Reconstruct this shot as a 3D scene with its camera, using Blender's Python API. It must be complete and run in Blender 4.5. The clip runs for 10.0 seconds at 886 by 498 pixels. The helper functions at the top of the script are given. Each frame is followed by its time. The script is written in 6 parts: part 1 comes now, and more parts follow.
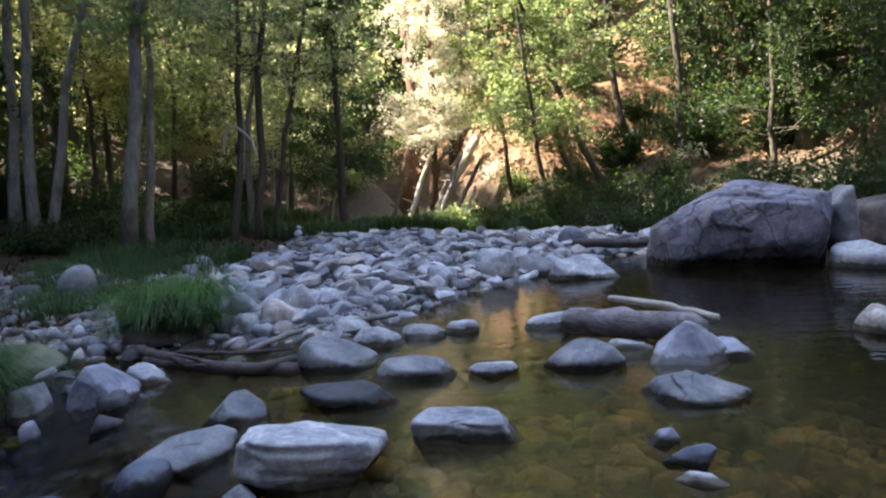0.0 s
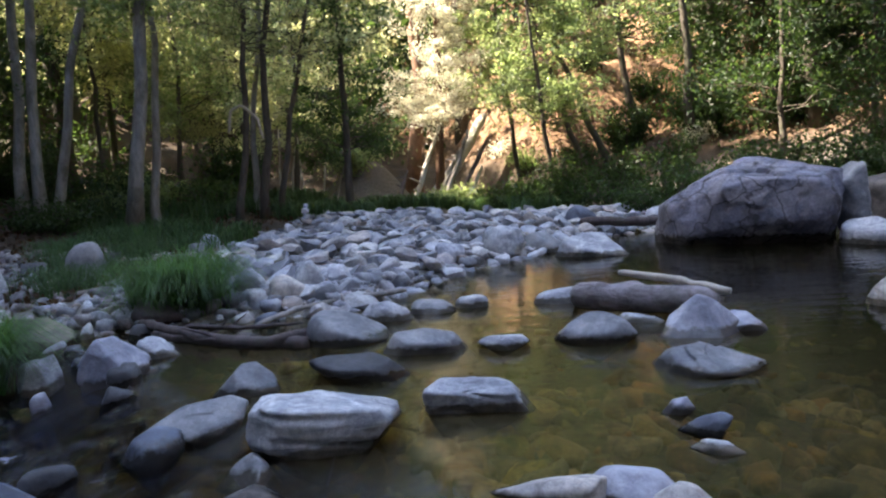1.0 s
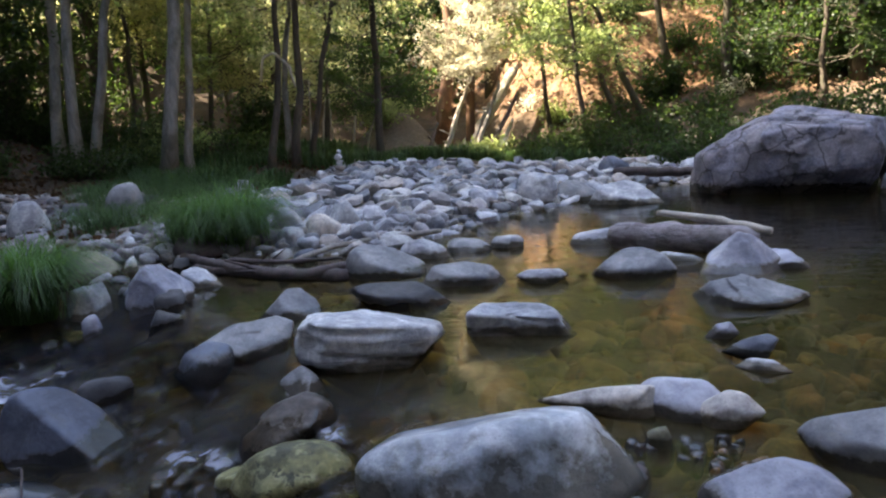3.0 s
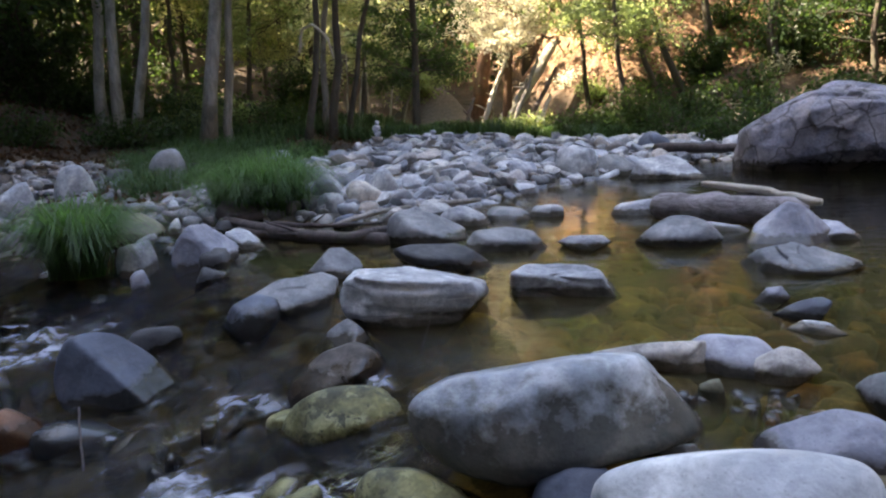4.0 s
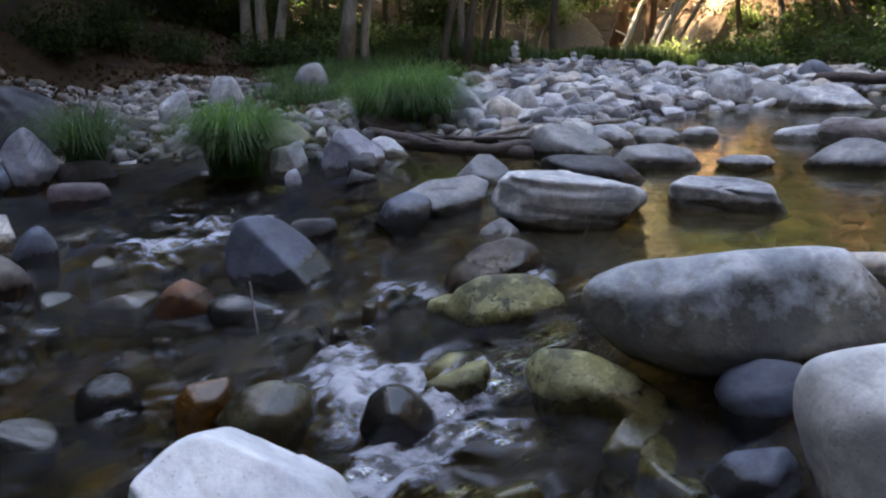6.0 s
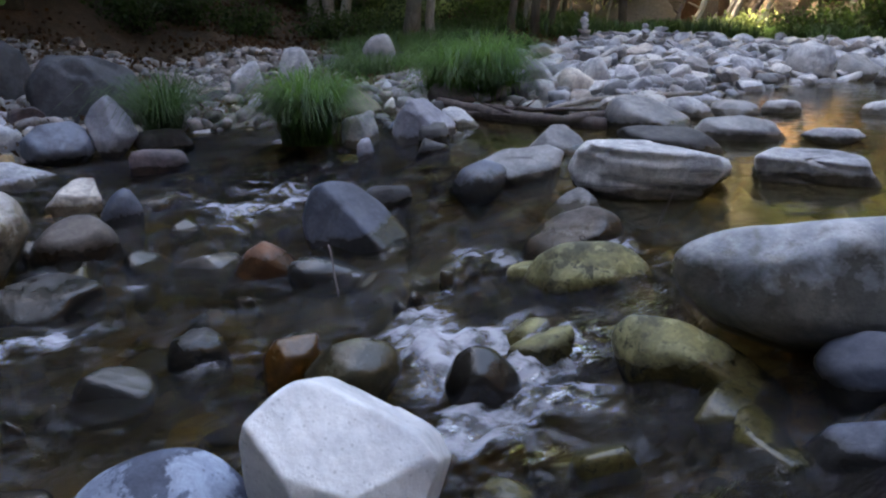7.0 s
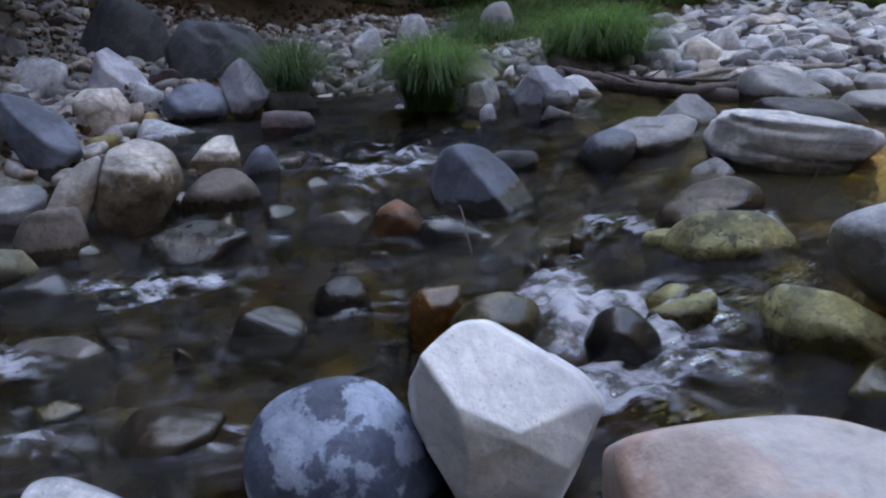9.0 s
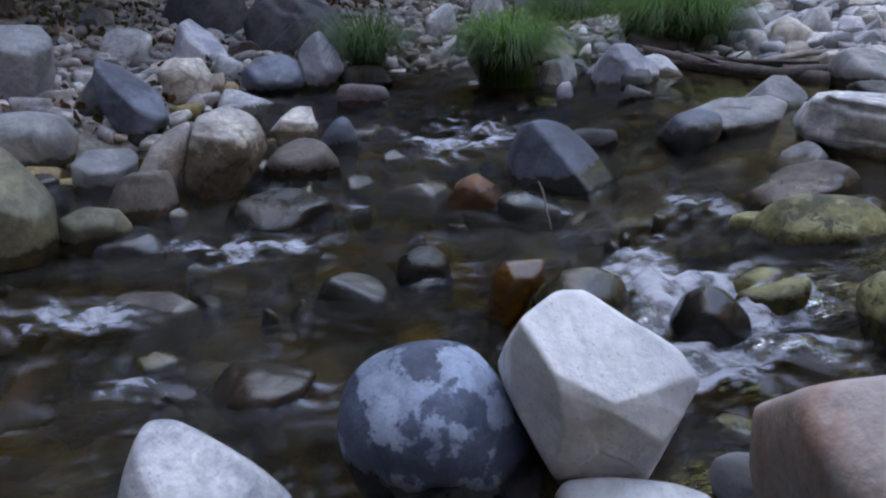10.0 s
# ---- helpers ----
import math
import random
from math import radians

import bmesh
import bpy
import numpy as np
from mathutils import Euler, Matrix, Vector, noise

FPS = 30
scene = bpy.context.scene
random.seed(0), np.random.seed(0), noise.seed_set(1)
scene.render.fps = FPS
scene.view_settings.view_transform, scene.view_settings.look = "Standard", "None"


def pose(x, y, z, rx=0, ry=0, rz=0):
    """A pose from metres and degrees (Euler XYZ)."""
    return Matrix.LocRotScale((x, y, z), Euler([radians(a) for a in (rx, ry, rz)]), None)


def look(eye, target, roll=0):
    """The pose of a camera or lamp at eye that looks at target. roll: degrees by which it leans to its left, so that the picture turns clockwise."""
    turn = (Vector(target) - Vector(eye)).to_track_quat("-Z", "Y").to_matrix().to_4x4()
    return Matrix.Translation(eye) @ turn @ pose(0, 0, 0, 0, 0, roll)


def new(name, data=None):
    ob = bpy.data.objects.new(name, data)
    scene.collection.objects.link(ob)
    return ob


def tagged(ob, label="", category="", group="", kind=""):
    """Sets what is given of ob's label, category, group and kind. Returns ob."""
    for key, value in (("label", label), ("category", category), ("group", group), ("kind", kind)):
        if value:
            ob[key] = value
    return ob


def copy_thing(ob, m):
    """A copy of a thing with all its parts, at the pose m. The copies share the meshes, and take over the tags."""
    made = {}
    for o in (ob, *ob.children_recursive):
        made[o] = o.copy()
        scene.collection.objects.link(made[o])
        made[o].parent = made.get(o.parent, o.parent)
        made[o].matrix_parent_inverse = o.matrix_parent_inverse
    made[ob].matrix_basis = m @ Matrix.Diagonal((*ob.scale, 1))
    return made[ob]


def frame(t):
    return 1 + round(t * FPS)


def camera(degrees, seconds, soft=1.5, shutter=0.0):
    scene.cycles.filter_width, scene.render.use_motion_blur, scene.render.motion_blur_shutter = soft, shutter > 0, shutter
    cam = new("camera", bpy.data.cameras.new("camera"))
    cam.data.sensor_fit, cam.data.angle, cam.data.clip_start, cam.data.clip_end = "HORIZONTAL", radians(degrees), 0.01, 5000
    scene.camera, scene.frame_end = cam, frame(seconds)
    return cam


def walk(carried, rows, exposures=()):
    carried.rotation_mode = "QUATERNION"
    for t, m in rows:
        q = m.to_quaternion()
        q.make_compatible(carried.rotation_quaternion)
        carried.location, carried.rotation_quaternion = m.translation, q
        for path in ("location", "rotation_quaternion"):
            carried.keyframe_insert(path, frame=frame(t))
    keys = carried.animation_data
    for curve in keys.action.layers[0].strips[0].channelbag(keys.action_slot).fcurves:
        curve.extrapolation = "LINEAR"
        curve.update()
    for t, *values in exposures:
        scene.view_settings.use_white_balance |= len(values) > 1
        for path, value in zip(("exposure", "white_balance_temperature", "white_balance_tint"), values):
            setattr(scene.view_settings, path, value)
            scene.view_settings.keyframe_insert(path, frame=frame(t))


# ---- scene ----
cam = camera(63.5, 10.0, soft=2.2)
PATH = [
    (0, (0.284, -0.288, 0.961), (0.316, 1.704, 0.783), -3.4),
    (0.5, (0.276, -0.272, 0.94), (0.302, 1.718, 0.747), -3.6),
    (1, (0.254, -0.263, 0.908), (0.27, 1.725, 0.683), -3.5),
    (1.5, (0.245, -0.273, 0.882), (0.242, 1.71, 0.624), -3.6),
    (2, (0.228, -0.287, 0.853), (0.208, 1.693, 0.569), -3.5),
    (2.5, (0.201, -0.293, 0.818), (0.164, 1.682, 0.509), -3.3),
    (4, (0.117, -0.31, 0.7), (-0.031, 1.648, 0.32), -2.4),
    (4.5, (0.084, -0.316, 0.664), (-0.138, 1.627, 0.245), -2.0),
    (5, (0.05, -0.31, 0.629), (-0.254, 1.612, 0.168), -1.9),
    (5.5, (0.017, -0.316, 0.602), (-0.371, 1.581, 0.101), -1.8),
    (6, (-0.015, -0.322, 0.576), (-0.483, 1.545, 0.034), -1.4),
    (7.5, (-0.098, -0.359, 0.542), (-0.778, 1.416, -0.079), -1.7),
    (8, (-0.114, -0.378, 0.537), (-0.852, 1.368, -0.102), -1.8),
    (8.5, (-0.132, -0.399, 0.533), (-0.927, 1.316, -0.12), -1.7),
    (9, (-0.151, -0.425, 0.531), (-1.007, 1.255, -0.136), -1.3),
    (9.5, (-0.17, -0.454, 0.529), (-1.094, 1.18, -0.162), -1.0),
    (10, (-0.195, -0.467, 0.518), (-1.184, 1.116, -0.199), -0.7),
]
walk(cam, [(t, look(eye, target, roll)) for t, eye, target, roll in PATH], [(0, 3.21, 6600, 13), (2.5, 3.33, 7150, 13), (5, 3.44, 7700, 13), (10, 3.54, 8000, 13)])

# ---- light ----
world = bpy.data.worlds.new("sky")
scene.world = world
world.use_nodes = True
wn = world.node_tree
sky = wn.nodes.new("ShaderNodeTexSky")
sky.sky_type, sky.sun_disc = "NISHITA", False
SUN_DIR = Vector((-0.60, 0.03, 0.79)).normalized()
sky.sun_elevation = math.asin(SUN_DIR.z)
sky.sun_rotation = math.atan2(SUN_DIR.x, SUN_DIR.y)
wn.links.new(sky.outputs[0], wn.nodes["Background"].inputs[0])
wn.nodes["Background"].inputs[1].default_value = 0.15
sun = new("sun", bpy.data.lights.new("sun", "SUN"))
sun.data.energy, sun.data.angle, sun.data.color = 4.5, radians(0.5), (1.0, 0.9, 0.74)
sun.matrix_world = look(SUN_DIR * 60, (0, 0, 0))


# ---- materials ----
def nodes_of(name):
    m = bpy.data.materials.new(name)
    m.use_nodes = True
    nt = m.node_tree
    return m, nt, nt.nodes["Principled BSDF"]


def node(nt, kind, **values):
    n = nt.nodes.new(kind)
    for key, value in values.items():
        n.inputs[key.replace("_", " ")].default_value = value
    return n


def mix(nt, fac, a, b, blend="MIX"):
    """A colour mix; each of fac, a and b is a socket or a value."""
    n = nt.nodes.new("ShaderNodeMix")
    n.data_type, n.blend_type = "RGBA", blend
    for i, v in ((0, fac), (6, a), (7, b)):
        if isinstance(v, bpy.types.NodeSocket):
            nt.links.new(v, n.inputs[i])
        else:
            n.inputs[i].default_value = v if i == 0 else (*v, 1)
    return n.outputs[2]


def noise_tex(nt, vector, scale, detail=4, rough=0.6, distortion=0.0):
    n = node(nt, "ShaderNodeTexNoise", Scale=scale, Detail=detail, Roughness=rough, Distortion=distortion)
    nt.links.new(vector, n.inputs["Vector"])
    return n.outputs["Fac"]


def ramp(nt, fac, lo, hi):
    n = nt.nodes.new("ShaderNodeMapRange")
    n.interpolation_type = "SMOOTHSTEP"
    nt.links.new(fac, n.inputs[0])
    n.inputs[1].default_value, n.inputs[2].default_value = lo, hi
    return n.outputs[0]


def times(nt, a, b):
    n = nt.nodes.new("ShaderNodeMath")
    n.operation = "MULTIPLY"
    for i, v in ((0, a), (1, b)):
        if isinstance(v, bpy.types.NodeSocket):
            nt.links.new(v, n.inputs[i])
        else:
            n.inputs[i].default_value = v
    return n.outputs[0]


def bump(nt, height, strength, distance):
    n = node(nt, "ShaderNodeBump", Strength=strength, Distance=distance)
    nt.links.new(height, n.inputs["Height"])
    return n.outputs[0]


def stone_mat(name, c1, c2, stain=(0.18, 0.15, 0.11), stains=0.35, spots=0.0, spot=(0.6, 0.62, 0.66), veins=0.3, vary=0.0, joined=False, cracks=0.0, grain=1.0, tones=None, patch=24, freckles=0.0, bands=False):
    """Water-worn stone: two tones, fine grain, stains, pale veins, dark pits; the 'wet' attribute darkens it near the water."""
    m, nt, bsdf = nodes_of(name)
    at = nt.nodes.new("ShaderNodeTexCoord").outputs["Object"]
    geo = nt.nodes.new("ShaderNodeNewGeometry").outputs["Position"]
    big = ramp(nt, noise_tex(nt, geo, 6.0, 5, 0.65, 0.6), 0.42, 0.60)
    col = mix(nt, big, c1, c2)
    col = mix(nt, times(nt, ramp(nt, noise_tex(nt, geo, 11, 6, 0.7, 1.2), 0.52, 0.72), stains), col, stain)
    lay = nt.nodes.new("ShaderNodeMapping")
    lay.inputs["Rotation"].default_value = (0.1, 0.12, 0) if bands else (0.5, 0.3, 0)
    lay.inputs["Scale"].default_value = (0.10, 0.16, 2.6) if bands else (0.22, 0.3, 1.6)
    nt.links.new(at, lay.inputs["Vector"])
    band = noise_tex(nt, lay.outputs[0], 16, 5, 0.7, 0.3)
    col = mix(nt, times(nt, ramp(nt, band, 0.55, 0.75), veins), col, tuple(min(0.85, v * 1.45 + 0.05) for v in c1))
    col = mix(nt, times(nt, ramp(nt, band, 0.45, 0.28), veins), col, tuple(v * 0.45 for v in c2))
    if spots:
        col = mix(nt, times(nt, ramp(nt, noise_tex(nt, geo, patch, 8, 0.62, 0.0), 0.49, 0.55), spots), col, spot)
    fine = noise_tex(nt, geo, 130, 5, 0.75)
    col = mix(nt, 0.30 * grain, col, mix(nt, ramp(nt, fine, 0.3, 0.72), (0.55, 0.55, 0.56), (1.25, 1.25, 1.23)), "MULTIPLY")
    blot = noise_tex(nt, geo, 30, 5, 0.65, 0.8)
    col = mix(nt, 0.55 * grain, col, mix(nt, ramp(nt, blot, 0.38, 0.62), (0.62, 0.62, 0.64), (1.22, 1.21, 1.18)), "MULTIPLY")
    broad = noise_tex(nt, geo, 3.2, 3, 0.55, 0.5)
    col = mix(nt, 0.8, col, mix(nt, ramp(nt, broad, 0.40, 0.60), (0.66, 0.67, 0.70), (1.18, 1.17, 1.14)), "MULTIPLY")
    pits = node(nt, "ShaderNodeTexVoronoi", Scale=75.0)
    nt.links.new(geo, pits.inputs["Vector"])
    col = mix(nt, times(nt, ramp(nt, pits.outputs["Distance"], 0.24, 0.08), 0.35), col, tuple(v * 0.35 for v in c2))
    if freckles:
        worn = times(nt, ramp(nt, noise_tex(nt, geo, 42, 4, 0.6, 0.6), 0.56, 0.64), ramp(nt, noise_tex(nt, geo, 9, 3), 0.38, 0.55))
        col = mix(nt, times(nt, worn, freckles), col, (0.02, 0.022, 0.015))
    if cracks:
        crack = node(nt, "ShaderNodeTexVoronoi", Scale=2.6)
        crack.feature = "DISTANCE_TO_EDGE"
        warp = nt.nodes.new("ShaderNodeVectorMath")
        warp.operation = "MULTIPLY_ADD"
        wob = node(nt, "ShaderNodeTexNoise", Scale=3.0, Detail=5.0)
        nt.links.new(geo, wob.inputs["Vector"])
        nt.links.new(wob.outputs["Color"], warp.inputs[0])
        warp.inputs[1].default_value = (0.5, 0.5, 0.5)
        nt.links.new(geo, warp.inputs[2])
        nt.links.new(warp.outputs[0], crack.inputs["Vector"])
        col = mix(nt, times(nt, ramp(nt, crack.outputs["Distance"], 0.045, 0.005), cracks), col, (0.03, 0.028, 0.028))
    if vary:
        info = nt.nodes.new("ShaderNodeNewGeometry").outputs["Random Per Island"] if joined else nt.nodes.new("ShaderNodeObjectInfo").outputs["Random"]
        hsv = nt.nodes.new("ShaderNodeValToRGB")
        nt.links.new(info, hsv.inputs[0])
        e = hsv.color_ramp.elements
        e[0].color, e[1].color = (0.42, 0.43, 0.46, 1), (1.15, 1.1, 1.0, 1)
        for p, c in tones or ((0.25, (0.8, 0.82, 0.88)), (0.5, (1.05, 1.05, 1.08)), (0.72, (0.78, 0.66, 0.56)), (0.8, (0.95, 0.97, 1.05))):
            e.new(p).color = (*c, 1)
        col = mix(nt, vary, col, hsv.outputs[0], "MULTIPLY")
    wet = nt.nodes.new("ShaderNodeAttribute")
    wet.attribute_name = "wet"
    edge = ramp(nt, noise_tex(nt, geo, 20, 4), 0.0, 1.0)
    soak = nt.nodes.new("ShaderNodeMath")
    soak.operation = "MULTIPLY_ADD"
    nt.links.new(edge, soak.inputs[0])
    soak.inputs[1].default_value = 0.5
    nt.links.new(wet.outputs["Fac"], soak.inputs[2])
    soaked = ramp(nt, soak.outputs[0], 0.62, 0.86)
    col = mix(nt, soaked, col, mix(nt, 1.0, col, (0.30, 0.27, 0.22), "MULTIPLY"))
    nt.links.new(col, bsdf.inputs["Base Color"])
    rough = nt.nodes.new("ShaderNodeMapRange")
    nt.links.new(soaked, rough.inputs[0])
    rough.inputs[3].default_value, rough.inputs[4].default_value = 0.72, 0.24
    nt.links.new(rough.outputs[0], bsdf.inputs["Roughness"])
    b1 = bump(nt, noise_tex(nt, geo, 17, 5, 0.6), 0.30, 0.02)
    b2 = node(nt, "ShaderNodeBump", Strength=0.22, Distance=0.004)
    nt.links.new(fine, b2.inputs["Height"])
    nt.links.new(b1, b2.inputs["Normal"])
    nt.links.new(b2.outputs[0], bsdf.inputs["Normal"])
    return m


pale = stone_mat("pale_stone", (0.52, 0.525, 0.54), (0.33, 0.34, 0.37), stains=0.3, veins=0.5)
layered = stone_mat("layered_stone", (0.52, 0.525, 0.54), (0.31, 0.32, 0.35), stains=0.3, veins=1.0, bands=True)
white = stone_mat("white_stone", (0.66, 0.66, 0.66), (0.50, 0.51, 0.52), (0.36, 0.36, 0.33), 0.3, veins=0.35, grain=0.55)
whale = stone_mat("banded_stone", (0.265, 0.295, 0.335), (0.51, 0.525, 0.55), (0.14, 0.14, 0.14), 0.3, veins=0.45, grain=0.55)
grey = stone_mat("grey_stone", (0.25, 0.25, 0.26), (0.155, 0.16, 0.175), stains=0.3, grain=0.6)
blue = stone_mat("blue_stone", (0.125, 0.145, 0.195), (0.075, 0.085, 0.115), (0.16, 0.16, 0.12), 0.25, veins=0.12, grain=0.45)
lav = stone_mat("lavender_stone", (0.38, 0.385, 0.44), (0.25, 0.255, 0.31), stains=0.25, grain=0.6)
tan = stone_mat("cream_stone", (0.53, 0.49, 0.45), (0.33, 0.30, 0.28), (0.20, 0.125, 0.07), 0.5, cracks=0.35)
pink = stone_mat("pink_stone", (0.60, 0.57, 0.545), (0.46, 0.435, 0.42), (0.58, 0.30, 0.19), 0.8, 0.4, (0.60, 0.38, 0.30), grain=0.6, patch=8)
great = stone_mat("great_boulder_stone", (0.22, 0.22, 0.28), (0.10, 0.10, 0.13), (0.085, 0.06, 0.045), 0.75, 0.55, (0.30, 0.275, 0.30), 0.45, cracks=0.8, patch=3)
quartz = stone_mat("quartz_stone", (0.70, 0.71, 0.73), (0.57, 0.585, 0.61), (0.45, 0.46, 0.46), 0.2, veins=0.25, grain=0.35)
dark = stone_mat("dark_stone", (0.075, 0.075, 0.08), (0.045, 0.045, 0.05), (0.08, 0.07, 0.04), 0.3, veins=0.1)
umber = stone_mat("umber_stone", (0.13, 0.11, 0.10), (0.055, 0.045, 0.04), stains=0.4, veins=0.15)
purple = stone_mat("purple_stone", (0.12, 0.09, 0.10), (0.075, 0.06, 0.065), stains=0.3, veins=0.15)
brown = stone_mat("red_brown_stone", (0.22, 0.105, 0.06), (0.12, 0.065, 0.045), stains=0.4, veins=0.1)
rust = stone_mat("rust_stone", (0.44, 0.20, 0.035), (0.20, 0.10, 0.03), stains=0.4, veins=0.1)
olive = stone_mat("olive_stone", (0.19, 0.18, 0.12), (0.11, 0.105, 0.075), (0.10, 0.11, 0.03), 0.5, veins=0.2)
moss = stone_mat("algae_stone", (0.21, 0.195, 0.08), (0.08, 0.08, 0.042), (0.03, 0.032, 0.02), 0.8, 0.55, (0.34, 0.33, 0.17), 0.2, patch=18, freckles=0.8)
slate = stone_mat("slate_stone", (0.052, 0.055, 0.066), (0.032, 0.034, 0.042), (0.05, 0.045, 0.035), 0.3, veins=0.1)
spot = stone_mat("mottled_stone", (0.075, 0.098, 0.15), (0.045, 0.057, 0.09), (0.03, 0.035, 0.05), 0.4, 0.85, (0.29, 0.35, 0.46), 0.1, grain=1.0, patch=13)
cobble = stone_mat("cobble_stone", (0.54, 0.54, 0.55), (0.37, 0.38, 0.40), stains=0.3, vary=1.0)
bed_stone = stone_mat("stream_bed_stone", (0.17, 0.15, 0.10), (0.09, 0.08, 0.055), (0.16, 0.09, 0.04), 0.5, vary=0.8)

cobble_joined = stone_mat("gravel_stone", (0.42, 0.42, 0.43), (0.24, 0.24, 0.25), stains=0.4, vary=1.0, joined=True)
bank_joined = stone_mat("bank_gravel_stone", (0.42, 0.385, 0.37), (0.20, 0.185, 0.175), (0.16, 0.09, 0.05), 0.6, vary=1.0, joined=True)
bed_joined = stone_mat("bed_gravel_stone", (0.34, 0.29, 0.165), (0.15, 0.135, 0.085), (0.20, 0.11, 0.04), 0.5, vary=1.0, joined=True, tones=((0.2, (0.55, 0.5, 0.35)), (0.4, (1.3, 1.2, 0.7)), (0.55, (0.5, 0.42, 0.4)), (0.7, (1.1, 0.7, 0.35)), (0.85, (0.75, 0.8, 0.85))))


def ground_mat():
    m, nt, bsdf = nodes_of("forest_ground")
    geo = nt.nodes.new("ShaderNodeNewGeometry").outputs["Position"]
    sep = nt.nodes.new("ShaderNodeAttribute")
    sep.attribute_name = "cover"
    split = nt.nodes.new("ShaderNodeSeparateColor")
    nt.links.new(sep.outputs["Color"], split.inputs[0])
    n1, n2 = noise_tex(nt, geo, 1.3, 6, 0.7), noise_tex(nt, geo, 22, 6, 0.75)
    litter = mix(nt, ramp(nt, n1, 0.35, 0.65), (0.045, 0.033, 0.022), (0.10, 0.065, 0.04))
    soil = mix(nt, ramp(nt, noise_tex(nt, geo, 3.5, 6, 0.75, 0.5), 0.38, 0.62), (0.10, 0.05, 0.027), (0.33, 0.19, 0.105))
    bed = mix(nt, ramp(nt, n2, 0.3, 0.7), (0.055, 0.045, 0.025), (0.15, 0.12, 0.06))
    grit = mix(nt, ramp(nt, n2, 0.3, 0.7), (0.14, 0.13, 0.115), (0.30, 0.28, 0.26))
    col = mix(nt, split.outputs[0], litter, soil)
    col = mix(nt, split.outputs[2], col, grit)
    col = mix(nt, split.outputs[1], col, bed)
    col = mix(nt, 0.7, col, mix(nt, ramp(nt, noise_tex(nt, geo, 60, 5, 0.8), 0.3, 0.7), (0.5, 0.48, 0.45), (1.3, 1.28, 1.2)), "MULTIPLY")
    nt.links.new(col, bsdf.inputs["Base Color"])
    bsdf.inputs["Roughness"].default_value = 0.9
    nt.links.new(bump(nt, n2, 0.8, 0.05), bsdf.inputs["Normal"])
    return m


def leaf_mat(name, c, glow):
    """Thin leaves: diffuse, with light passing through."""
    m, nt, bsdf = nodes_of(name)
    rnd = nt.nodes.new("ShaderNodeNewGeometry").outputs["Random Per Island"]
    col = mix(nt, rnd, tuple(v * 0.6 for v in c), tuple(v * 1.45 for v in c))
    nt.links.new(col, bsdf.inputs["Base Color"])
    bsdf.inputs["Roughness"].default_value = 0.45
    tr = nt.nodes.new("ShaderNodeBsdfTranslucent")
    nt.links.new(mix(nt, rnd, tuple(v * 0.7 for v in glow), tuple(min(0.9, v * 1.3) for v in glow)), tr.inputs[0])
    ms = nt.nodes.new("ShaderNodeMixShader")
    ms.inputs[0].default_value = 0.6
    nt.links.new(bsdf.outputs[0], ms.inputs[1])
    nt.links.new(tr.outputs[0], ms.inputs[2])
    nt.links.new(ms.outputs[0], nt.nodes["Material Output"].inputs[0])
    return m


def bark_mat(name, c1, c2, scale=14, along=(1, 1, 0.3)):
    m, nt, bsdf = nodes_of(name)
    geo = nt.nodes.new("ShaderNodeNewGeometry").outputs["Position"]
    stretch = nt.nodes.new("ShaderNodeMapping")
    stretch.inputs["Scale"].default_value = along
    nt.links.new(geo, stretch.inputs["Vector"])
    n1 = noise_tex(nt, stretch.outputs[0], scale, 6, 0.7, 0.5)
    col = mix(nt, ramp(nt, n1, 0.35, 0.65), c1, c2)
    col = mix(nt, times(nt, ramp(nt, noise_tex(nt, geo, 2.2, 4), 0.5, 0.65), 0.5), col, (0.05, 0.055, 0.03))
    nt.links.new(col, bsdf.inputs["Base Color"])
    bsdf.inputs["Roughness"].default_value = 0.85
    nt.links.new(bump(nt, n1, 0.8, 0.02), bsdf.inputs["Normal"])
    return m


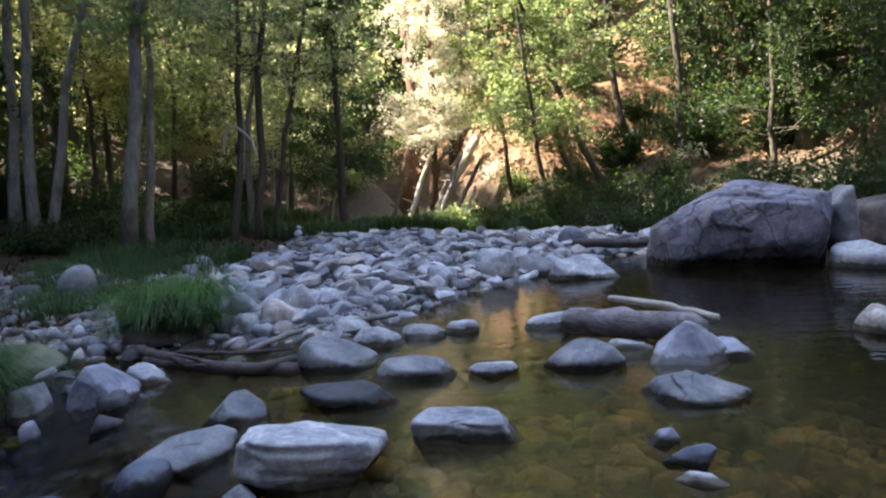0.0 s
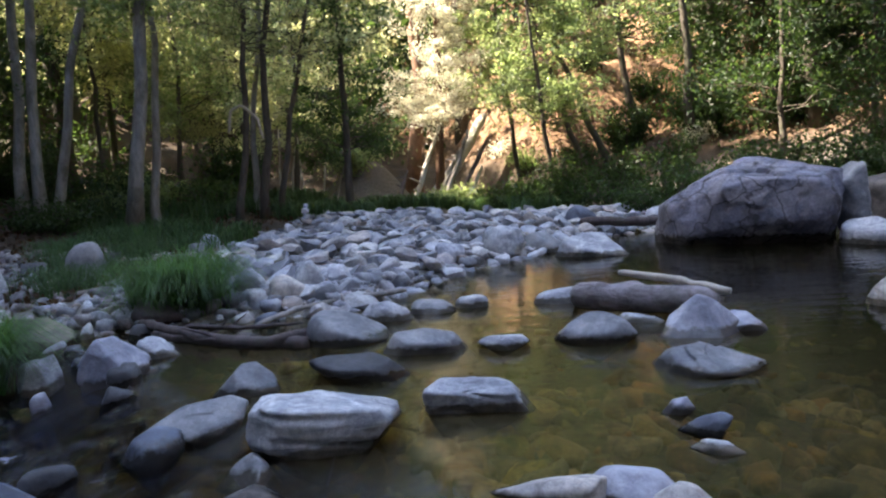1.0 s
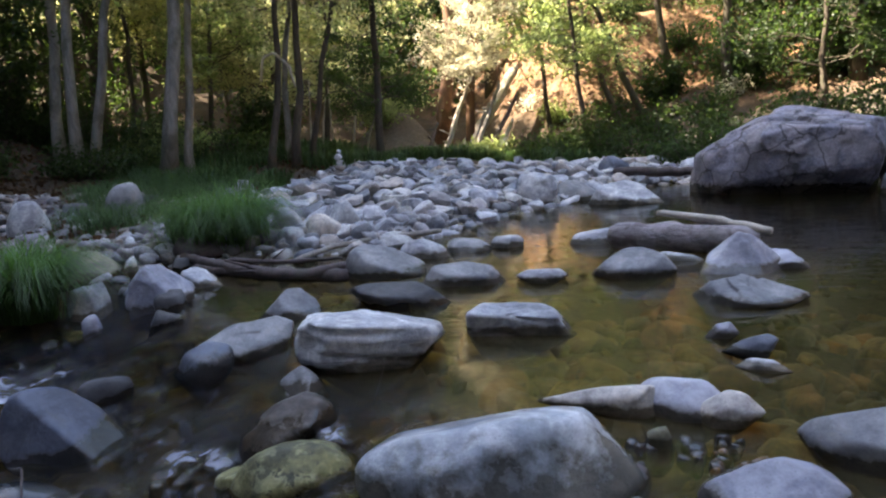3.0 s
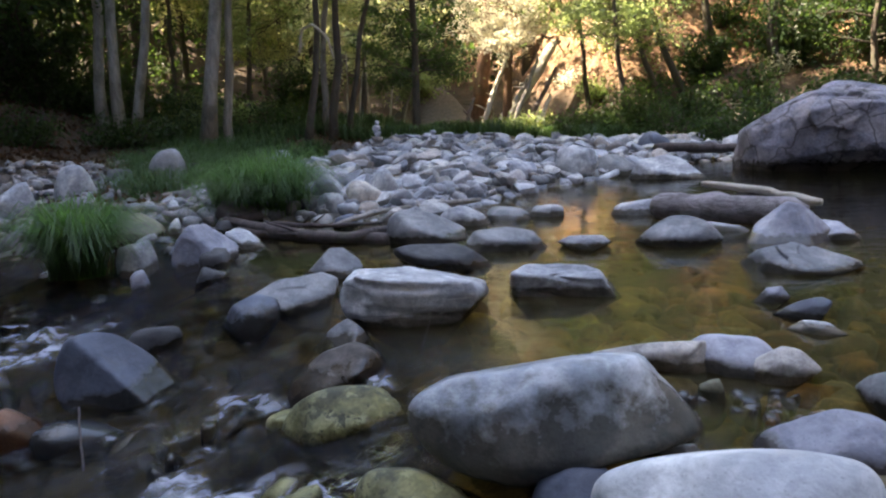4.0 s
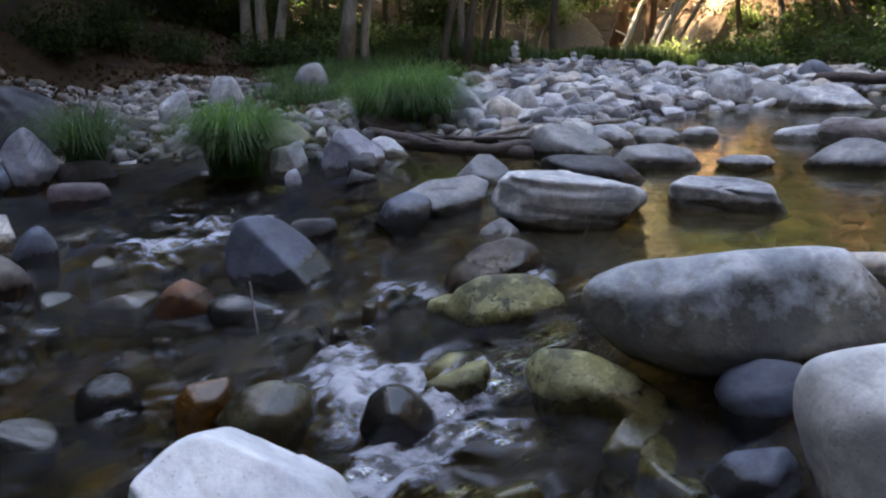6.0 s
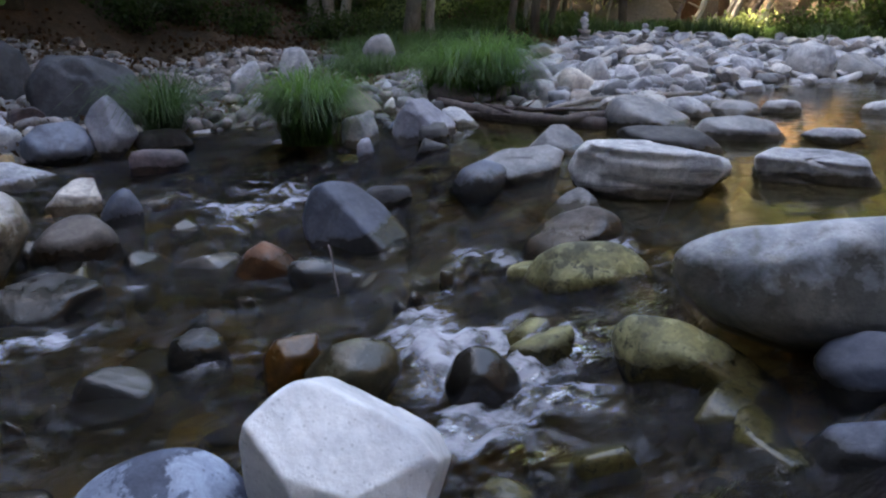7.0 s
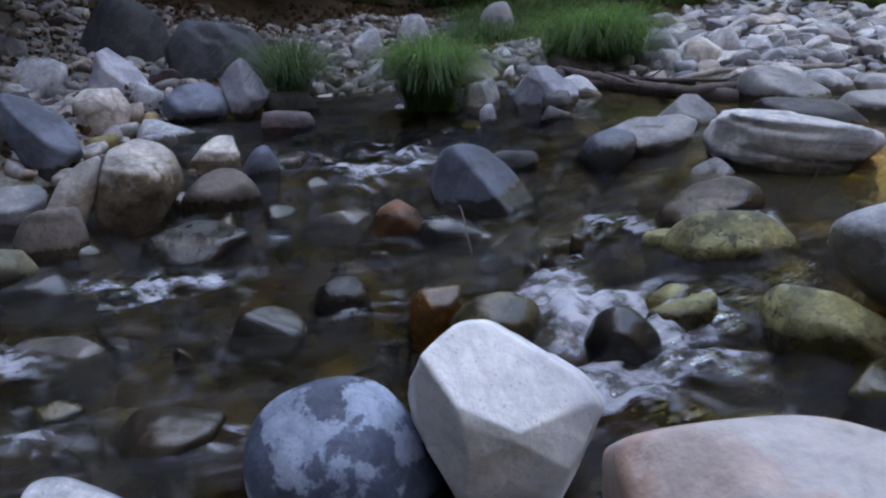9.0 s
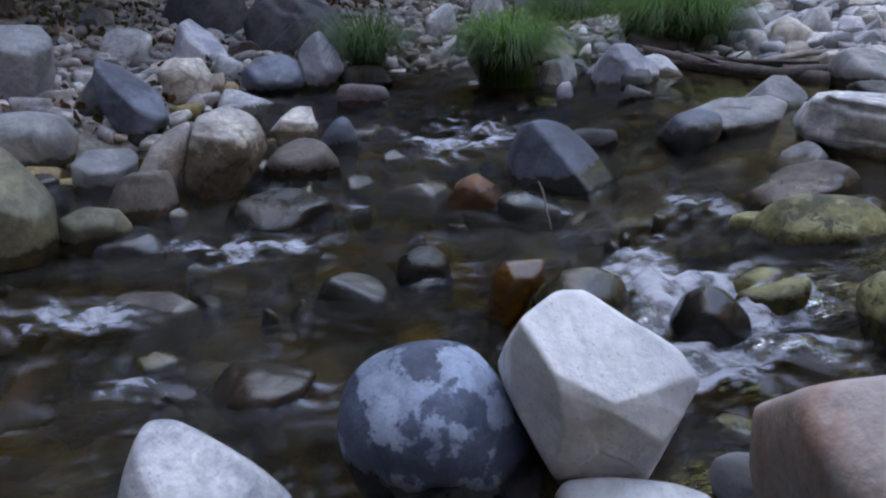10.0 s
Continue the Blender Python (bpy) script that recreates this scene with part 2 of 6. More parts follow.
def water_mat():
    """Clear brownish water: what lies below shows through, the surroundings mirror by Fresnel; white where it breaks,
    and in streaks painted for sky glints.
    """
    m, nt, bsdf = nodes_of("stream_water")
    geo = nt.nodes.new("ShaderNodeNewGeometry").outputs["Position"]
    att = nt.nodes.new("ShaderNodeAttribute")
    att.attribute_name = "flow"
    split = nt.nodes.new("ShaderNodeSeparateColor")
    nt.links.new(att.outputs["Color"], split.inputs[0])
    slant = nt.nodes.new("ShaderNodeMapping")
    slant.vector_type = "TEXTURE"
    slant.inputs["Rotation"].default_value = (0, 0, radians(40))
    slant.inputs["Scale"].default_value = (2.2, 0.85, 1)
    nt.links.new(geo, slant.inputs["Vector"])
    ripple = noise_tex(nt, slant.outputs[0], 26, 4, 0.6, 0.8)
    wide = nt.nodes.new("ShaderNodeMapping")
    wide.inputs["Scale"].default_value = (0.45, 1.0, 1)
    nt.links.new(geo, wide.inputs["Vector"])
    calm = noise_tex(nt, wide.outputs[0], 9, 3, 0.55, 0.3)
    h = nt.nodes.new("ShaderNodeMath")
    h.operation = "MULTIPLY_ADD"
    nt.links.new(times(nt, ripple, split.outputs[0]), h.inputs[0])
    h.inputs[1].default_value = 1.0
    nt.links.new(times(nt, calm, 0.036), h.inputs[2])
    normal = bump(nt, h.outputs[0], 1.0, 0.15)
    clear = nt.nodes.new("ShaderNodeBsdfTransparent")
    # the darker tint near the banks paints in the dark trees' reflection
    nt.links.new(mix(nt, split.outputs[2], (0.60, 0.51, 0.32), (0.20, 0.16, 0.085)), clear.inputs[0])
    gloss = nt.nodes.new("ShaderNodeBsdfGlossy")
    gloss.inputs["Roughness"].default_value = 0.03
    nt.links.new(normal, gloss.inputs["Normal"])
    fres = node(nt, "ShaderNodeFresnel", IOR=1.33)
    nt.links.new(normal, fres.inputs["Normal"])
    bent = nt.nodes.new("ShaderNodeBsdfRefraction")
    bent.inputs["IOR"].default_value, bent.inputs["Roughness"].default_value = 1.2, 0.05
    bent.inputs[0].default_value = (0.56, 0.50, 0.29, 1)
    nt.links.new(normal, bent.inputs["Normal"])
    under = nt.nodes.new("ShaderNodeMixShader")
    nt.links.new(times(nt, split.outputs[0], 0.6), under.inputs[0])
    nt.links.new(clear.outputs[0], under.inputs[1])
    nt.links.new(bent.outputs[0], under.inputs[2])
    silt = nt.nodes.new("ShaderNodeBsdfDiffuse")
    silt.inputs[0].default_value = (0.17, 0.145, 0.075, 1)
    murky = nt.nodes.new("ShaderNodeMixShader")
    veil = nt.nodes.new("ShaderNodeMath")
    veil.operation = "MULTIPLY_ADD"
    nt.links.new(split.outputs[0], veil.inputs[0])
    veil.inputs[1].default_value, veil.inputs[2].default_value = -0.135, 0.15
    dim = nt.nodes.new("ShaderNodeMath")
    dim.operation = "MULTIPLY_ADD"
    nt.links.new(split.outputs[2], dim.inputs[0])
    dim.inputs[1].default_value = -0.10
    nt.links.new(veil.outputs[0], dim.inputs[2])
    nt.links.new(dim.outputs[0], murky.inputs[0])
    nt.links.new(under.outputs[0], murky.inputs[1])
    nt.links.new(silt.outputs[0], murky.inputs[2])
    body = nt.nodes.new("ShaderNodeMixShader")
    nt.links.new(fres.outputs[0], body.inputs[0])
    nt.links.new(murky.outputs[0], body.inputs[1])
    nt.links.new(gloss.outputs[0], body.inputs[2])
    stretch = nt.nodes.new("ShaderNodeMapping")
    stretch.inputs["Rotation"].default_value = (0, 0, radians(-20))
    stretch.inputs["Scale"].default_value = (0.8, 1.2, 1)
    nt.links.new(geo, stretch.inputs["Vector"])
    froth = noise_tex(nt, stretch.outputs[0], 18, 5, 0.55, 0.25)
    f = nt.nodes.new("ShaderNodeMath")
    f.operation = "ADD"
    nt.links.new(times(nt, split.outputs[1], 1.15), f.inputs[0])
    nt.links.new(times(nt, ramp(nt, froth, 0.34, 0.66), 0.75), f.inputs[1])
    along_flow = nt.nodes.new("ShaderNodeMapping")
    along_flow.vector_type = "TEXTURE"
    along_flow.inputs["Rotation"].default_value = (0, 0, radians(42))
    along_flow.inputs["Scale"].default_value = (2.6, 0.8, 1)
    nt.links.new(geo, along_flow.inputs["Vector"])
    cloudy = nt.nodes.new("ShaderNodeMath")
    cloudy.operation = "ADD"
    nt.links.new(times(nt, ramp(nt, f.outputs[0], 0.82, 1.85), 0.74), cloudy.inputs[0])
    nt.links.new(times(nt, times(nt, split.outputs[0], ramp(nt, noise_tex(nt, along_flow.outputs[0], 5, 4, 0.6, 0.4), 0.38, 0.68)), 0.028), cloudy.inputs[1])
    along = nt.nodes.new("ShaderNodeMapping")
    along.vector_type = "TEXTURE"
    along.inputs["Rotation"].default_value = (0, 0, radians(38))
    along.inputs["Scale"].default_value = (4.5, 0.8, 1)
    nt.links.new(geo, along.inputs["Vector"])
    # white lines along the current, painted in for sky glints on ripples
    glint_thread = times(nt, ramp(nt, noise_tex(nt, along.outputs[0], 30, 6, 0.7, 0.2), 0.55, 0.72), ramp(nt, noise_tex(nt, geo, 5, 3), 0.42, 0.62))
    lines = nt.nodes.new("ShaderNodeMath")
    lines.operation = "ADD"
    lines.use_clamp = True
    nt.links.new(times(nt, times(nt, glint_thread, split.outputs[0]), 0.30), lines.inputs[0])
    nt.links.new(cloudy.outputs[0], lines.inputs[1])
    amount = lines.outputs[0]
    bsdf.inputs["Base Color"].default_value = (0.52, 0.53, 0.59, 1)
    bsdf.inputs["Roughness"].default_value = 0.8
    bsdf.inputs["Specular IOR Level"].default_value = 0.15
    nt.links.new(bump(nt, froth, 0.5, 0.012), bsdf.inputs["Normal"])
    full = nt.nodes.new("ShaderNodeMixShader")
    nt.links.new(amount, full.inputs[0])
    nt.links.new(body.outputs[0], full.inputs[1])
    nt.links.new(bsdf.outputs[0], full.inputs[2])
    nt.links.new(full.outputs[0], nt.nodes["Material Output"].inputs[0])
    return m


GROUND, WATER = ground_mat(), water_mat()
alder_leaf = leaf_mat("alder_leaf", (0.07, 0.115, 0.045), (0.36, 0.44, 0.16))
# dark evergreen leaf; on other trees its colour carries the wood's shade
dark_leaf = leaf_mat("bay_and_shaded_leaf", (0.03, 0.06, 0.022), (0.07, 0.12, 0.025))
# pale leaf: sun shining through the foliage is put into its colour
bright_leaf = leaf_mat("backlight_tinted_leaf", (0.16, 0.19, 0.08), (0.76, 0.78, 0.36))
litter_leaf = leaf_mat("fallen_leaf", (0.11, 0.06, 0.03), (0.07, 0.035, 0.015))
# dry leaf made very pale: the glare of full sun is in its colour
dry_lit_leaf = leaf_mat("dry_sunlit_foliage", (0.68, 0.65, 0.51), (0.70, 0.66, 0.49))
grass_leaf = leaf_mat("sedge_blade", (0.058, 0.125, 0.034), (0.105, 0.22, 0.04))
# darker copy of the sedge blade with the forest's shade in its colour
grass_leaf_shaded = leaf_mat("sedge_blade_shaded", (0.036, 0.075, 0.026), (0.06, 0.115, 0.03))
grey_bark = bark_mat("alder_bark", (0.20, 0.19, 0.17), (0.34, 0.32, 0.29))
dark_bark = bark_mat("dark_bark", (0.05, 0.04, 0.032), (0.10, 0.08, 0.06))
red_bark = bark_mat("redwood_bark", (0.12, 0.06, 0.035), (0.20, 0.11, 0.07))
log_wood = bark_mat("peeling_log_wood", (0.31, 0.28, 0.29), (0.12, 0.10, 0.10), 16, (0.5, 0.6, 1))
drift_wood = bark_mat("driftwood", (0.34, 0.31, 0.28), (0.22, 0.20, 0.19), 22)
wet_wood = bark_mat("wet_branch_wood", (0.11, 0.085, 0.08), (0.06, 0.045, 0.045), 22)
pale_wood = bark_mat("bleached_and_sunlit_wood", (0.55, 0.50, 0.42), (0.42, 0.38, 0.32), 22)


# ---- shapes ----
def mesh_from(name, verts, faces, mat, smooth=True):
    """A mesh from arrays: verts (n, 3), faces (m, 3 or 4)."""
    verts, faces = np.asarray(verts, np.float32), np.asarray(faces, np.int32)
    me = bpy.data.meshes.new(name)
    n, k = faces.shape
    me.vertices.add(len(verts))
    me.vertices.foreach_set("co", verts.ravel())
    me.loops.add(n * k)
    me.loops.foreach_set("vertex_index", faces.ravel())
    me.polygons.add(n)
    me.polygons.foreach_set("loop_start", np.arange(0, n * k, k, dtype=np.int32))
    me.polygons.foreach_set("use_smooth", np.full(n, smooth))
    me.update(calc_edges=True)
    me.validate()
    me.materials.append(mat)
    return me


def part(name, me, parent, label=""):
    ob = new(name, me)
    ob.parent = parent
    return tagged(ob, label)


def wave(p, rng, freq, n=9):
    """Smooth pseudo-random field of points p (.., 3), about -1 to 1."""
    out = np.zeros(p.shape[:-1])
    for _ in range(n):
        k = rng.normal(size=3)
        k *= freq * rng.uniform(0.6, 1.5) / np.linalg.norm(k)
        out += np.sin(p @ k + rng.uniform(0, 6.28))
    return out / n ** 0.5 / 1.2


def smooth01(a, lo, hi):
    s = np.clip((a - lo) / (hi - lo), 0, 1)
    return s * s * (3 - 2 * s)


def tube(points, radii, sides=9, rng=None, rough=0.0):
    """Verts and quads of a tapering tube along points, closed at its ends by its small last rings."""
    pts, radii = np.asarray(points, float), np.asarray(radii, float)
    d = np.gradient(pts, axis=0)
    d /= np.linalg.norm(d, axis=1)[:, None]
    ref = np.array([0.31, 0.86, 0.4])
    a = np.cross(d, ref)
    a /= np.linalg.norm(a, axis=1)[:, None]
    b = np.cross(d, a)
    ang = np.arange(sides) * 2 * math.pi / sides
    rr = radii[:, None] * np.ones(sides)
    if rng is not None and rough:
        rr = rr * (1 + rough * rng.normal(size=rr.shape))
    v = pts[:, None] + rr[..., None] * (a[:, None] * np.cos(ang)[None, :, None] + b[:, None] * np.sin(ang)[None, :, None])
    n = len(pts)
    i, j = np.meshgrid(np.arange(n - 1), np.arange(sides), indexing="ij")
    k = (j + 1) % sides
    q = np.stack([i * sides + j, i * sides + k, (i + 1) * sides + k, (i + 1) * sides + j], -1).reshape(-1, 4)
    v = np.concatenate([v.reshape(-1, 3), pts[:1], pts[-1:]])
    c0, c1 = n * sides, n * sides + 1
    caps = [(c0, (s + 1) % sides, s, s) for s in range(sides)] + [(c1, (n - 1) * sides + s, (n - 1) * sides + (s + 1) % sides, (n - 1) * sides + (s + 1) % sides) for s in range(sides)]
    return v, q, np.array(caps)


def tubes_mesh(name, lines, mat):
    """One mesh of several tubes; lines: (points, radii, sides)."""
    vs, fs, base = [], [], 0
    for pts, radii, sides in lines:
        v, q, caps = tube(pts, radii, sides)
        tri = np.concatenate([q[:, :3], q[:, [0, 2, 3]], caps[:, :3]])
        vs.append(v)
        fs.append(tri + base)
        base += len(v)
    return mesh_from(name, np.concatenate(vs), np.concatenate(fs), mat)


def bend(a, b, rng, steps=7, amount=0.06):
    """A slightly crooked line from a to b."""
    a, b = np.asarray(a, float), np.asarray(b, float)
    s = np.linspace(0, 1, steps)[:, None]
    off = rng.normal(size=(steps, 3)) * amount * np.linalg.norm(b - a) * np.sin(s * math.pi) * 0.5
    return a + (b - a) * s + off


def leaves_mesh(name, centres, size, rng, mat, droop=0.35, aspect=0.55):
    """Folded pointed leaves (two triangles each), turned at random."""
    n = len(centres)
    d = rng.normal(size=(n, 3))
    d[:, 2] -= droop
    d /= np.linalg.norm(d, axis=1)[:, None]
    s = np.cross(d, rng.normal(size=(n, 3)))
    s /= np.linalg.norm(s, axis=1)[:, None]
    up = np.cross(d, s)
    L = size * rng.uniform(0.6, 1.4, n)[:, None]
    c = np.asarray(centres)
    v = np.stack([c - d * L * 0.5, c + s * L * aspect * 0.5 + up * L * 0.1, c + d * L * 0.5, c - s * L * aspect * 0.5 + up * L * 0.1], 1).reshape(-1, 3)
    k = np.arange(n)[:, None] * 4
    return mesh_from(name, v, np.concatenate([k + [0, 1, 2], k + [0, 2, 3]]), mat, False)


# ---- ground, stream bed and water ----
SHORE = [(-2.9, -4), (-2.9, 0), (-3.1, 1.6), (-3.7, 2.7), (-4.1, 3.9), (-3.4, 4.15), (-2.3, 4.2), (-1.3, 4.25), (-0.4, 4.45), (0.1, 5.4),
         (0.5, 6.0), (1.4, 7.0), (2.2, 8.0), (3.2, 8.6), (6.5, 8.0), (7, 4), (6.5, -4)]


def shore_distance(x, y):
    """Distance to the water's edge, negative over water."""
    best, inside = np.full(x.shape, 1e9), np.zeros(x.shape, bool)
    for (ax, ay), (bx, by) in zip(SHORE, SHORE[1:] + SHORE[:1]):
        dx, dy = bx - ax, by - ay
        u = np.clip(((x - ax) * dx + (y - ay) * dy) / (dx * dx + dy * dy), 0, 1)
        best = np.minimum(best, np.hypot(x - ax - u * dx, y - ay - u * dy))
        if ay != by:
            inside ^= ((ay > y) != (by > y)) & (x < ax + (y - ay) / (by - ay) * dx)
    return np.where(inside, -best, best)


def fall(x, y):
    """How far the stream has run down the riffle, 0 in the pool to 1 below."""
    return smooth01(-x * 0.75 - (y - 2.2) * 0.66, 0, 1.6)


def water_z(x, y):
    return -0.2 * fall(x, y)


def deep(x, y):
    """Where the bed drops and the water is tinted dark towards its two banks, for the dark trees mirrored there, 0 to
    1.
    """
    far_side = smooth01(x + 0.12 * (y - 3), 1.3, 2.6) * (0.6 + 0.4 * smooth01(y, 1.8, 3.2))
    near_side = 0.35 * smooth01(-x, 0.55, 1.2) * smooth01(y, 1.9, 2.6)
    return np.maximum(far_side, near_side) * smooth01(-shore_distance(x, y), 0.1, 0.6)


def mound(x, y):
    """The bare earth mound at the valley's bend."""
    return 0.95 * np.exp(-((x + 0.95) / 0.75) ** 2 - ((y - 13.6) / 0.9) ** 2)


def ground_z(x, y):
    x, y = np.asarray(x, float), np.asarray(y, float)
    s = shore_distance(x, y)
    bank = np.minimum(0.02 + 0.22 * s, 0.08 + 0.028 * np.minimum(s, 5)) + np.where(x < -1.5, water_z(x, y), 0)
    bed = water_z(x, y) - 0.03 - np.clip(-s * 0.25, 0, 0.16 - 0.06 * fall(x, y)) - 0.22 * deep(x, y) + 0.195 * np.exp(-((x - 0.95) / 0.42) ** 2 - ((y - 0.95) / 0.36) ** 2) + 0.02 * np.sin(x * 3.1 + y * 1.3) * np.sin(y * 2.7 - x)
    z = np.where(s > 0, bank, bed)
    far = np.clip(s, 0, 1)
    left = np.clip(-x - 1.0 + (y - 9) * 0.12, 0, None)
    z = z + far * 0.10 * np.clip(y - 8.5, 0, 6) * smooth01(-x, 0.5, 4)
    z = z + far * smooth01(-x, 4.5, 9) * np.clip(-x - 4.5, 0, None) * 0.30
    # added ridge out of view on the left: blocks the sun, ends where the valley bends
    sun_block_ridge = 38 * smooth01(-x, 7.5, 16) * (1 - smooth01(y, 11.2, 12.0)) + 8 * smooth01(-x, 16, 34)
    z = z + sun_block_ridge
    # hillside ahead and on the other bank
    gentle = np.clip((x - 2.5) * 0.28 + (y - 12.0) * 0.38, 0, None) + np.clip(y - 15, 0, 30) * 0.5 * smooth01(x, -1, 3)
    nose = np.clip((x - 0.7) * 0.95, 0, 2.6) * smooth01(y, 12.4, 14.6)
    z = z + np.minimum(np.maximum(gentle * smooth01(x, 0, 2.5), nose) * smooth01(y, 9, 12), 26)
    z = z + mound(x, y)
    z = z + np.clip(y - 16, 0, 40) * 0.42 * smooth01(-x, -6, 3)
    # unseen hills right and behind, raised to keep light off the stones' sides
    z = z + 24 * smooth01(x, 7.5, 20) * (1 - smooth01(y, 7, 12)) + 0.5 * smooth01(x, 6.5, 8)
    z = z + 24 * smooth01(-y, 3, 16)
    rough = np.sin(x * 0.9 + 2) * np.sin(y * 0.8) * 0.12 + np.sin(x * 2.3 + y) * np.sin(y * 2.1 - x * 0.7) * 0.10 + np.sin(x * 5.1 - y * 2) * np.sin(y * 4.3 + x) * 0.05
    return z + rough * smooth01(s, 1.5, 5)


def grid_mesh(name, xs, ys, height, mat, keep=None):
    gx, gy = np.meshgrid(xs, ys)
    v = np.stack([gx, gy, height(gx, gy)], -1).reshape(-1, 3)
    nx = len(xs)
    i, j = np.meshgrid(np.arange(nx - 1), np.arange(len(ys) - 1))
    q = np.stack([j * nx + i, j * nx + i + 1, (j + 1) * nx + i + 1, (j + 1) * nx + i], -1).reshape(-1, 4)
    if keep is not None:
        q = q[keep(v[q].mean(1))]
        used, inv = np.unique(q, return_inverse=True)
        v, q = v[used], inv.reshape(q.shape)
    return mesh_from(name, v, q, mat), v


def spread(lo, fine_lo, fine_hi, hi, step, coarse):
    a = np.arange(fine_lo, fine_hi, step)
    g = lambda L: np.cumsum(step * 1.22 ** np.arange(200))[np.cumsum(step * 1.22 ** np.arange(200)) < L]
    return np.concatenate([(fine_lo - g(fine_lo - lo))[::-1], a, fine_hi + g(hi - fine_hi)])


me, gv = grid_mesh("ground", spread(-600, -7, 9, 600, 0.09, 2), spread(-500, -2, 16, 900, 0.09, 2), ground_z, GROUND)
gs = shore_distance(gv[:, 0], gv[:, 1])
cover = np.zeros((len(gv), 4), np.float32)
cover[:, 0] = smooth01(gv[:, 0] + 0.35 * (gv[:, 1] - 11), 1.5, 3.0) * smooth01(gv[:, 2], 0.7, 1.6) * (gv[:, 1] > 9)
cover[:, 1] = 1 - smooth01(gs, -0.15, 0.12)
cover[:, 2] = np.maximum((1 - smooth01(gs, 2.0, 4.0)) * (gv[:, 1] > -3), 0.5 * smooth01(mound(gv[:, 0], gv[:, 1]), 0.15, 0.4))
cover[:, 3] = 1
me.color_attributes.new("cover", "FLOAT_COLOR", "POINT").data.foreach_set("color", cover.ravel())
tagged(new("ground", me), "creek valley ground of gravel, leaf litter and orange soil", "ground", kind="structure")

# where the water breaks: x, y, radius, strength
FOAM = [(-0.67, 1.19, 0.06, 0.9), (-0.60, 1.08, 0.08, 1.25), (-0.53, 0.96, 0.07, 0.9), (-0.45, 1.08, 0.07, 0.6), (-0.36, 1.0, 0.08, 0.55), (-0.29, 1.03, 0.06, 0.5), (-0.36, 0.79, 0.09, 0.6), (-0.44, 0.74, 0.07, 0.5), (-0.30, 0.88, 0.06, 0.5),
        (-0.20, 1.55, 0.05, 0.95), (-0.19, 0.88, 0.035, 0.7), (-1.78, 2.10, 0.11, 0.75), (-1.80, 2.40, 0.09, 0.8), (-1.60, 2.19, 0.09, 0.75), (-1.97, 2.18, 0.08, 0.65), (-1.70, 1.92, 0.07, 0.5), (-0.65, 1.60, 0.07, 0.45), (-0.54, 1.55, 0.05, 0.4),
        (-0.79, 1.72, 0.05, 0.35), (-1.80, 0.77, 0.08, 0.6), (-1.64, 0.82, 0.08, 0.75), (-1.53, 0.92, 0.07, 0.6), (-1.10, 0.92, 0.04, 0.5), (-1.03, 0.99, 0.04, 0.45), (-1.70, 0.28, 0.09, 0.65), (-1.60, 0.36, 0.07, 0.5),
        (-1.31, 0.20, 0.07, 0.5), (-1.04, 0.36, 0.06, 0.45), (-1.61, 1.30, 0.06, 0.4), (-1.30, 1.12, 0.06, 0.35), (-0.96, 1.48, 0.05, 0.4), (-0.68, 1.40, 0.05, 0.4),
        (-1.52, 2.42, 0.10, 0.5), (-2.20, 2.28, 0.09, 0.45), (-1.36, 2.02, 0.06, 0.4), (-2.05, 2.60, 0.08, 0.4)]


def foam_at(x, y):
    return sum(0.82 * k * np.exp(-((x - a) ** 2 + (y - b) ** 2) / (1.15 * r) ** 2) for a, b, r, k in FOAM)


def water_height(x, y):
    rng = np.random.default_rng(5)
    p = np.stack([(x + y) * 0.42, (y - x) * 0.95, 0 * x], -1)
    f = fall(x, y)
    lively = 0.9 * smooth01(f, 0.04, 0.28) * (1 - 0.3 * f)
    over = 0.075 * np.exp(-((x + 0.27) / 0.17) ** 2 - ((y - 1.33) / 0.12) ** 2) + 0.045 * np.exp(-((x + 0.34) / 0.12) ** 2 - ((y - 1.12) / 0.09) ** 2)
    return water_z(x, y) + over + lively * (0.027 * wave(p, rng, 9) + 0.022 * wave(p, rng, 20) + 0.0115 * wave(p, rng, 42)) + 0.030 * np.clip(foam_at(x, y), 0, 1.3) * (1 + 0.7 * wave(p, rng, 30) + 0.6 * wave(p, rng, 75) + 0.3 * wave(p, rng, 150))


me, wv = grid_mesh("water", np.concatenate([np.arange(-4.6, -2.3, 0.04), np.arange(-2.3, 0.1, 0.011), np.arange(0.1, 0.8, 0.025), np.arange(0.8, 7.4, 0.06)]), np.concatenate([np.arange(-4, -0.4, 0.06), np.arange(-0.4, 2.6, 0.011), np.arange(2.6, 3.4, 0.03), np.arange(3.4, 9.2, 0.06)]), water_height, WATER,
                   lambda c: shore_distance(c[:, 0], c[:, 1]) < 0.35)
f = fall(wv[:, 0], wv[:, 1])
# the 0.22 base spreads pale flecks over the riffle, for sky glints too
flow = np.stack([np.clip(0.9 * smooth01(f, 0.04, 0.3) + foam_at(wv[:, 0], wv[:, 1]), 0, 1), np.clip(foam_at(wv[:, 0], wv[:, 1]) + 0.22 * smooth01(f, 0.10, 0.5), 0, 1), deep(wv[:, 0], wv[:, 1]), 0 * f + 1], -1).astype(np.float32)
me.color_attributes.new("flow", "FLOAT_COLOR", "POINT").data.foreach_set("color", flow.ravel())
tagged(new("water", me), "clear brownish creek water, calm pool running into a small riffle", "water", kind="structure")


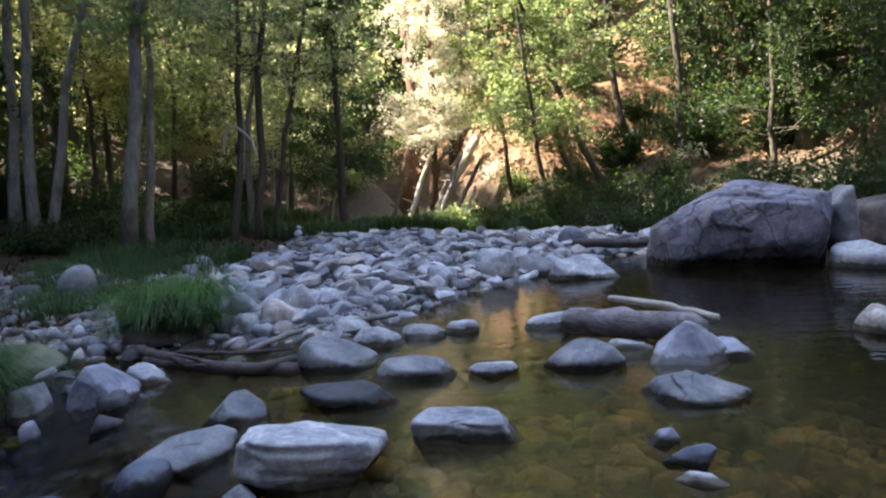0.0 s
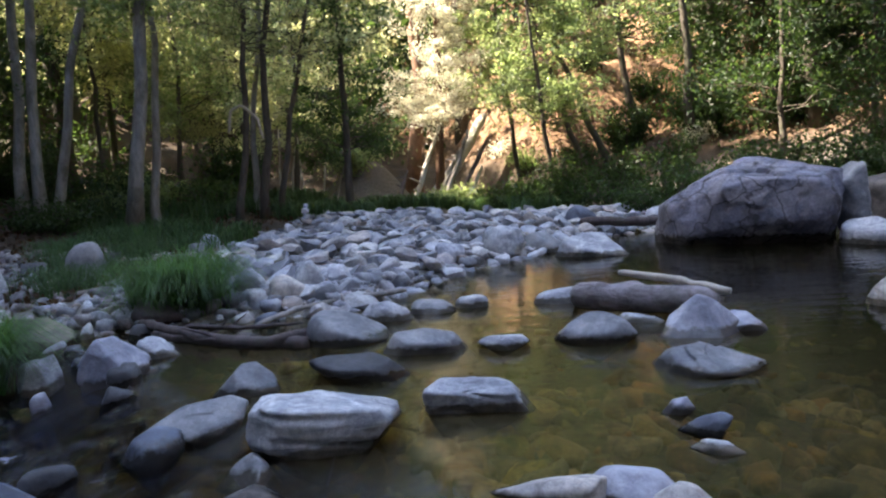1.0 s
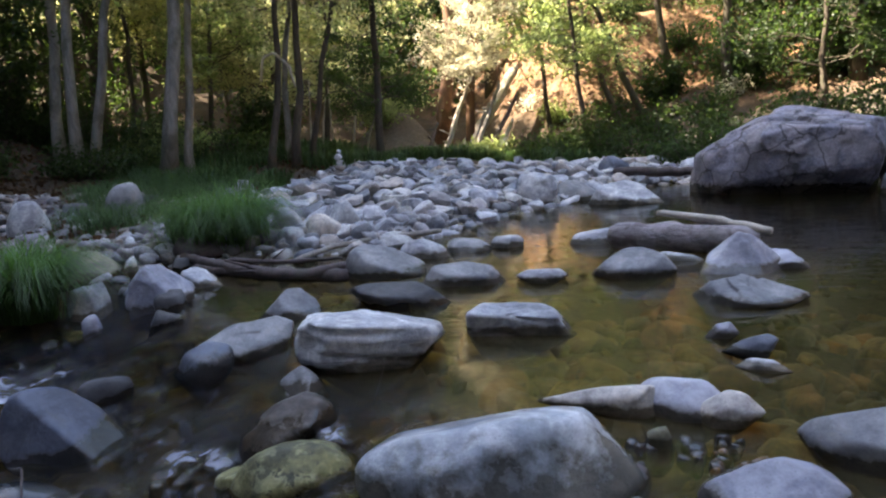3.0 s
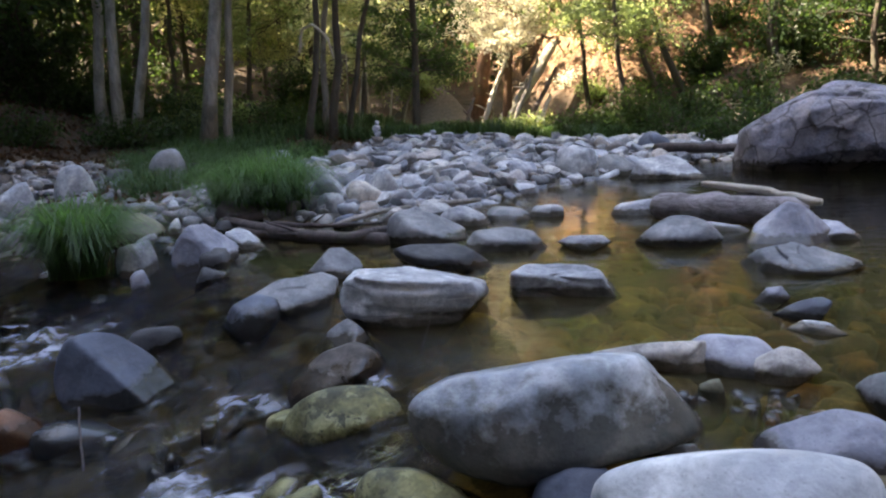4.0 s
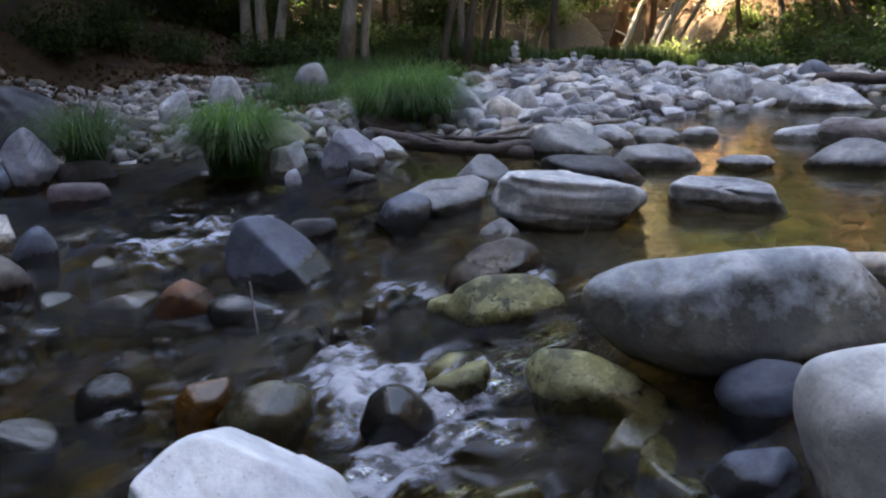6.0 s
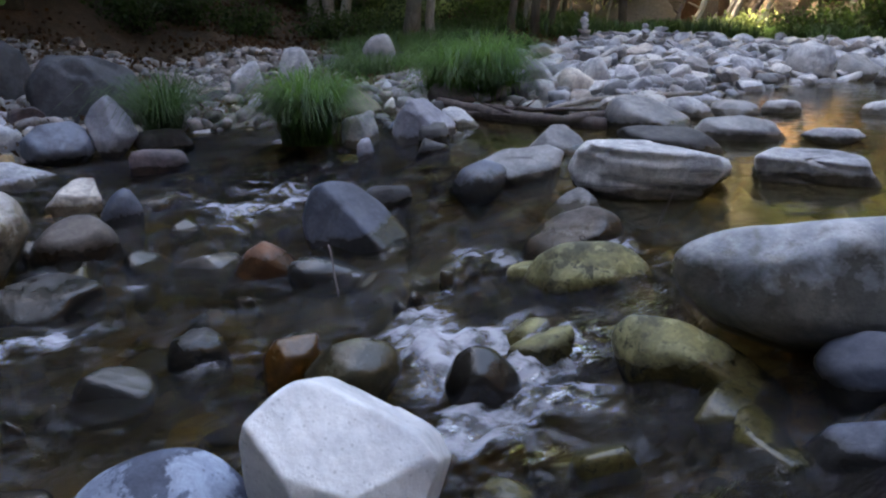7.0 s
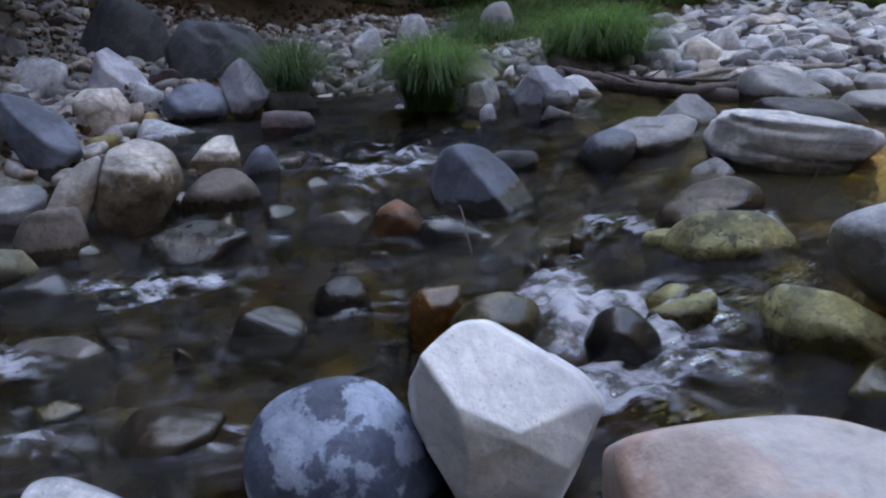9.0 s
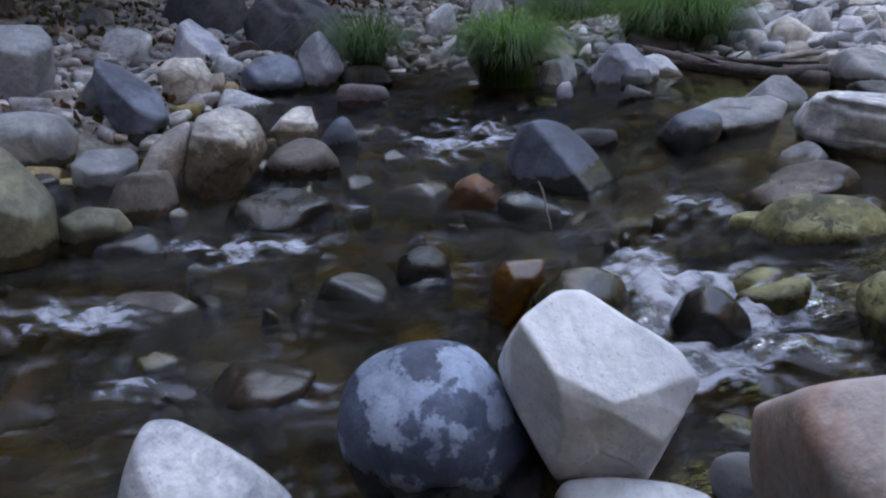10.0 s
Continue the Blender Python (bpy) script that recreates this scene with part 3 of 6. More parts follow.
# ---- rocks ----
def ball(sub):
    bm = bmesh.new()
    bmesh.ops.create_icosphere(bm, subdivisions=sub, radius=1)
    v = np.array([p.co for p in bm.verts])
    fc = np.array([[q.index for q in g.verts] for g in bm.faces])
    bm.free()
    return v / np.linalg.norm(v, axis=1)[:, None], fc


BALLS = {s: ball(s) for s in (2, 3, 4, 5, 6)}


def rock_shape(sub, seed, ang, strata=0, lump=1.0):
    """A water-worn or broken stone in the box -1..1: a rounded block with flattened facets, swells and ledges."""
    rng = np.random.default_rng(1000 + seed)
    n, faces = BALLS[sub]
    p = 2.15 + 1.5 * ang
    v = n * ((np.abs(n) ** p).sum(1) ** (-1 / p))[:, None]
    v = v * (1 + lump * 0.12 * wave(n, rng, 2.2))[:, None]
    taper = rng.uniform(-0.28, 0.28, 3) * lump
    v = v * np.stack([1 + taper[0] * v[:, 1], 1 + taper[1] * v[:, 0], 1 + taper[2] * v[:, 0]], -1)
    planes = []
    for _ in range(int(7 + 9 * ang)):
        nn = rng.normal(size=3)
        nn[2] = nn[2] * 0.8 + 0.15
        planes.append((nn, rng.uniform(0.93 - 0.36 * ang, 0.985 - 0.10 * ang)))
    planes.append((np.array([rng.normal() * 0.18, -0.1 + rng.normal() * 0.15, 1.0]), 0.92 - 0.30 * ang))
    soft = 0.09 - 0.07 * min(1, ang * 1.3)
    for nn, c in planes:
        nn = nn / np.linalg.norm(nn)
        reach = v @ nn
        over = reach - c * reach.max()
        v = v - (np.where(over > 0, over * 0.97, 0) + soft * 0.35 * np.exp(-(over / soft) ** 2))[:, None] * nn
    turn = Euler(rng.normal(size=3) * [0.16, 0.16, 0.3]).to_matrix()
    v = v @ np.array(turn).T
    if strata:
        z = v[:, 2] + 0.10 * wave(v * [1, 1, 0.2], rng, 2.0) + 0.10 * v[:, 0]
        for i in range(strata):
            z0 = 0.42 - 0.85 * i / strata + rng.uniform(-0.08, 0.08)
            g = np.exp(-((z - z0) / 0.045) ** 2) * np.clip(0.55 + 0.6 * wave(v, rng, 2.5), 0, 1.2)
            dent = rng.uniform(0.14, 0.26)
            v = v * np.stack([1 - dent * g, 1 - dent * 1.2 * g, 1 + 0 * g], -1)
            v[:, :2] *= (1 + rng.uniform(-0.09, 0.05) * (z < z0))[:, None]
    v = v * (1 + 0.022 * wave(v, rng, 6) + (0.006 + 0.010 * ang) * wave(v, rng, 14) + (0.002 + 0.006 * ang) * wave(v, rng, 32))[:, None]
    lo, hi = v.min(0), v.max(0)
    return (v - (lo + hi) / 2) / ((hi - lo) / 2), faces


def rock_verts(z, w, d, h, yaw, seed, ang=0.4, tilt=0.0, sub=4, strata=0, sink=None, pitch=0.0, lump=1.0, dome=0.0):
    """The stone's points about its foot, and its faces."""
    v, faces = rock_shape(sub, seed, ang, strata, lump)
    sink = ((0.6 + 0.5 * ang) * h + 0.04) if sink is None else sink
    v = v * np.stack([1 - dome * smooth01(v[:, 2], -0.2, 1.1)] * 2 + [1 + 0 * v[:, 2]], -1) * [w / 2, d / 2, (h + sink) / 2]
    m = Euler((radians(pitch), radians(tilt), 0)).to_matrix()
    v = v @ np.array(m).T
    v[:, 2] += z + h - v[:, 2].max()
    r = Matrix.Rotation(radians(yaw), 3, "Z")
    return v @ np.array(r).T, faces


def rock(name, label, x, y, z, w, d, h, yaw, mat, seed, wet=1.0, soak=1.5, **shape):
    """A stone w wide, d deep, h high above the water or ground at z, partly sunk; tilt lowers its right end, pitch its front."""
    v, faces = rock_verts(z, w, d, h, yaw, seed, **shape)
    me = mesh_from(name, v, faces, mat)
    wx, wy = v[:, 0] + x, v[:, 1] + y
    above = v[:, 2] - water_z(wx, wy)
    soaked = wet * np.clip(1 - above / (soak * (0.035 + 0.12 * h)), 0, 1) * (shore_distance(np.array([x]), np.array([y]))[0] < 0.35)
    me.attributes.new("wet", "FLOAT", "POINT").data.foreach_set("value", soaked.astype(np.float32))
    ob = new(name, me)
    ob.location = (x, y, 0)
    return tagged(ob, label, "rock" if name == "boulder" else "stone")


def hewn(name, label, x, y, z, yaw, depth, mat, seed, sides, cuts=(), k=24, sharp=50, rough=1.0, chips=0, strata=0, sub=5, wet=1.0, soak=1.5, bevels=True, broken=0.0, cells=40):
    """A stone about (x, y, z) from the flat sides that bound it and the broken faces in front, with rounded arrises (k, sharp: how crisp), chips, ledges and swells.
    Normals run to the stone's right, away and up; depth: half its thickness front to back."""
    rng = np.random.default_rng(3000 + seed)
    n, faces = BALLS[sub]
    own = np.array(sides, float)
    ways = [own[:, :3]]
    for turn in (0.75, -0.75):
        m = own[:, :3] * math.cos(turn) - np.array([0, 1, 0]) * math.sin(turn)
        ways.append(m / np.linalg.norm(m, axis=1)[:, None])
    ways = np.concatenate(ways + [np.array([[0, -1.0, 0], [0, 1, 0]])])
    bevel = (1.06 if bevels else 1.5) * np.hypot(own[:, 3] * math.cos(0.75), depth * math.sin(0.75))
    far = np.concatenate([own[:, 3], bevel, bevel, [depth, depth]])
    face = np.clip(n @ np.array([c[:3] for c in cuts]).T, 0, None) / np.array([c[3] for c in cuts]) if len(cuts) else None
    for _ in range(4):
        inv = ((np.clip(n @ ways.T, 0, None) / far) ** k).sum(1) ** (1 / k)
        hard = inv ** sharp
        if face is not None:
            hard = hard + (face ** sharp).sum(1)
        v = n / (hard ** (1 / sharp))[:, None]
        far[:len(own)] *= np.clip(own[:, 3] / (v @ own[:, :3].T).max(0), 0.9, 1.15)
    size = np.cbrt(np.prod(v.max(0) - v.min(0))) / 2
    for _ in range(chips):
        m = rng.normal(size=3) + [0, -0.7, 0.3]
        m /= np.linalg.norm(m)
        reach = v @ m
        v = v - np.clip(reach - reach.max() * rng.uniform(0.88, 0.98), 0, None)[:, None] * m * 0.95
    q = v / size
    if broken:
        heart = q[rng.choice(len(q), cells, replace=False)]
        near = ((q[:, None] - heart[None]) ** 2).sum(-1)
        own_cell = near.argmin(1)
        tip = rng.normal(size=(cells, 3)) * 0.9
        step = rng.normal(size=cells)[own_cell] * 0.6 + ((q - heart[own_cell]) * tip[own_cell]).sum(1)
        v = v + n * (size * broken * step)[:, None]
        q = v / size
    if strata:
        lie = q[:, 2] + 0.10 * q[:, 0] + 0.07 * wave(q * [1, 1, 0.2], rng, 2.0)
        lo, hi = np.quantile(lie, 0.12), np.quantile(lie, 0.92)
        for i in range(strata):
            z0 = hi + (lo - hi) * (i + rng.uniform(0.3, 0.7)) / strata
            g = np.exp(-((lie - z0) / 0.035) ** 2) * np.clip(0.6 + 0.6 * wave(q, rng, 2.2), 0, 1.2)
            v = v * (1 - np.array([1, 1, 0.1]) * (rng.uniform(0.07, 0.16) * g)[:, None])
            v[:, :2] *= (1 + rng.uniform(-0.05, 0.035) * smooth01(z0 - lie, 0, 0.03))[:, None]
    q = v / size
    v = v * (1 + rough * (0.020 * wave(q, rng, 3.2) + 0.009 * wave(q, rng, 8) + 0.0045 * wave(q, rng, 19) + 0.002 * wave(q, rng, 42)))[:, None]
    v = v @ np.array(Matrix.Rotation(radians(yaw), 3, "Z")).T
    v[:, 2] += z
    me = mesh_from(name, v, faces, mat)
    wx, wy = v[:, 0] + x, v[:, 1] + y
    above = v[:, 2] - water_z(wx, wy)
    soaked = wet * np.clip(1 - above / (soak * (0.035 + 0.12 * max(above.max(), 0.02))), 0, 1) * (shore_distance(np.array([x]), np.array([y]))[0] < 0.35)
    me.attributes.new("wet", "FLOAT", "POINT").data.foreach_set("value", soaked.astype(np.float32))
    ob = new(name, me)
    ob.location = (x, y, 0)
    return tagged(ob, label, "rock" if name == "boulder" else "stone")


# the stones, from the pool to the bank
hewn("boulder", "huge grey faceted boulder with an undercut base by the pool", 3.437, 6.846, 0.359, -24, 0.550, great, 301,
     [(-0.98, -0.10, 0.18, 0.907), (-0.44, 0.01, 0.90, 0.463), (-0.40, 0.01, 0.91, 0.457), (0.03, 0.02, 1.00, 0.463), (0.17, 0.01, 0.99, 0.478), (0.99, -0.10, 0.04, 0.822), (0.97, -0.12, -0.23, 0.758), (0.64, -0.15, -0.75, 0.714), (0.01, -0.14, -0.99, 0.554), (-0.08, -0.14, -0.99, 0.553), (-0.99, -0.12, -0.02, 0.961)],
     cuts=[(-0.42, -0.66, 0.62, 0.539), (0.28, -0.93, 0.22, 0.553), (0.10, -0.69, -0.71, 0.467), (0.05, -0.25, 0.97, 0.375), (-0.62, -0.77, 0.12, 0.747), (-0.10, -0.99, 0.05, 0.506)], k=80, rough=0.8, chips=34, bevels=False, sharp=160, broken=0.035, cells=46, sub=6)
rock("boulder", "pale layered broken block leaning on the huge boulder", 4.36, 6.75, 0.28, 0.42, 0.5, 0.45, -28, grey, 302, ang=0.95, sub=4, strata=4, sink=0.5)
rock("boulder", "dark brown rounded boulder on the far shore", 5.15, 7.25, 0.02, 0.95, 0.8, 0.58, -34, umber, 303, ang=0.45, sub=4, sink=0.3)
hewn("boulder", "grey pyramid-shaped broken stone in the pool", 1.582, 3.302, 0.036, -20, 0.200, lav, 304,
     [(-0.91, 0.05, 0.40, 0.163), (-0.64, 0.15, 0.75, 0.136), (0.26, 0.19, 0.95, 0.144), (0.63, 0.15, 0.76, 0.132), (0.87, 0.08, 0.49, 0.163), (0.46, -0.25, -0.85, 0.156), (0.05, -0.26, -0.96, 0.170), (-0.85, -0.18, -0.49, 0.216)],
     cuts=[(-0.62, -0.25, 0.74, 0.129), (0.06, -0.80, 0.60, 0.097), (0.72, -0.41, 0.56, 0.105)], k=52, sharp=90, rough=1.0, chips=8, bevels=False, broken=0.025, cells=14)
hewn("boulder", "pale boulder with pink and rust stains", -0.135, -0.092, 0.305, 1, 0.120, pink, 305,
     [(-0.97, -0.20, 0.10, 0.085), (-0.51, 0.42, 0.75, 0.042), (-0.34, 0.49, 0.80, 0.031), (-0.23, 0.52, 0.83, 0.030), (0.04, 0.53, 0.85, 0.032), (0.27, 0.49, 0.83, 0.039), (0.64, 0.33, 0.70, 0.060), (0.93, -0.34, -0.11, 0.081), (0.27, -0.67, -0.69, 0.416), (-0.86, -0.45, -0.23, 0.084)],
     cuts=[(0.00, -0.20, 0.98, 0.068)], k=22, rough=1.2, sub=6)
hewn("stone", "flat pale disc-shaped stone in the shallow pool", 0.563, 3.258, 0.019, -6, 0.100, pale, 1,
     [(-0.44, 0.18, 0.88, 0.067), (-0.00, 0.21, 0.98, 0.036), (0.60, 0.15, 0.79, 0.083), (0.50, -0.21, -0.84, 0.064), (0.01, -0.23, -0.97, 0.068), (-0.55, -0.20, -0.81, 0.072)], k=24)
hewn("stone", "dark grey domed stone with a wet base in the pool", 1.038, 3.313, 0.049, -12, 0.170, grey, 2,
     [(-0.72, 0.14, 0.68, 0.122), (-0.50, 0.18, 0.85, 0.095), (-0.06, 0.22, 0.97, 0.086), (0.35, 0.20, 0.91, 0.093), (0.75, 0.12, 0.65, 0.137), (0.57, -0.24, -0.78, 0.152), (0.01, -0.26, -0.97, 0.182), (-0.50, -0.24, -0.83, 0.156)],
     cuts=[(-0.10, -0.40, 0.91, 0.074)], k=16)
hewn("stone", "pale striated flat stone sitting in the pool", 0.345, 2.378, 0.043, -6, 0.100, layered, 3,
     [(-0.99, -0.04, 0.10, 0.169), (-0.56, 0.13, 0.82, 0.118), (0.02, 0.19, 0.98, 0.061), (0.31, 0.17, 0.94, 0.086), (0.82, 0.07, 0.57, 0.152), (0.44, -0.23, -0.87, 0.160), (0.09, -0.23, -0.97, 0.178), (0.03, -0.23, -0.97, 0.178), (-0.87, -0.16, -0.46, 0.163)],
     cuts=[(0.06, -0.25, 0.97, 0.058), (0.00, -0.99, -0.15, 0.084)], k=32, strata=3, rough=1.4, bevels=False, broken=0.03, cells=18)
hewn("boulder", "pale layered boulder with grooved ledges in the stream", -0.200, 2.119, 0.059, 6, 0.190, layered, 4,
     [(-0.97, -0.05, 0.22, 0.237), (-0.58, 0.11, 0.80, 0.191), (0.01, 0.19, 0.98, 0.105), (0.20, 0.18, 0.96, 0.103), (0.29, 0.17, 0.94, 0.118), (0.93, -0.03, 0.35, 0.269), (0.70, -0.24, -0.67, 0.198), (0.28, -0.27, -0.92, 0.191), (-0.07, -0.27, -0.96, 0.199), (-0.49, -0.26, -0.83, 0.173), (-0.92, -0.17, -0.34, 0.227)],
     cuts=[(0.05, -0.10, 0.99, 0.105), (-0.05, -0.98, -0.18, 0.141), (-0.63, -0.77, 0.10, 0.194)], k=56, strata=5, rough=1.5, chips=10, bevels=False, broken=0.022, cells=26)
hewn("boulder", "smooth grey egg-shaped boulder by the pool", -0.307, 3.620, 0.046, 5, 0.180, grey, 5,
     [(-0.97, -0.01, 0.26, 0.184), (-0.37, 0.10, 0.92, 0.145), (0.17, 0.12, 0.98, 0.110), (0.43, 0.10, 0.90, 0.115), (0.98, -0.04, 0.19, 0.249), (0.30, -0.17, -0.94, 0.175), (0.11, -0.17, -0.98, 0.183), (-0.26, -0.17, -0.95, 0.177), (-0.92, -0.10, -0.38, 0.183)],
     cuts=[(0.35, -0.30, 0.89, 0.084)], k=18)
hewn("stone", "dark wet flat stone at the waterline", -0.133, 2.917, 0.040, 7, 0.170, dark, 6,
     [(-0.18, 0.25, 0.95, 0.081), (-0.00, 0.26, 0.97, 0.056), (0.39, 0.23, 0.89, 0.077), (0.69, 0.16, 0.71, 0.122), (0.19, -0.29, -0.94, 0.169), (-0.10, -0.29, -0.95, 0.172), (-0.73, -0.23, -0.64, 0.142)],
     cuts=[(0.05, -0.30, 0.95, 0.073)], k=30, rough=1.5, chips=6)
hewn("stone", "pale rounded stone behind the egg-shaped boulder", -0.077, 4.146, 0.040, 5, 0.130, pale, 7,
     [(-0.73, 0.11, 0.67, 0.116), (-0.09, 0.19, 0.98, 0.065), (0.42, 0.17, 0.89, 0.060), (0.82, 0.09, 0.57, 0.105), (0.12, -0.22, -0.97, 0.174), (-0.36, -0.20, -0.91, 0.164)], k=16)
hewn("stone", "grey low flat stone in the pool", 0.165, 3.316, 0.036, 1, 0.130, grey, 8,
     [(-0.81, 0.08, 0.57, 0.155), (-0.12, 0.19, 0.97, 0.069), (0.21, 0.19, 0.96, 0.070), (0.78, 0.10, 0.62, 0.141), (0.19, -0.23, -0.96, 0.168), (0.01, -0.23, -0.97, 0.171), (-0.22, -0.23, -0.95, 0.167)],
     cuts=[(0.05, -0.30, 0.95, 0.056)], k=26, rough=1.4, chips=4)
rock("stone", "small grey stone lying in shallow water", 0.207, 4.240, -0.000, 0.298, 0.209, 0.076, 1, grey, 9, ang=0.43, tilt=0, sub=3)
rock("stone", "small pale stone lying in shallow water", 0.456, 4.343, -0.000, 0.223, 0.156, 0.070, -2, pale, 10, ang=0.43, tilt=0, sub=3)
rock("stone", "pale stone beside the fallen log", 1.017, 4.327, -0.000, 0.312, 0.218, 0.090, -9, pale, 11, ang=0.65, tilt=0, sub=3)
rock("stone", "thin white stone in shallow water", 1.358, 3.648, -0.000, 0.291, 0.174, 0.041, -15, white, 12, ang=0.43, tilt=0, sub=3)
hewn("stone", "grey flat broken slab in the pool", 1.370, 2.722, 0.016, -20, 0.200, grey, 13,
     [(-0.66, 0.17, 0.73, 0.136), (-0.23, 0.25, 0.94, 0.084), (0.23, 0.25, 0.94, 0.075), (0.31, 0.24, 0.92, 0.086), (0.50, -0.28, -0.82, 0.128), (0.19, -0.30, -0.93, 0.146), (-0.06, -0.30, -0.95, 0.148), (-0.90, -0.18, -0.40, 0.205)],
     cuts=[(0.10, -0.30, 0.95, 0.068), (-0.51, -0.81, 0.30, 0.182)], k=44, rough=1.4, chips=10, broken=0.035, cells=24)
hewn("stone", "small lavender stone in shallow water", 1.077, 2.184, 0.023, -19, 0.040, lav, 14,
     [(-0.76, 0.18, 0.63, 0.031), (-0.21, 0.27, 0.94, 0.025), (0.79, 0.16, 0.59, 0.038), (0.68, -0.22, -0.70, 0.044), (-0.34, -0.28, -0.90, 0.056)], k=22)
hewn("stone", "small blue-grey stone in the pool", 1.111, 1.982, 0.032, -22, 0.060, blue, 15,
     [(-0.53, 0.25, 0.81, 0.031), (-0.29, 0.28, 0.91, 0.025), (0.35, 0.27, 0.90, 0.046), (0.92, -0.14, -0.37, 0.054), (0.28, -0.30, -0.91, 0.065), (-0.29, -0.31, -0.91, 0.065)], k=14, rough=1.3)
hewn("stone", "small pale stone in the pool", 1.088, 1.847, 0.006, -23, 0.060, pale, 16,
     [(-0.54, 0.26, 0.80, 0.041), (0.03, 0.32, 0.95, 0.019), (0.49, 0.28, 0.83, 0.026), (0.34, -0.32, -0.88, 0.041), (-0.31, -0.32, -0.89, 0.041)], k=14, rough=1.3)
rock("boulder", "pale flat boulder at the pool's far edge", 4.282, 6.132, -0.000, 0.697, 0.488, 0.224, -32, pale, 17, ang=0.72, tilt=0, sub=4)
rock("boulder", "pinkish pale boulder in the pool", 2.829, 3.633, -0.000, 0.394, 0.315, 0.144, -33, tan, 18, ang=0.43, tilt=0, sub=4)
hewn("boulder", "pale angular slab at the edge of the gravel bar", 1.730, 6.577, 0.084, -12, 0.240, pale, 19,
     [(-0.88, 0.02, 0.48, 0.249), (-0.22, 0.10, 0.97, 0.127), (0.28, 0.10, 0.96, 0.127), (0.64, 0.07, 0.76, 0.159), (0.10, -0.14, -0.98, 0.221), (-0.18, -0.14, -0.97, 0.218)],
     cuts=[(0.15, -0.40, 0.90, 0.071)], k=40, rough=1.6, chips=10)
hewn("boulder", "pale rough block at the edge of the gravel bar", 0.891, 6.624, 0.169, -5, 0.200, pale, 20,
     [(-0.98, -0.00, 0.22, 0.182), (-0.39, 0.08, 0.92, 0.158), (0.25, 0.09, 0.96, 0.150), (0.94, 0.01, 0.35, 0.195), (0.87, -0.08, -0.49, 0.204), (-0.01, -0.13, -0.99, 0.217), (-0.84, -0.09, -0.53, 0.202)], k=36, rough=1.8, chips=10)
rock("stone", "grey stone at the edge of the gravel bar", 1.329, 7.028, -0.000, 0.491, 0.393, 0.204, -8, grey, 21, ang=0.58, tilt=3, sub=3)
rock("stone", "small grey stone in shallow water", 0.379, 5.845, -0.000, 0.245, 0.196, 0.088, -1, grey, 22, ang=0.58, tilt=0, sub=3)
rock("boulder", "grey round boulder on the gravel bar", 2.026, 8.451, 0.102, 0.436, 0.349, 0.252, -11, blue, 23, ang=0.3, tilt=0, sub=3)
rock("stone", "brownish round stone on the gravel bar's edge", -0.792, 4.643, 0.064, 0.264, 0.212, 0.184, 12, tan, 24, ang=0.25, tilt=0, sub=3)
rock("stone", "pale slab leaning on the brown stone", -0.719, 4.968, 0.122, 0.257, 0.154, 0.177, 11, pale, 25, ang=0.72, tilt=14, sub=3)
rock("stone", "grey round stone at the waterline", -0.536, 4.620, 0.050, 0.210, 0.168, 0.117, 10, grey, 26, ang=0.3, tilt=0, sub=3)
rock("boulder", "pale boulder beside the sedge", -1.114, 4.806, 0.115, 0.255, 0.179, 0.167, 15, pale, 27, ang=0.51, tilt=0, sub=3)
rock("stone", "pale broken stone beside the sedge", -1.003, 4.523, 0.048, 0.205, 0.164, 0.131, 15, pale, 28, ang=0.65, tilt=0, sub=3)
hewn("boulder", "dark purple-brown boulder under the sedge", -1.580, 4.380, 0.075, 17, 0.160, purple, 29,
     [(-0.86, 0.02, 0.51, 0.159), (-0.13, 0.07, 0.99, 0.104), (0.42, 0.06, 0.90, 0.103), (0.82, 0.02, 0.57, 0.156), (0.18, -0.11, -0.98, 0.122), (-0.06, -0.11, -0.99, 0.124), (-0.95, -0.06, -0.30, 0.169)],
     cuts=[(0.10, -0.40, 0.91, 0.072)], k=24, rough=1.3)
hewn("stone", "olive-grey flat-capped stone with a pale rim", -1.921, 4.515, 0.042, 21, 0.140, olive, 30,
     [(-0.92, 0.01, 0.38, 0.125), (-0.25, 0.08, 0.97, 0.086), (0.27, 0.08, 0.96, 0.085), (0.73, 0.04, 0.68, 0.117), (0.24, -0.11, -0.96, 0.088), (-0.03, -0.11, -0.99, 0.091), (-0.69, -0.09, -0.72, 0.119)], k=20)
hewn("boulder", "long olive-grey sloping slab behind the sedge", -2.157, 3.997, 0.036, 25, 0.180, olive, 31,
     [(-0.84, 0.01, 0.55, 0.209), (0.10, 0.08, 0.99, 0.115), (0.60, 0.06, 0.80, 0.118), (0.95, -0.00, 0.33, 0.168), (0.22, -0.13, -0.97, 0.166), (-0.14, -0.13, -0.98, 0.169)],
     cuts=[(0.25, -0.35, 0.90, 0.074)], k=24, rough=1.1)
rock("stone", "small white stone between darker ones", -1.943, 4.117, -0.008, 0.084, 0.067, 0.099, 25, white, 32, ang=0.43, tilt=0, sub=3)
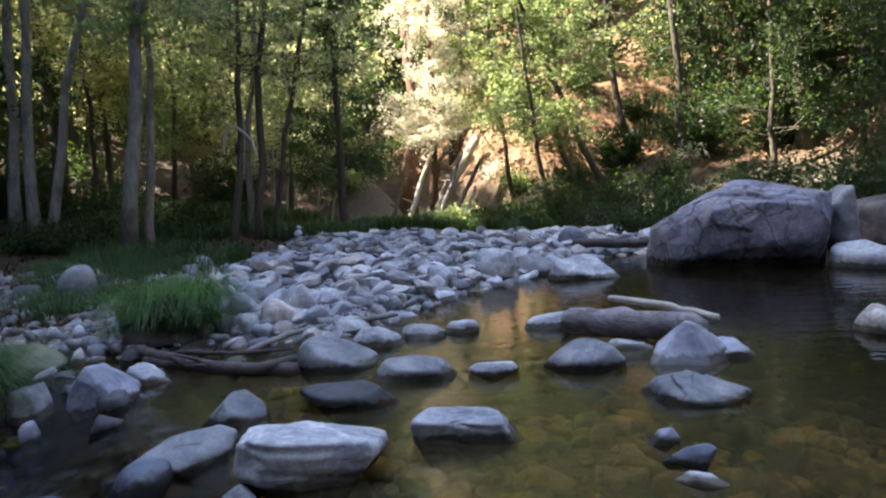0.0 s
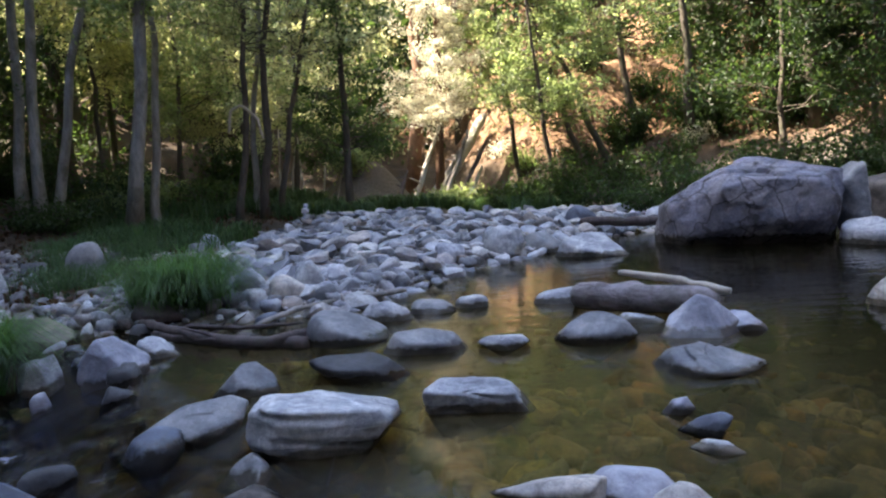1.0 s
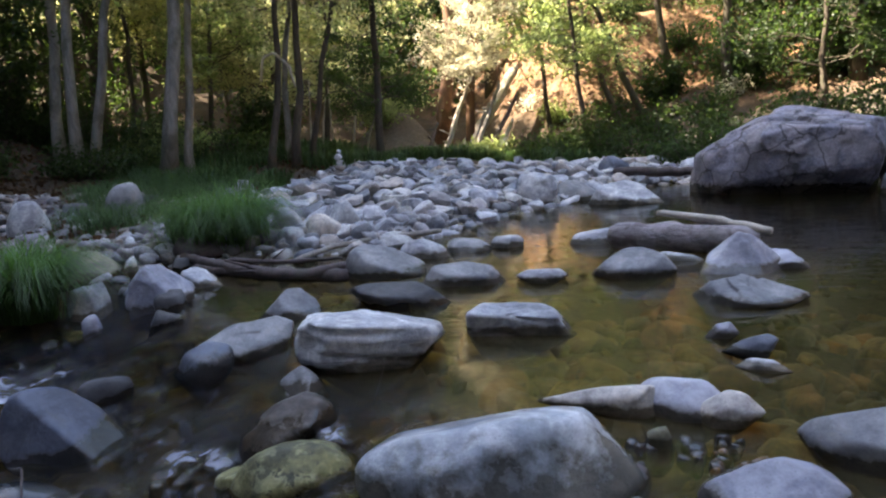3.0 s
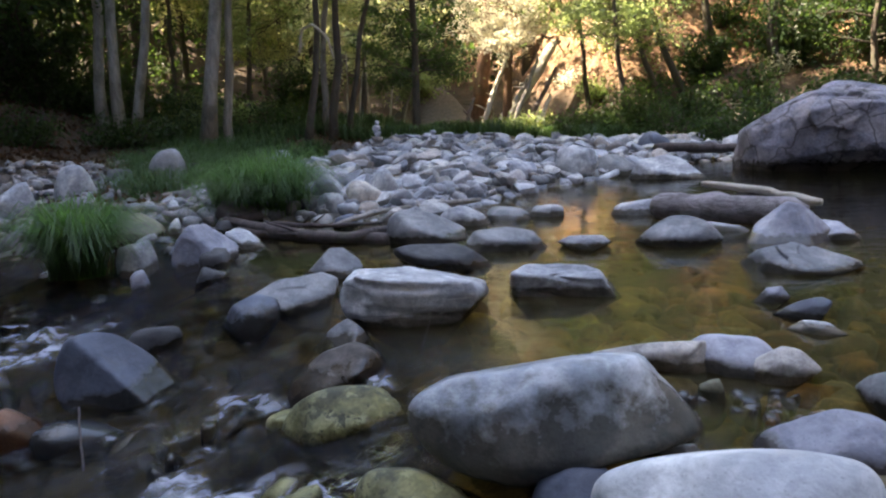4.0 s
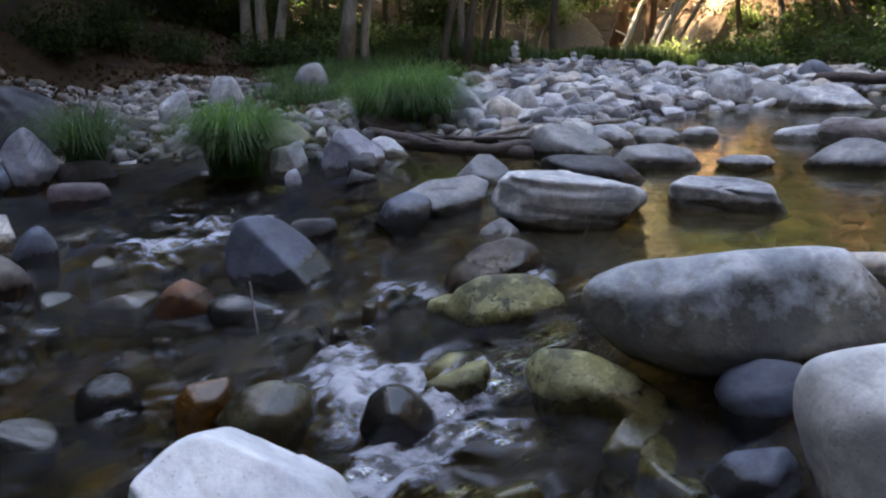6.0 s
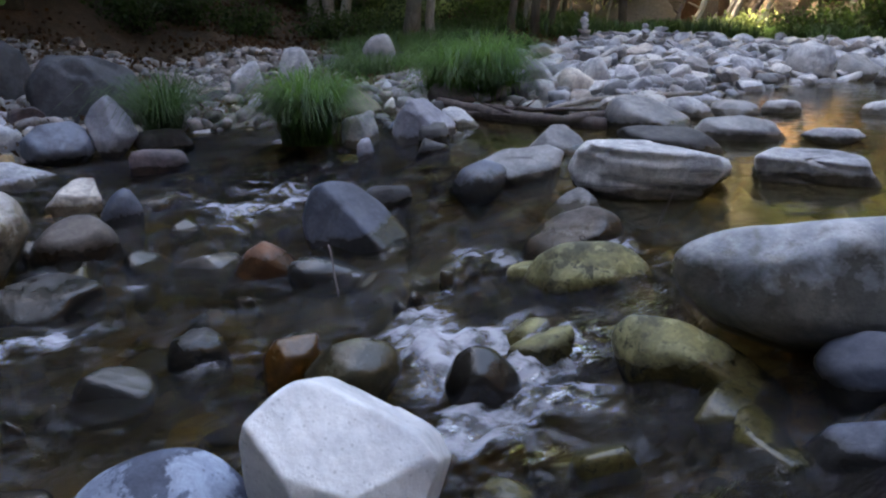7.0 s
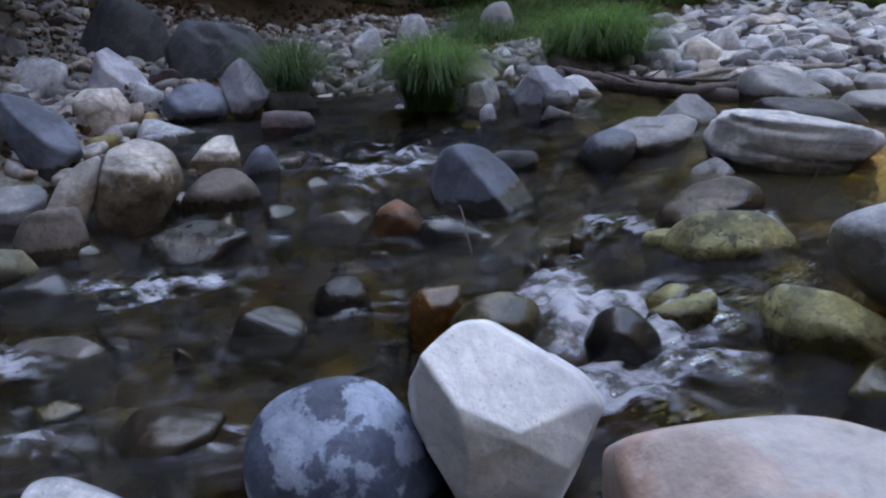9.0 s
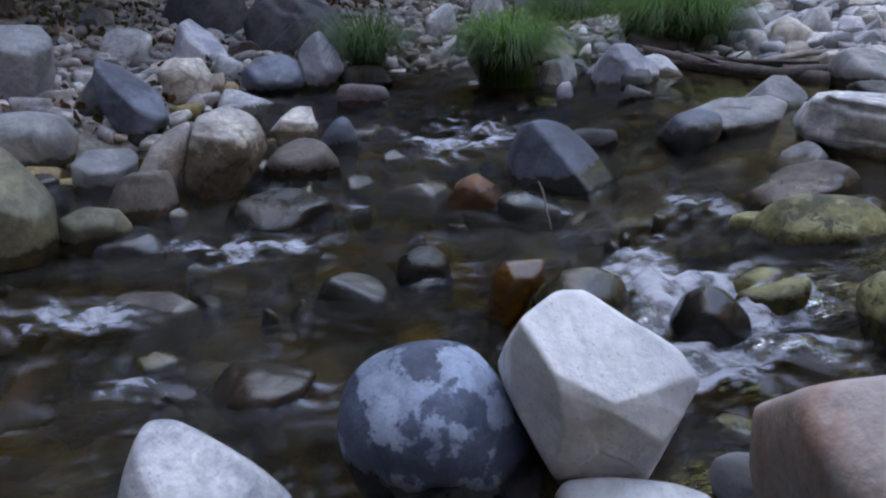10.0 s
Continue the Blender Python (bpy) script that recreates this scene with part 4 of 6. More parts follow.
hewn("boulder", "bluish-grey angular boulder at the waterline", -1.384, 3.179, 0.036, 22, 0.150, lav, 33,
     [(-0.96, 0.01, 0.27, 0.130), (-0.78, 0.06, 0.62, 0.132), (-0.04, 0.12, 0.99, 0.146), (0.62, 0.09, 0.78, 0.135), (1.00, -0.05, 0.02, 0.181), (0.54, -0.17, -0.83, 0.170), (-0.00, -0.18, -0.98, 0.202), (-0.38, -0.17, -0.91, 0.187), (-0.99, -0.06, -0.14, 0.145)],
     cuts=[(0.45, -0.55, 0.70, 0.099), (-0.35, -0.91, 0.20, 0.097), (0.50, -0.86, -0.10, 0.124)], k=44, sharp=80, rough=1.1, chips=8, bevels=False, broken=0.028, cells=20)
rock("stone", "pale pointed slab at the waterline", -1.250, 3.540, -0.002, 0.312, 0.156, 0.102, 20, pale, 34, ang=0.87, tilt=10, sub=3)
rock("stone", "dark wet stone at the waterline", -1.276, 3.088, -0.030, 0.164, 0.115, 0.101, 22, dark, 35, ang=0.58, tilt=0, sub=3)
rock("boulder", "pale angular stone at the waterline", -1.743, 3.234, -0.074, 0.209, 0.157, 0.171, 28, pale, 36, ang=0.8, tilt=-10, sub=4)
rock("stone", "small lavender stone in shallow water", -1.560, 2.871, -0.087, 0.089, 0.072, 0.111, 28, lav, 37, ang=0.58, tilt=0, sub=3)
rock("stone", "small dark wet stone in the stream", -1.205, 2.864, -0.045, 0.173, 0.138, 0.074, 23, dark, 38, ang=0.58, tilt=0, sub=3)
hewn("stone", "grey pyramid-shaped stone behind the layered boulder", -0.583, 2.807, 0.047, 16, 0.120, grey, 39,
     [(-0.67, 0.18, 0.72, 0.078), (-0.07, 0.25, 0.96, 0.067), (0.66, 0.19, 0.73, 0.061), (0.94, 0.07, 0.32, 0.082), (0.03, -0.29, -0.96, 0.179), (-0.52, -0.26, -0.82, 0.153)],
     cuts=[(0.30, -0.51, 0.81, 0.042)], k=30, rough=1.3, chips=5)
hewn("boulder", "pale stone slab with a grey end in the riffle", -0.650, 2.401, 0.030, 19, 0.130, grey, 40,
     [(-0.47, 0.25, 0.85, 0.085), (-0.10, 0.29, 0.95, 0.051), (0.51, 0.24, 0.83, 0.093), (0.97, -0.12, -0.22, 0.128), (0.06, -0.33, -0.94, 0.184), (-0.41, -0.31, -0.86, 0.167)],
     cuts=[(-0.10, -0.45, 0.89, 0.037)], k=30, rough=1.4, chips=8, broken=0.03, cells=16)
hewn("stone", "dark wet rounded stone in the riffle", -0.797, 2.205, -0.031, 23, 0.120, blue, 41,
     [(-0.82, 0.17, 0.54, 0.084), (-0.32, 0.30, 0.90, 0.074), (0.35, 0.29, 0.89, 0.089), (0.99, 0.00, 0.11, 0.103), (0.77, -0.25, -0.58, 0.091), (-0.15, -0.37, -0.92, 0.157), (-0.79, -0.24, -0.56, 0.108)], k=16, soak=3.5)
hewn("boulder", "dark brown wet wedge stone with a low tail", -0.344, 1.682, -0.041, 11, 0.130, umber, 42,
     [(-0.86, 0.11, 0.51, 0.121), (-0.58, 0.22, 0.78, 0.079), (-0.27, 0.27, 0.92, 0.065), (0.39, 0.25, 0.89, 0.085), (0.85, 0.11, 0.51, 0.112), (0.90, -0.18, -0.38, 0.113), (0.42, -0.32, -0.85, 0.138), (0.03, -0.34, -0.94, 0.152)],
     cuts=[(-0.35, -0.45, 0.82, 0.066)], k=20, rough=1.8, chips=6, soak=3.0)
hewn("boulder", "large smooth blue-grey boulder in the riffle", -1.142, 1.818, -0.113, 29, 0.180, blue, 43,
     [(-0.99, -0.02, 0.15, 0.167), (-0.89, 0.06, 0.45, 0.176), (-0.20, 0.22, 0.95, 0.168), (0.21, 0.23, 0.95, 0.144), (0.63, 0.18, 0.75, 0.125), (0.80, 0.12, 0.59, 0.132), (0.82, 0.12, 0.57, 0.136), (0.52, -0.33, -0.79, 0.208), (0.09, -0.35, -0.93, 0.170), (-0.34, -0.32, -0.89, 0.161), (-0.56, -0.29, -0.78, 0.142), (-0.96, -0.14, -0.23, 0.159)],
     cuts=[(0.50, -0.45, 0.74, 0.083), (-0.38, -0.90, 0.22, 0.099)], k=24, bevels=False, soak=1.4)
rock("stone", "dark wet stone behind the blue boulder", -1.140, 2.116, -0.123, 0.187, 0.131, 0.091, 27, dark, 44, ang=0.43, tilt=8, sub=3)
hewn("boulder", "algae-covered yellowish boulder awash in the riffle", -0.265, 1.390, -0.082, 8, 0.130, moss, 45,
     [(-0.83, 0.12, 0.54, 0.146), (-0.38, 0.27, 0.88, 0.109), (0.01, 0.31, 0.95, 0.096), (0.55, 0.24, 0.80, 0.114), (0.95, 0.03, 0.30, 0.145), (0.58, -0.36, -0.73, 0.139), (0.02, -0.41, -0.91, 0.133), (-0.72, -0.32, -0.62, 0.141)], k=18, rough=2.4, soak=2.2)
hewn("stone", "algae-covered yellowish stone awash in the riffle", -0.343, 1.140, -0.141, 13, 0.090, moss, 46,
     [(-0.59, 0.32, 0.74, 0.057), (-0.08, 0.40, 0.91, 0.047), (0.66, 0.29, 0.69, 0.066), (0.94, -0.19, -0.29, 0.077), (0.05, -0.46, -0.89, 0.113), (-0.88, -0.25, -0.41, 0.082)], k=18, rough=2.0, soak=2.2)
hewn("boulder", "long yellow-green algae-spotted stone in the riffle", -0.034, 1.020, -0.093, 1, 0.090, moss, 47,
     [(-0.81, 0.17, 0.56, 0.146), (-0.01, 0.40, 0.92, 0.079), (0.43, 0.37, 0.83, 0.059), (0.59, 0.32, 0.75, 0.073), (0.75, -0.38, -0.55, 0.145), (-0.11, -0.48, -0.87, 0.129), (-0.13, -0.48, -0.87, 0.129), (-0.93, -0.24, -0.28, 0.135)], k=18, rough=1.8, soak=2.2)
# soak 6.2: the darkening climbs from the water nearly to the flat top
hewn("boulder", "long grey-white boulder with a smooth flat top", 0.191, 1.093, 0.072, -6, 0.170, whale, 48,
     [(-0.92, -0.03, 0.38, 0.258), (-0.49, 0.22, 0.85, 0.160), (-0.18, 0.30, 0.94, 0.105), (-0.18, 0.30, 0.94, 0.105), (-0.02, 0.29, 0.96, 0.125), (0.75, 0.09, 0.66, 0.242), (0.96, -0.27, -0.12, 0.313), (0.33, -0.43, -0.84, 0.138), (0.32, -0.43, -0.84, 0.136), (-0.19, -0.45, -0.87, 0.152), (-0.58, -0.42, -0.70, 0.201), (-0.93, -0.28, -0.22, 0.266)],
     cuts=[(-0.03, -0.20, 0.98, 0.149), (-0.38, -0.92, 0.02, 0.174), (0.16, -0.93, 0.32, 0.140), (0.74, -0.48, 0.48, 0.259)], k=28, soak=6.2)
hewn("boulder", "smooth lavender two-lobed boulder on the shore", 0.742, 1.559, 0.010, -19, 0.100, lav, 49,
     [(-0.98, 0.01, 0.20, 0.118), (-0.54, 0.23, 0.81, 0.096), (0.05, 0.30, 0.95, 0.070), (0.56, 0.23, 0.80, 0.087), (0.93, 0.07, 0.36, 0.112), (0.78, -0.25, -0.57, 0.105), (0.15, -0.36, -0.92, 0.138), (-0.40, -0.33, -0.85, 0.127), (-0.63, -0.29, -0.71, 0.107)],
     cuts=[(-0.51, -0.81, -0.30, 0.091)], k=14, rough=2.6)
hewn("stone", "pale flat stone tucked beside the lobed boulder", 0.579, 1.571, 0.042, -14, 0.070, tan, 50,
     [(-0.22, 0.30, 0.93, 0.027), (-0.09, 0.31, 0.95, 0.021), (0.99, 0.01, 0.16, 0.093), (0.04, -0.33, -0.94, 0.077), (-0.19, -0.33, -0.93, 0.076)], k=14, rough=1.4)
hewn("stone", "tan stone beside the lobed boulder", 0.837, 1.457, 0.031, -22, 0.060, tan, 51,
     [(-0.54, 0.26, 0.80, 0.049), (0.14, 0.30, 0.94, 0.050), (0.66, 0.22, 0.72, 0.057), (0.68, -0.27, -0.68, 0.056), (0.27, -0.34, -0.90, 0.064), (-0.97, -0.12, -0.21, 0.084)], k=14, rough=1.4)
hewn("boulder", "lavender-grey lumpy boulder on the shore", 0.770, 1.099, -0.004, -25, 0.120, lav, 52,
     [(-0.99, -0.02, 0.16, 0.133), (-0.71, 0.25, 0.66, 0.086), (-0.43, 0.34, 0.84, 0.062), (0.04, 0.37, 0.93, 0.084), (0.33, 0.34, 0.88, 0.100), (0.64, 0.25, 0.73, 0.123), (0.98, -0.16, -0.14, 0.151), (0.20, -0.45, -0.87, 0.123), (-0.17, -0.46, -0.87, 0.123), (-0.86, -0.29, -0.42, 0.148)],
     cuts=[(-0.35, -0.55, 0.75, 0.087)], k=16, rough=2.4)
hewn("boulder", "large smooth white boulder on the shore", 0.443, 0.701, 0.114, -21, 0.130, white, 53,
     [(-0.98, -0.07, 0.20, 0.184), (-0.87, 0.09, 0.49, 0.152), (-0.46, 0.32, 0.83, 0.083), (-0.29, 0.36, 0.88, 0.064), (-0.20, 0.37, 0.91, 0.062), (-0.07, 0.37, 0.92, 0.071), (0.33, 0.30, 0.89, 0.132), (0.95, -0.05, 0.32, 0.218), (0.50, -0.46, -0.74, 0.240), (0.19, -0.50, -0.85, 0.277), (-0.90, -0.33, -0.29, 0.207)],
     cuts=[(0.00, -0.25, 0.97, 0.096), (-0.30, -0.62, 0.72, 0.100)], k=14)
hewn("boulder", "dark blue-grey round stone under the white boulder", 0.251, 0.957, -0.046, -12, 0.080, blue, 54,
     [(-0.91, 0.13, 0.39, 0.073), (-0.47, 0.34, 0.82, 0.065), (0.09, 0.38, 0.92, 0.072), (0.94, 0.09, 0.32, 0.082), (0.94, -0.19, -0.29, 0.066), (0.66, -0.37, -0.66, 0.107), (-0.43, -0.44, -0.79, 0.128), (-0.92, -0.22, -0.33, 0.078)], k=16, rough=1.2)
hewn("stone", "small lavender stone under the long boulder", 0.487, 1.129, -0.039, -14, 0.060, lav, 55,
     [(-0.78, 0.25, 0.57, 0.042), (-0.17, 0.43, 0.89, 0.021), (0.69, 0.30, 0.66, 0.046), (0.47, -0.41, -0.78, 0.028), (-0.22, -0.45, -0.87, 0.028)], k=18)
hewn("boulder", "dark grey rounded boulder on the shore", 1.087, 1.238, 0.046, -30, 0.110, grey, 56,
     [(-0.71, 0.23, 0.67, 0.115), (-0.31, 0.35, 0.88, 0.063), (-0.04, 0.36, 0.93, 0.079), (0.96, 0.04, 0.27, 0.139), (0.81, -0.29, -0.51, 0.112), (0.13, -0.44, -0.89, 0.165), (-0.75, -0.33, -0.58, 0.144)],
     cuts=[(0.05, -0.41, 0.91, 0.064)], k=20, rough=1.2)
rock("stone", "small olive stone on the wet gravel", 0.622, 1.338, -0.003, 0.069, 0.055, 0.054, -14, olive, 57, ang=0.43, tilt=0, sub=3)
hewn("stone", "dark blue-grey stone on the wet gravel", 0.220, 0.786, -0.108, -12, 0.070, blue, 58,
     [(-0.79, 0.28, 0.54, 0.052), (-0.31, 0.46, 0.83, 0.042), (0.68, 0.33, 0.65, 0.069), (1.00, -0.07, -0.02, 0.070), (0.26, -0.53, -0.81, 0.102), (-0.95, -0.21, -0.22, 0.083)], k=18)
hewn("stone", "rounded red-brown stone in the riffle", -1.342, 1.591, -0.181, 33, 0.120, brown, 59,
     [(-0.79, 0.15, 0.59, 0.076), (-0.40, 0.25, 0.88, 0.063), (0.51, 0.24, 0.83, 0.053), (0.78, 0.16, 0.60, 0.065), (0.17, -0.32, -0.93, 0.141), (-0.40, -0.30, -0.87, 0.131)], k=16, rough=1.3, soak=2.5)
hewn("boulder", "cream-coloured rounded boulder with rusty stains", -2.196, 1.256, -0.058, 49, 0.160, tan, 60,
     [(-0.97, 0.01, 0.25, 0.121), (-0.93, 0.04, 0.38, 0.118), (-0.46, 0.14, 0.88, 0.142), (0.24, 0.15, 0.96, 0.157), (0.71, 0.09, 0.70, 0.161), (0.98, -0.01, 0.21, 0.155), (0.82, -0.17, -0.54, 0.136), (0.59, -0.22, -0.78, 0.220), (0.01, -0.27, -0.96, 0.271), (-0.94, -0.14, -0.31, 0.176)],
     cuts=[(0.05, -0.35, 0.93, 0.119), (-0.56, -0.81, 0.15, 0.136)], k=24, rough=1.8, chips=8, soak=6)
hewn("stone", "tan-grey slab of stone split from the cream boulder", -2.333, 1.097, -0.096, 54, 0.110, tan, 61,
     [(-0.83, 0.10, 0.54, 0.057), (-0.57, 0.16, 0.80, 0.072), (-0.34, 0.18, 0.93, 0.096), (0.98, -0.07, -0.16, 0.087), (0.87, -0.13, -0.47, 0.066), (0.30, -0.26, -0.92, 0.224), (-0.97, -0.10, -0.20, 0.141)], k=24, rough=1.5, chips=6)
rock("stone", "rough pale pinkish stone behind the cream boulder", -2.616, 2.073, -0.200, 0.263, 0.184, 0.125, 44, tan, 62, ang=0.87, tilt=6, sub=4)
rock("stone", "blue-grey oval stone in the riffle", -2.139, 1.809, -0.200, 0.183, 0.110, 0.169, 41, blue, 63, ang=0.2, tilt=14, sub=3, soak=3)
rock("stone", "dark wet lumpy stone awash in the riffle", -1.810, 1.111, -0.200, 0.358, 0.286, 0.065, 46, dark, 64, ang=0.51, tilt=0, sub=4, soak=3)
hewn("stone", "grey flat stone at the stream's edge", -2.581, 1.042, -0.130, 58, 0.110, grey, 65,
     [(-0.65, 0.14, 0.74, 0.093), (0.05, 0.20, 0.98, 0.070), (0.75, 0.11, 0.65, 0.112), (0.97, -0.09, -0.23, 0.106), (0.26, -0.24, -0.93, 0.197), (-0.31, -0.24, -0.92, 0.193), (-1.00, -0.02, 0.07, 0.113)],
     cuts=[(0.00, -0.40, 0.92, 0.055)], k=28, rough=1.2)
hewn("stone", "olive-grey stone at the stream's edge", -2.098, 0.672, -0.160, 59, 0.090, olive, 66,
     [(-0.34, 0.25, 0.91, 0.066), (0.22, 0.26, 0.94, 0.058), (0.88, 0.11, 0.47, 0.082), (0.94, -0.14, -0.31, 0.098), (-0.04, -0.32, -0.95, 0.171), (-0.59, -0.26, -0.76, 0.137), (-0.98, 0.01, 0.18, 0.093)], k=20, rough=1.4)
hewn("boulder", "large olive-tan boulder at the stream's edge", -2.192, 0.486, -0.061, 64, 0.140, olive, 67,
     [(-0.62, 0.13, 0.77, 0.150), (-0.04, 0.18, 0.98, 0.166), (0.81, 0.10, 0.58, 0.114), (0.88, 0.08, 0.48, 0.107), (0.99, -0.08, -0.08, 0.118), (0.73, -0.23, -0.64, 0.180), (0.38, -0.30, -0.87, 0.244), (-0.47, -0.31, -0.83, 0.232), (-0.98, 0.00, 0.21, 0.116)],
     cuts=[(0.45, -0.60, 0.66, 0.098)], k=22, rough=1.2)
hewn("boulder", "grey rounded boulder on the bank", -3.187, 1.109, -0.081, 62, 0.180, grey, 68,
     [(-0.17, 0.14, 0.98, 0.110), (0.04, 0.15, 0.99, 0.095), (0.28, 0.14, 0.95, 0.101), (0.86, 0.04, 0.51, 0.154), (0.94, -0.11, -0.33, 0.189), (0.19, -0.21, -0.96, 0.249), (-0.16, -0.21, -0.96, 0.250), (-0.98, -0.03, 0.21, 0.210)], k=20)
rock("boulder", "dark grey angular boulder on the bank", -3.539, 1.678, -0.112, 0.249, 0.200, 0.265, 57, dark, 69, ang=0.65, tilt=22, sub=4, lump=1.5, dome=0.35)
hewn("stone", "tan round stone on the bank", -3.637, 2.287, -0.016, 51, 0.150, tan, 70,
     [(-0.65, 0.06, 0.76, 0.128), (0.05, 0.10, 0.99, 0.111), (0.91, 0.02, 0.41, 0.137), (0.95, -0.07, -0.32, 0.155), (0.10, -0.15, -0.98, 0.319), (-0.79, -0.10, -0.61, 0.196), (-1.00, -0.03, -0.05, 0.128)], k=20, rough=1.2)
hewn("stone", "blue-grey blocky stone on the bank", -3.664, 3.034, -0.086, 46, 0.200, blue, 71,
     [(-0.60, 0.07, 0.80, 0.152), (-0.11, 0.10, 0.99, 0.119), (0.63, 0.07, 0.77, 0.152), (0.94, 0.01, 0.34, 0.169), (0.90, -0.09, -0.42, 0.190), (0.09, -0.15, -0.98, 0.161), (-0.30, -0.15, -0.94, 0.154), (-1.00, -0.04, 0.02, 0.216)],
     cuts=[(0.10, -0.50, 0.86, 0.098)], k=32, rough=1.2, chips=6)
hewn("stone", "pale leaning tooth-shaped stone on the bank", -3.440, 3.216, -0.005, 43, 0.150, lav, 72,
     [(-0.85, 0.03, 0.53, 0.139), (-0.53, 0.06, 0.85, 0.157), (0.62, 0.06, 0.79, 0.156), (0.84, 0.04, 0.55, 0.128), (0.94, 0.01, 0.33, 0.131), (0.75, -0.11, -0.65, 0.165), (0.38, -0.14, -0.92, 0.206), (-0.35, -0.14, -0.93, 0.209), (-0.95, -0.06, -0.31, 0.127), (-0.99, -0.04, -0.16, 0.126)],
     cuts=[(0.56, -0.72, 0.41, 0.112), (-0.51, -0.81, 0.30, 0.111)], k=28, rough=1.0)
hewn("stone", "pale grey stone on the bank", -4.680, 3.279, 0.065, 50, 0.170, lav, 73,
     [(-0.95, -0.00, 0.32, 0.152), (-0.41, 0.04, 0.91, 0.170), (0.64, 0.04, 0.77, 0.113), (0.90, 0.01, 0.43, 0.145), (0.25, -0.10, -0.96, 0.274), (-0.35, -0.10, -0.93, 0.265)],
     cuts=[(0.54, -0.59, 0.59, 0.082)], k=28)
rock("stone", "small pale broken stone on the bank", -4.034, 2.971, -0.136, 0.203, 0.162, 0.182, 48, pale, 74, ang=0.72, tilt=0, sub=3)
rock("stone", "pale flat stone on the bank", -3.378, 2.461, -0.200, 0.367, 0.220, 0.115, 47, pale, 75, ang=0.72, tilt=0, sub=3)
rock("stone", "dark flat stone at the waterline", -3.271, 3.477, -0.200, 0.382, 0.229, 0.152, 38, dark, 76, ang=0.51, tilt=3, sub=3)
rock("stone", "purplish flat stone at the waterline", -2.864, 2.923, -0.200, 0.328, 0.197, 0.125, 38, purple, 77, ang=0.51, tilt=-4, sub=3)
rock("stone", "pale flat stone on the bank", -5.276, 3.094, -0.009, 0.378, 0.227, 0.179, 55, pale, 78, ang=0.8, tilt=4, sub=3)
hewn("boulder", "large dark angular boulder on the shaded bank", -4.560, 4.341, 0.102, 44, 0.420, slate, 79,
     [(-0.76, -0.02, 0.65, 0.418), (0.07, 0.03, 1.00, 0.265), (0.44, 0.02, 0.90, 0.246), (0.91, -0.02, 0.41, 0.298), (0.93, -0.02, 0.36, 0.309), (0.44, -0.13, -0.89, 0.434), (-0.32, -0.10, -0.94, 0.417), (-1.00, -0.08, -0.04, 0.490)],
     cuts=[(0.55, -0.45, 0.70, 0.238), (-0.10, -0.96, 0.25, 0.310)], k=40, sharp=80, rough=1.2, chips=8, bevels=False, broken=0.03, cells=20)
rock("boulder", "large dark brown boulder on the shaded bank", -5.949, 4.460, 0.048, 0.865, 0.692, 0.583, 51, slate, 80, ang=0.25, tilt=8, sub=4, lump=1.4, dome=0.2)
hewn("boulder", "grey blocky boulder on the bank", -4.247, 1.715, 0.136, 62, 0.250, grey, 81,
     [(-0.15, 0.05, 0.99, 0.165), (0.06, 0.05, 1.00, 0.155), (0.86, 0.00, 0.52, 0.187), (1.00, -0.04, -0.08, 0.168), (0.94, -0.07, -0.33, 0.181), (-0.01, -0.13, -0.99, 0.472), (-0.98, -0.03, 0.21, 0.236)],
     cuts=[(0.10, -0.35, 0.93, 0.131)], k=44, rough=1.2, chips=8)
hewn("boulder", "angular white quartz boulder in the stream", -0.494, 0.390, -0.036, 19, 0.120, quartz, 82,
     [(-0.90, 0.11, 0.41, 0.126), (-0.66, 0.28, 0.70, 0.133), (-0.12, 0.40, 0.91, 0.138), (0.48, 0.36, 0.80, 0.116), (0.83, 0.17, 0.53, 0.141), (0.90, -0.32, -0.29, 0.131), (0.47, -0.56, -0.68, 0.208), (0.10, -0.61, -0.78, 0.239), (-0.48, -0.54, -0.69, 0.209), (-0.82, -0.38, -0.43, 0.102), (-0.88, -0.33, -0.35, 0.106)],
     cuts=[(-0.66, -0.74, -0.12, 0.092), (0.30, -0.62, 0.72, 0.105), (0.51, -0.83, 0.22, 0.119), (0.15, -0.94, -0.30, 0.095)], k=50, sharp=120, rough=0.8, bevels=False, chips=8, broken=0.014, cells=18, sub=6)
hewn("boulder", "round blue boulder mottled with pale lichen", -0.704, 0.321, -0.145, 33, 0.130, spot, 83,
     [(-0.98, -0.03, 0.20, 0.160), (-0.74, 0.27, 0.62, 0.161), (-0.33, 0.44, 0.84, 0.144), (-0.04, 0.47, 0.88, 0.140), (0.40, 0.42, 0.81, 0.140), (0.87, 0.19, 0.46, 0.129), (0.90, 0.15, 0.41, 0.129), (0.90, -0.37, -0.22, 0.199), (0.30, -0.67, -0.68, 0.182), (-0.07, -0.68, -0.73, 0.156), (-0.73, -0.49, -0.47, 0.149), (-0.96, -0.25, -0.14, 0.147)], k=7, rough=0.7, sub=6)
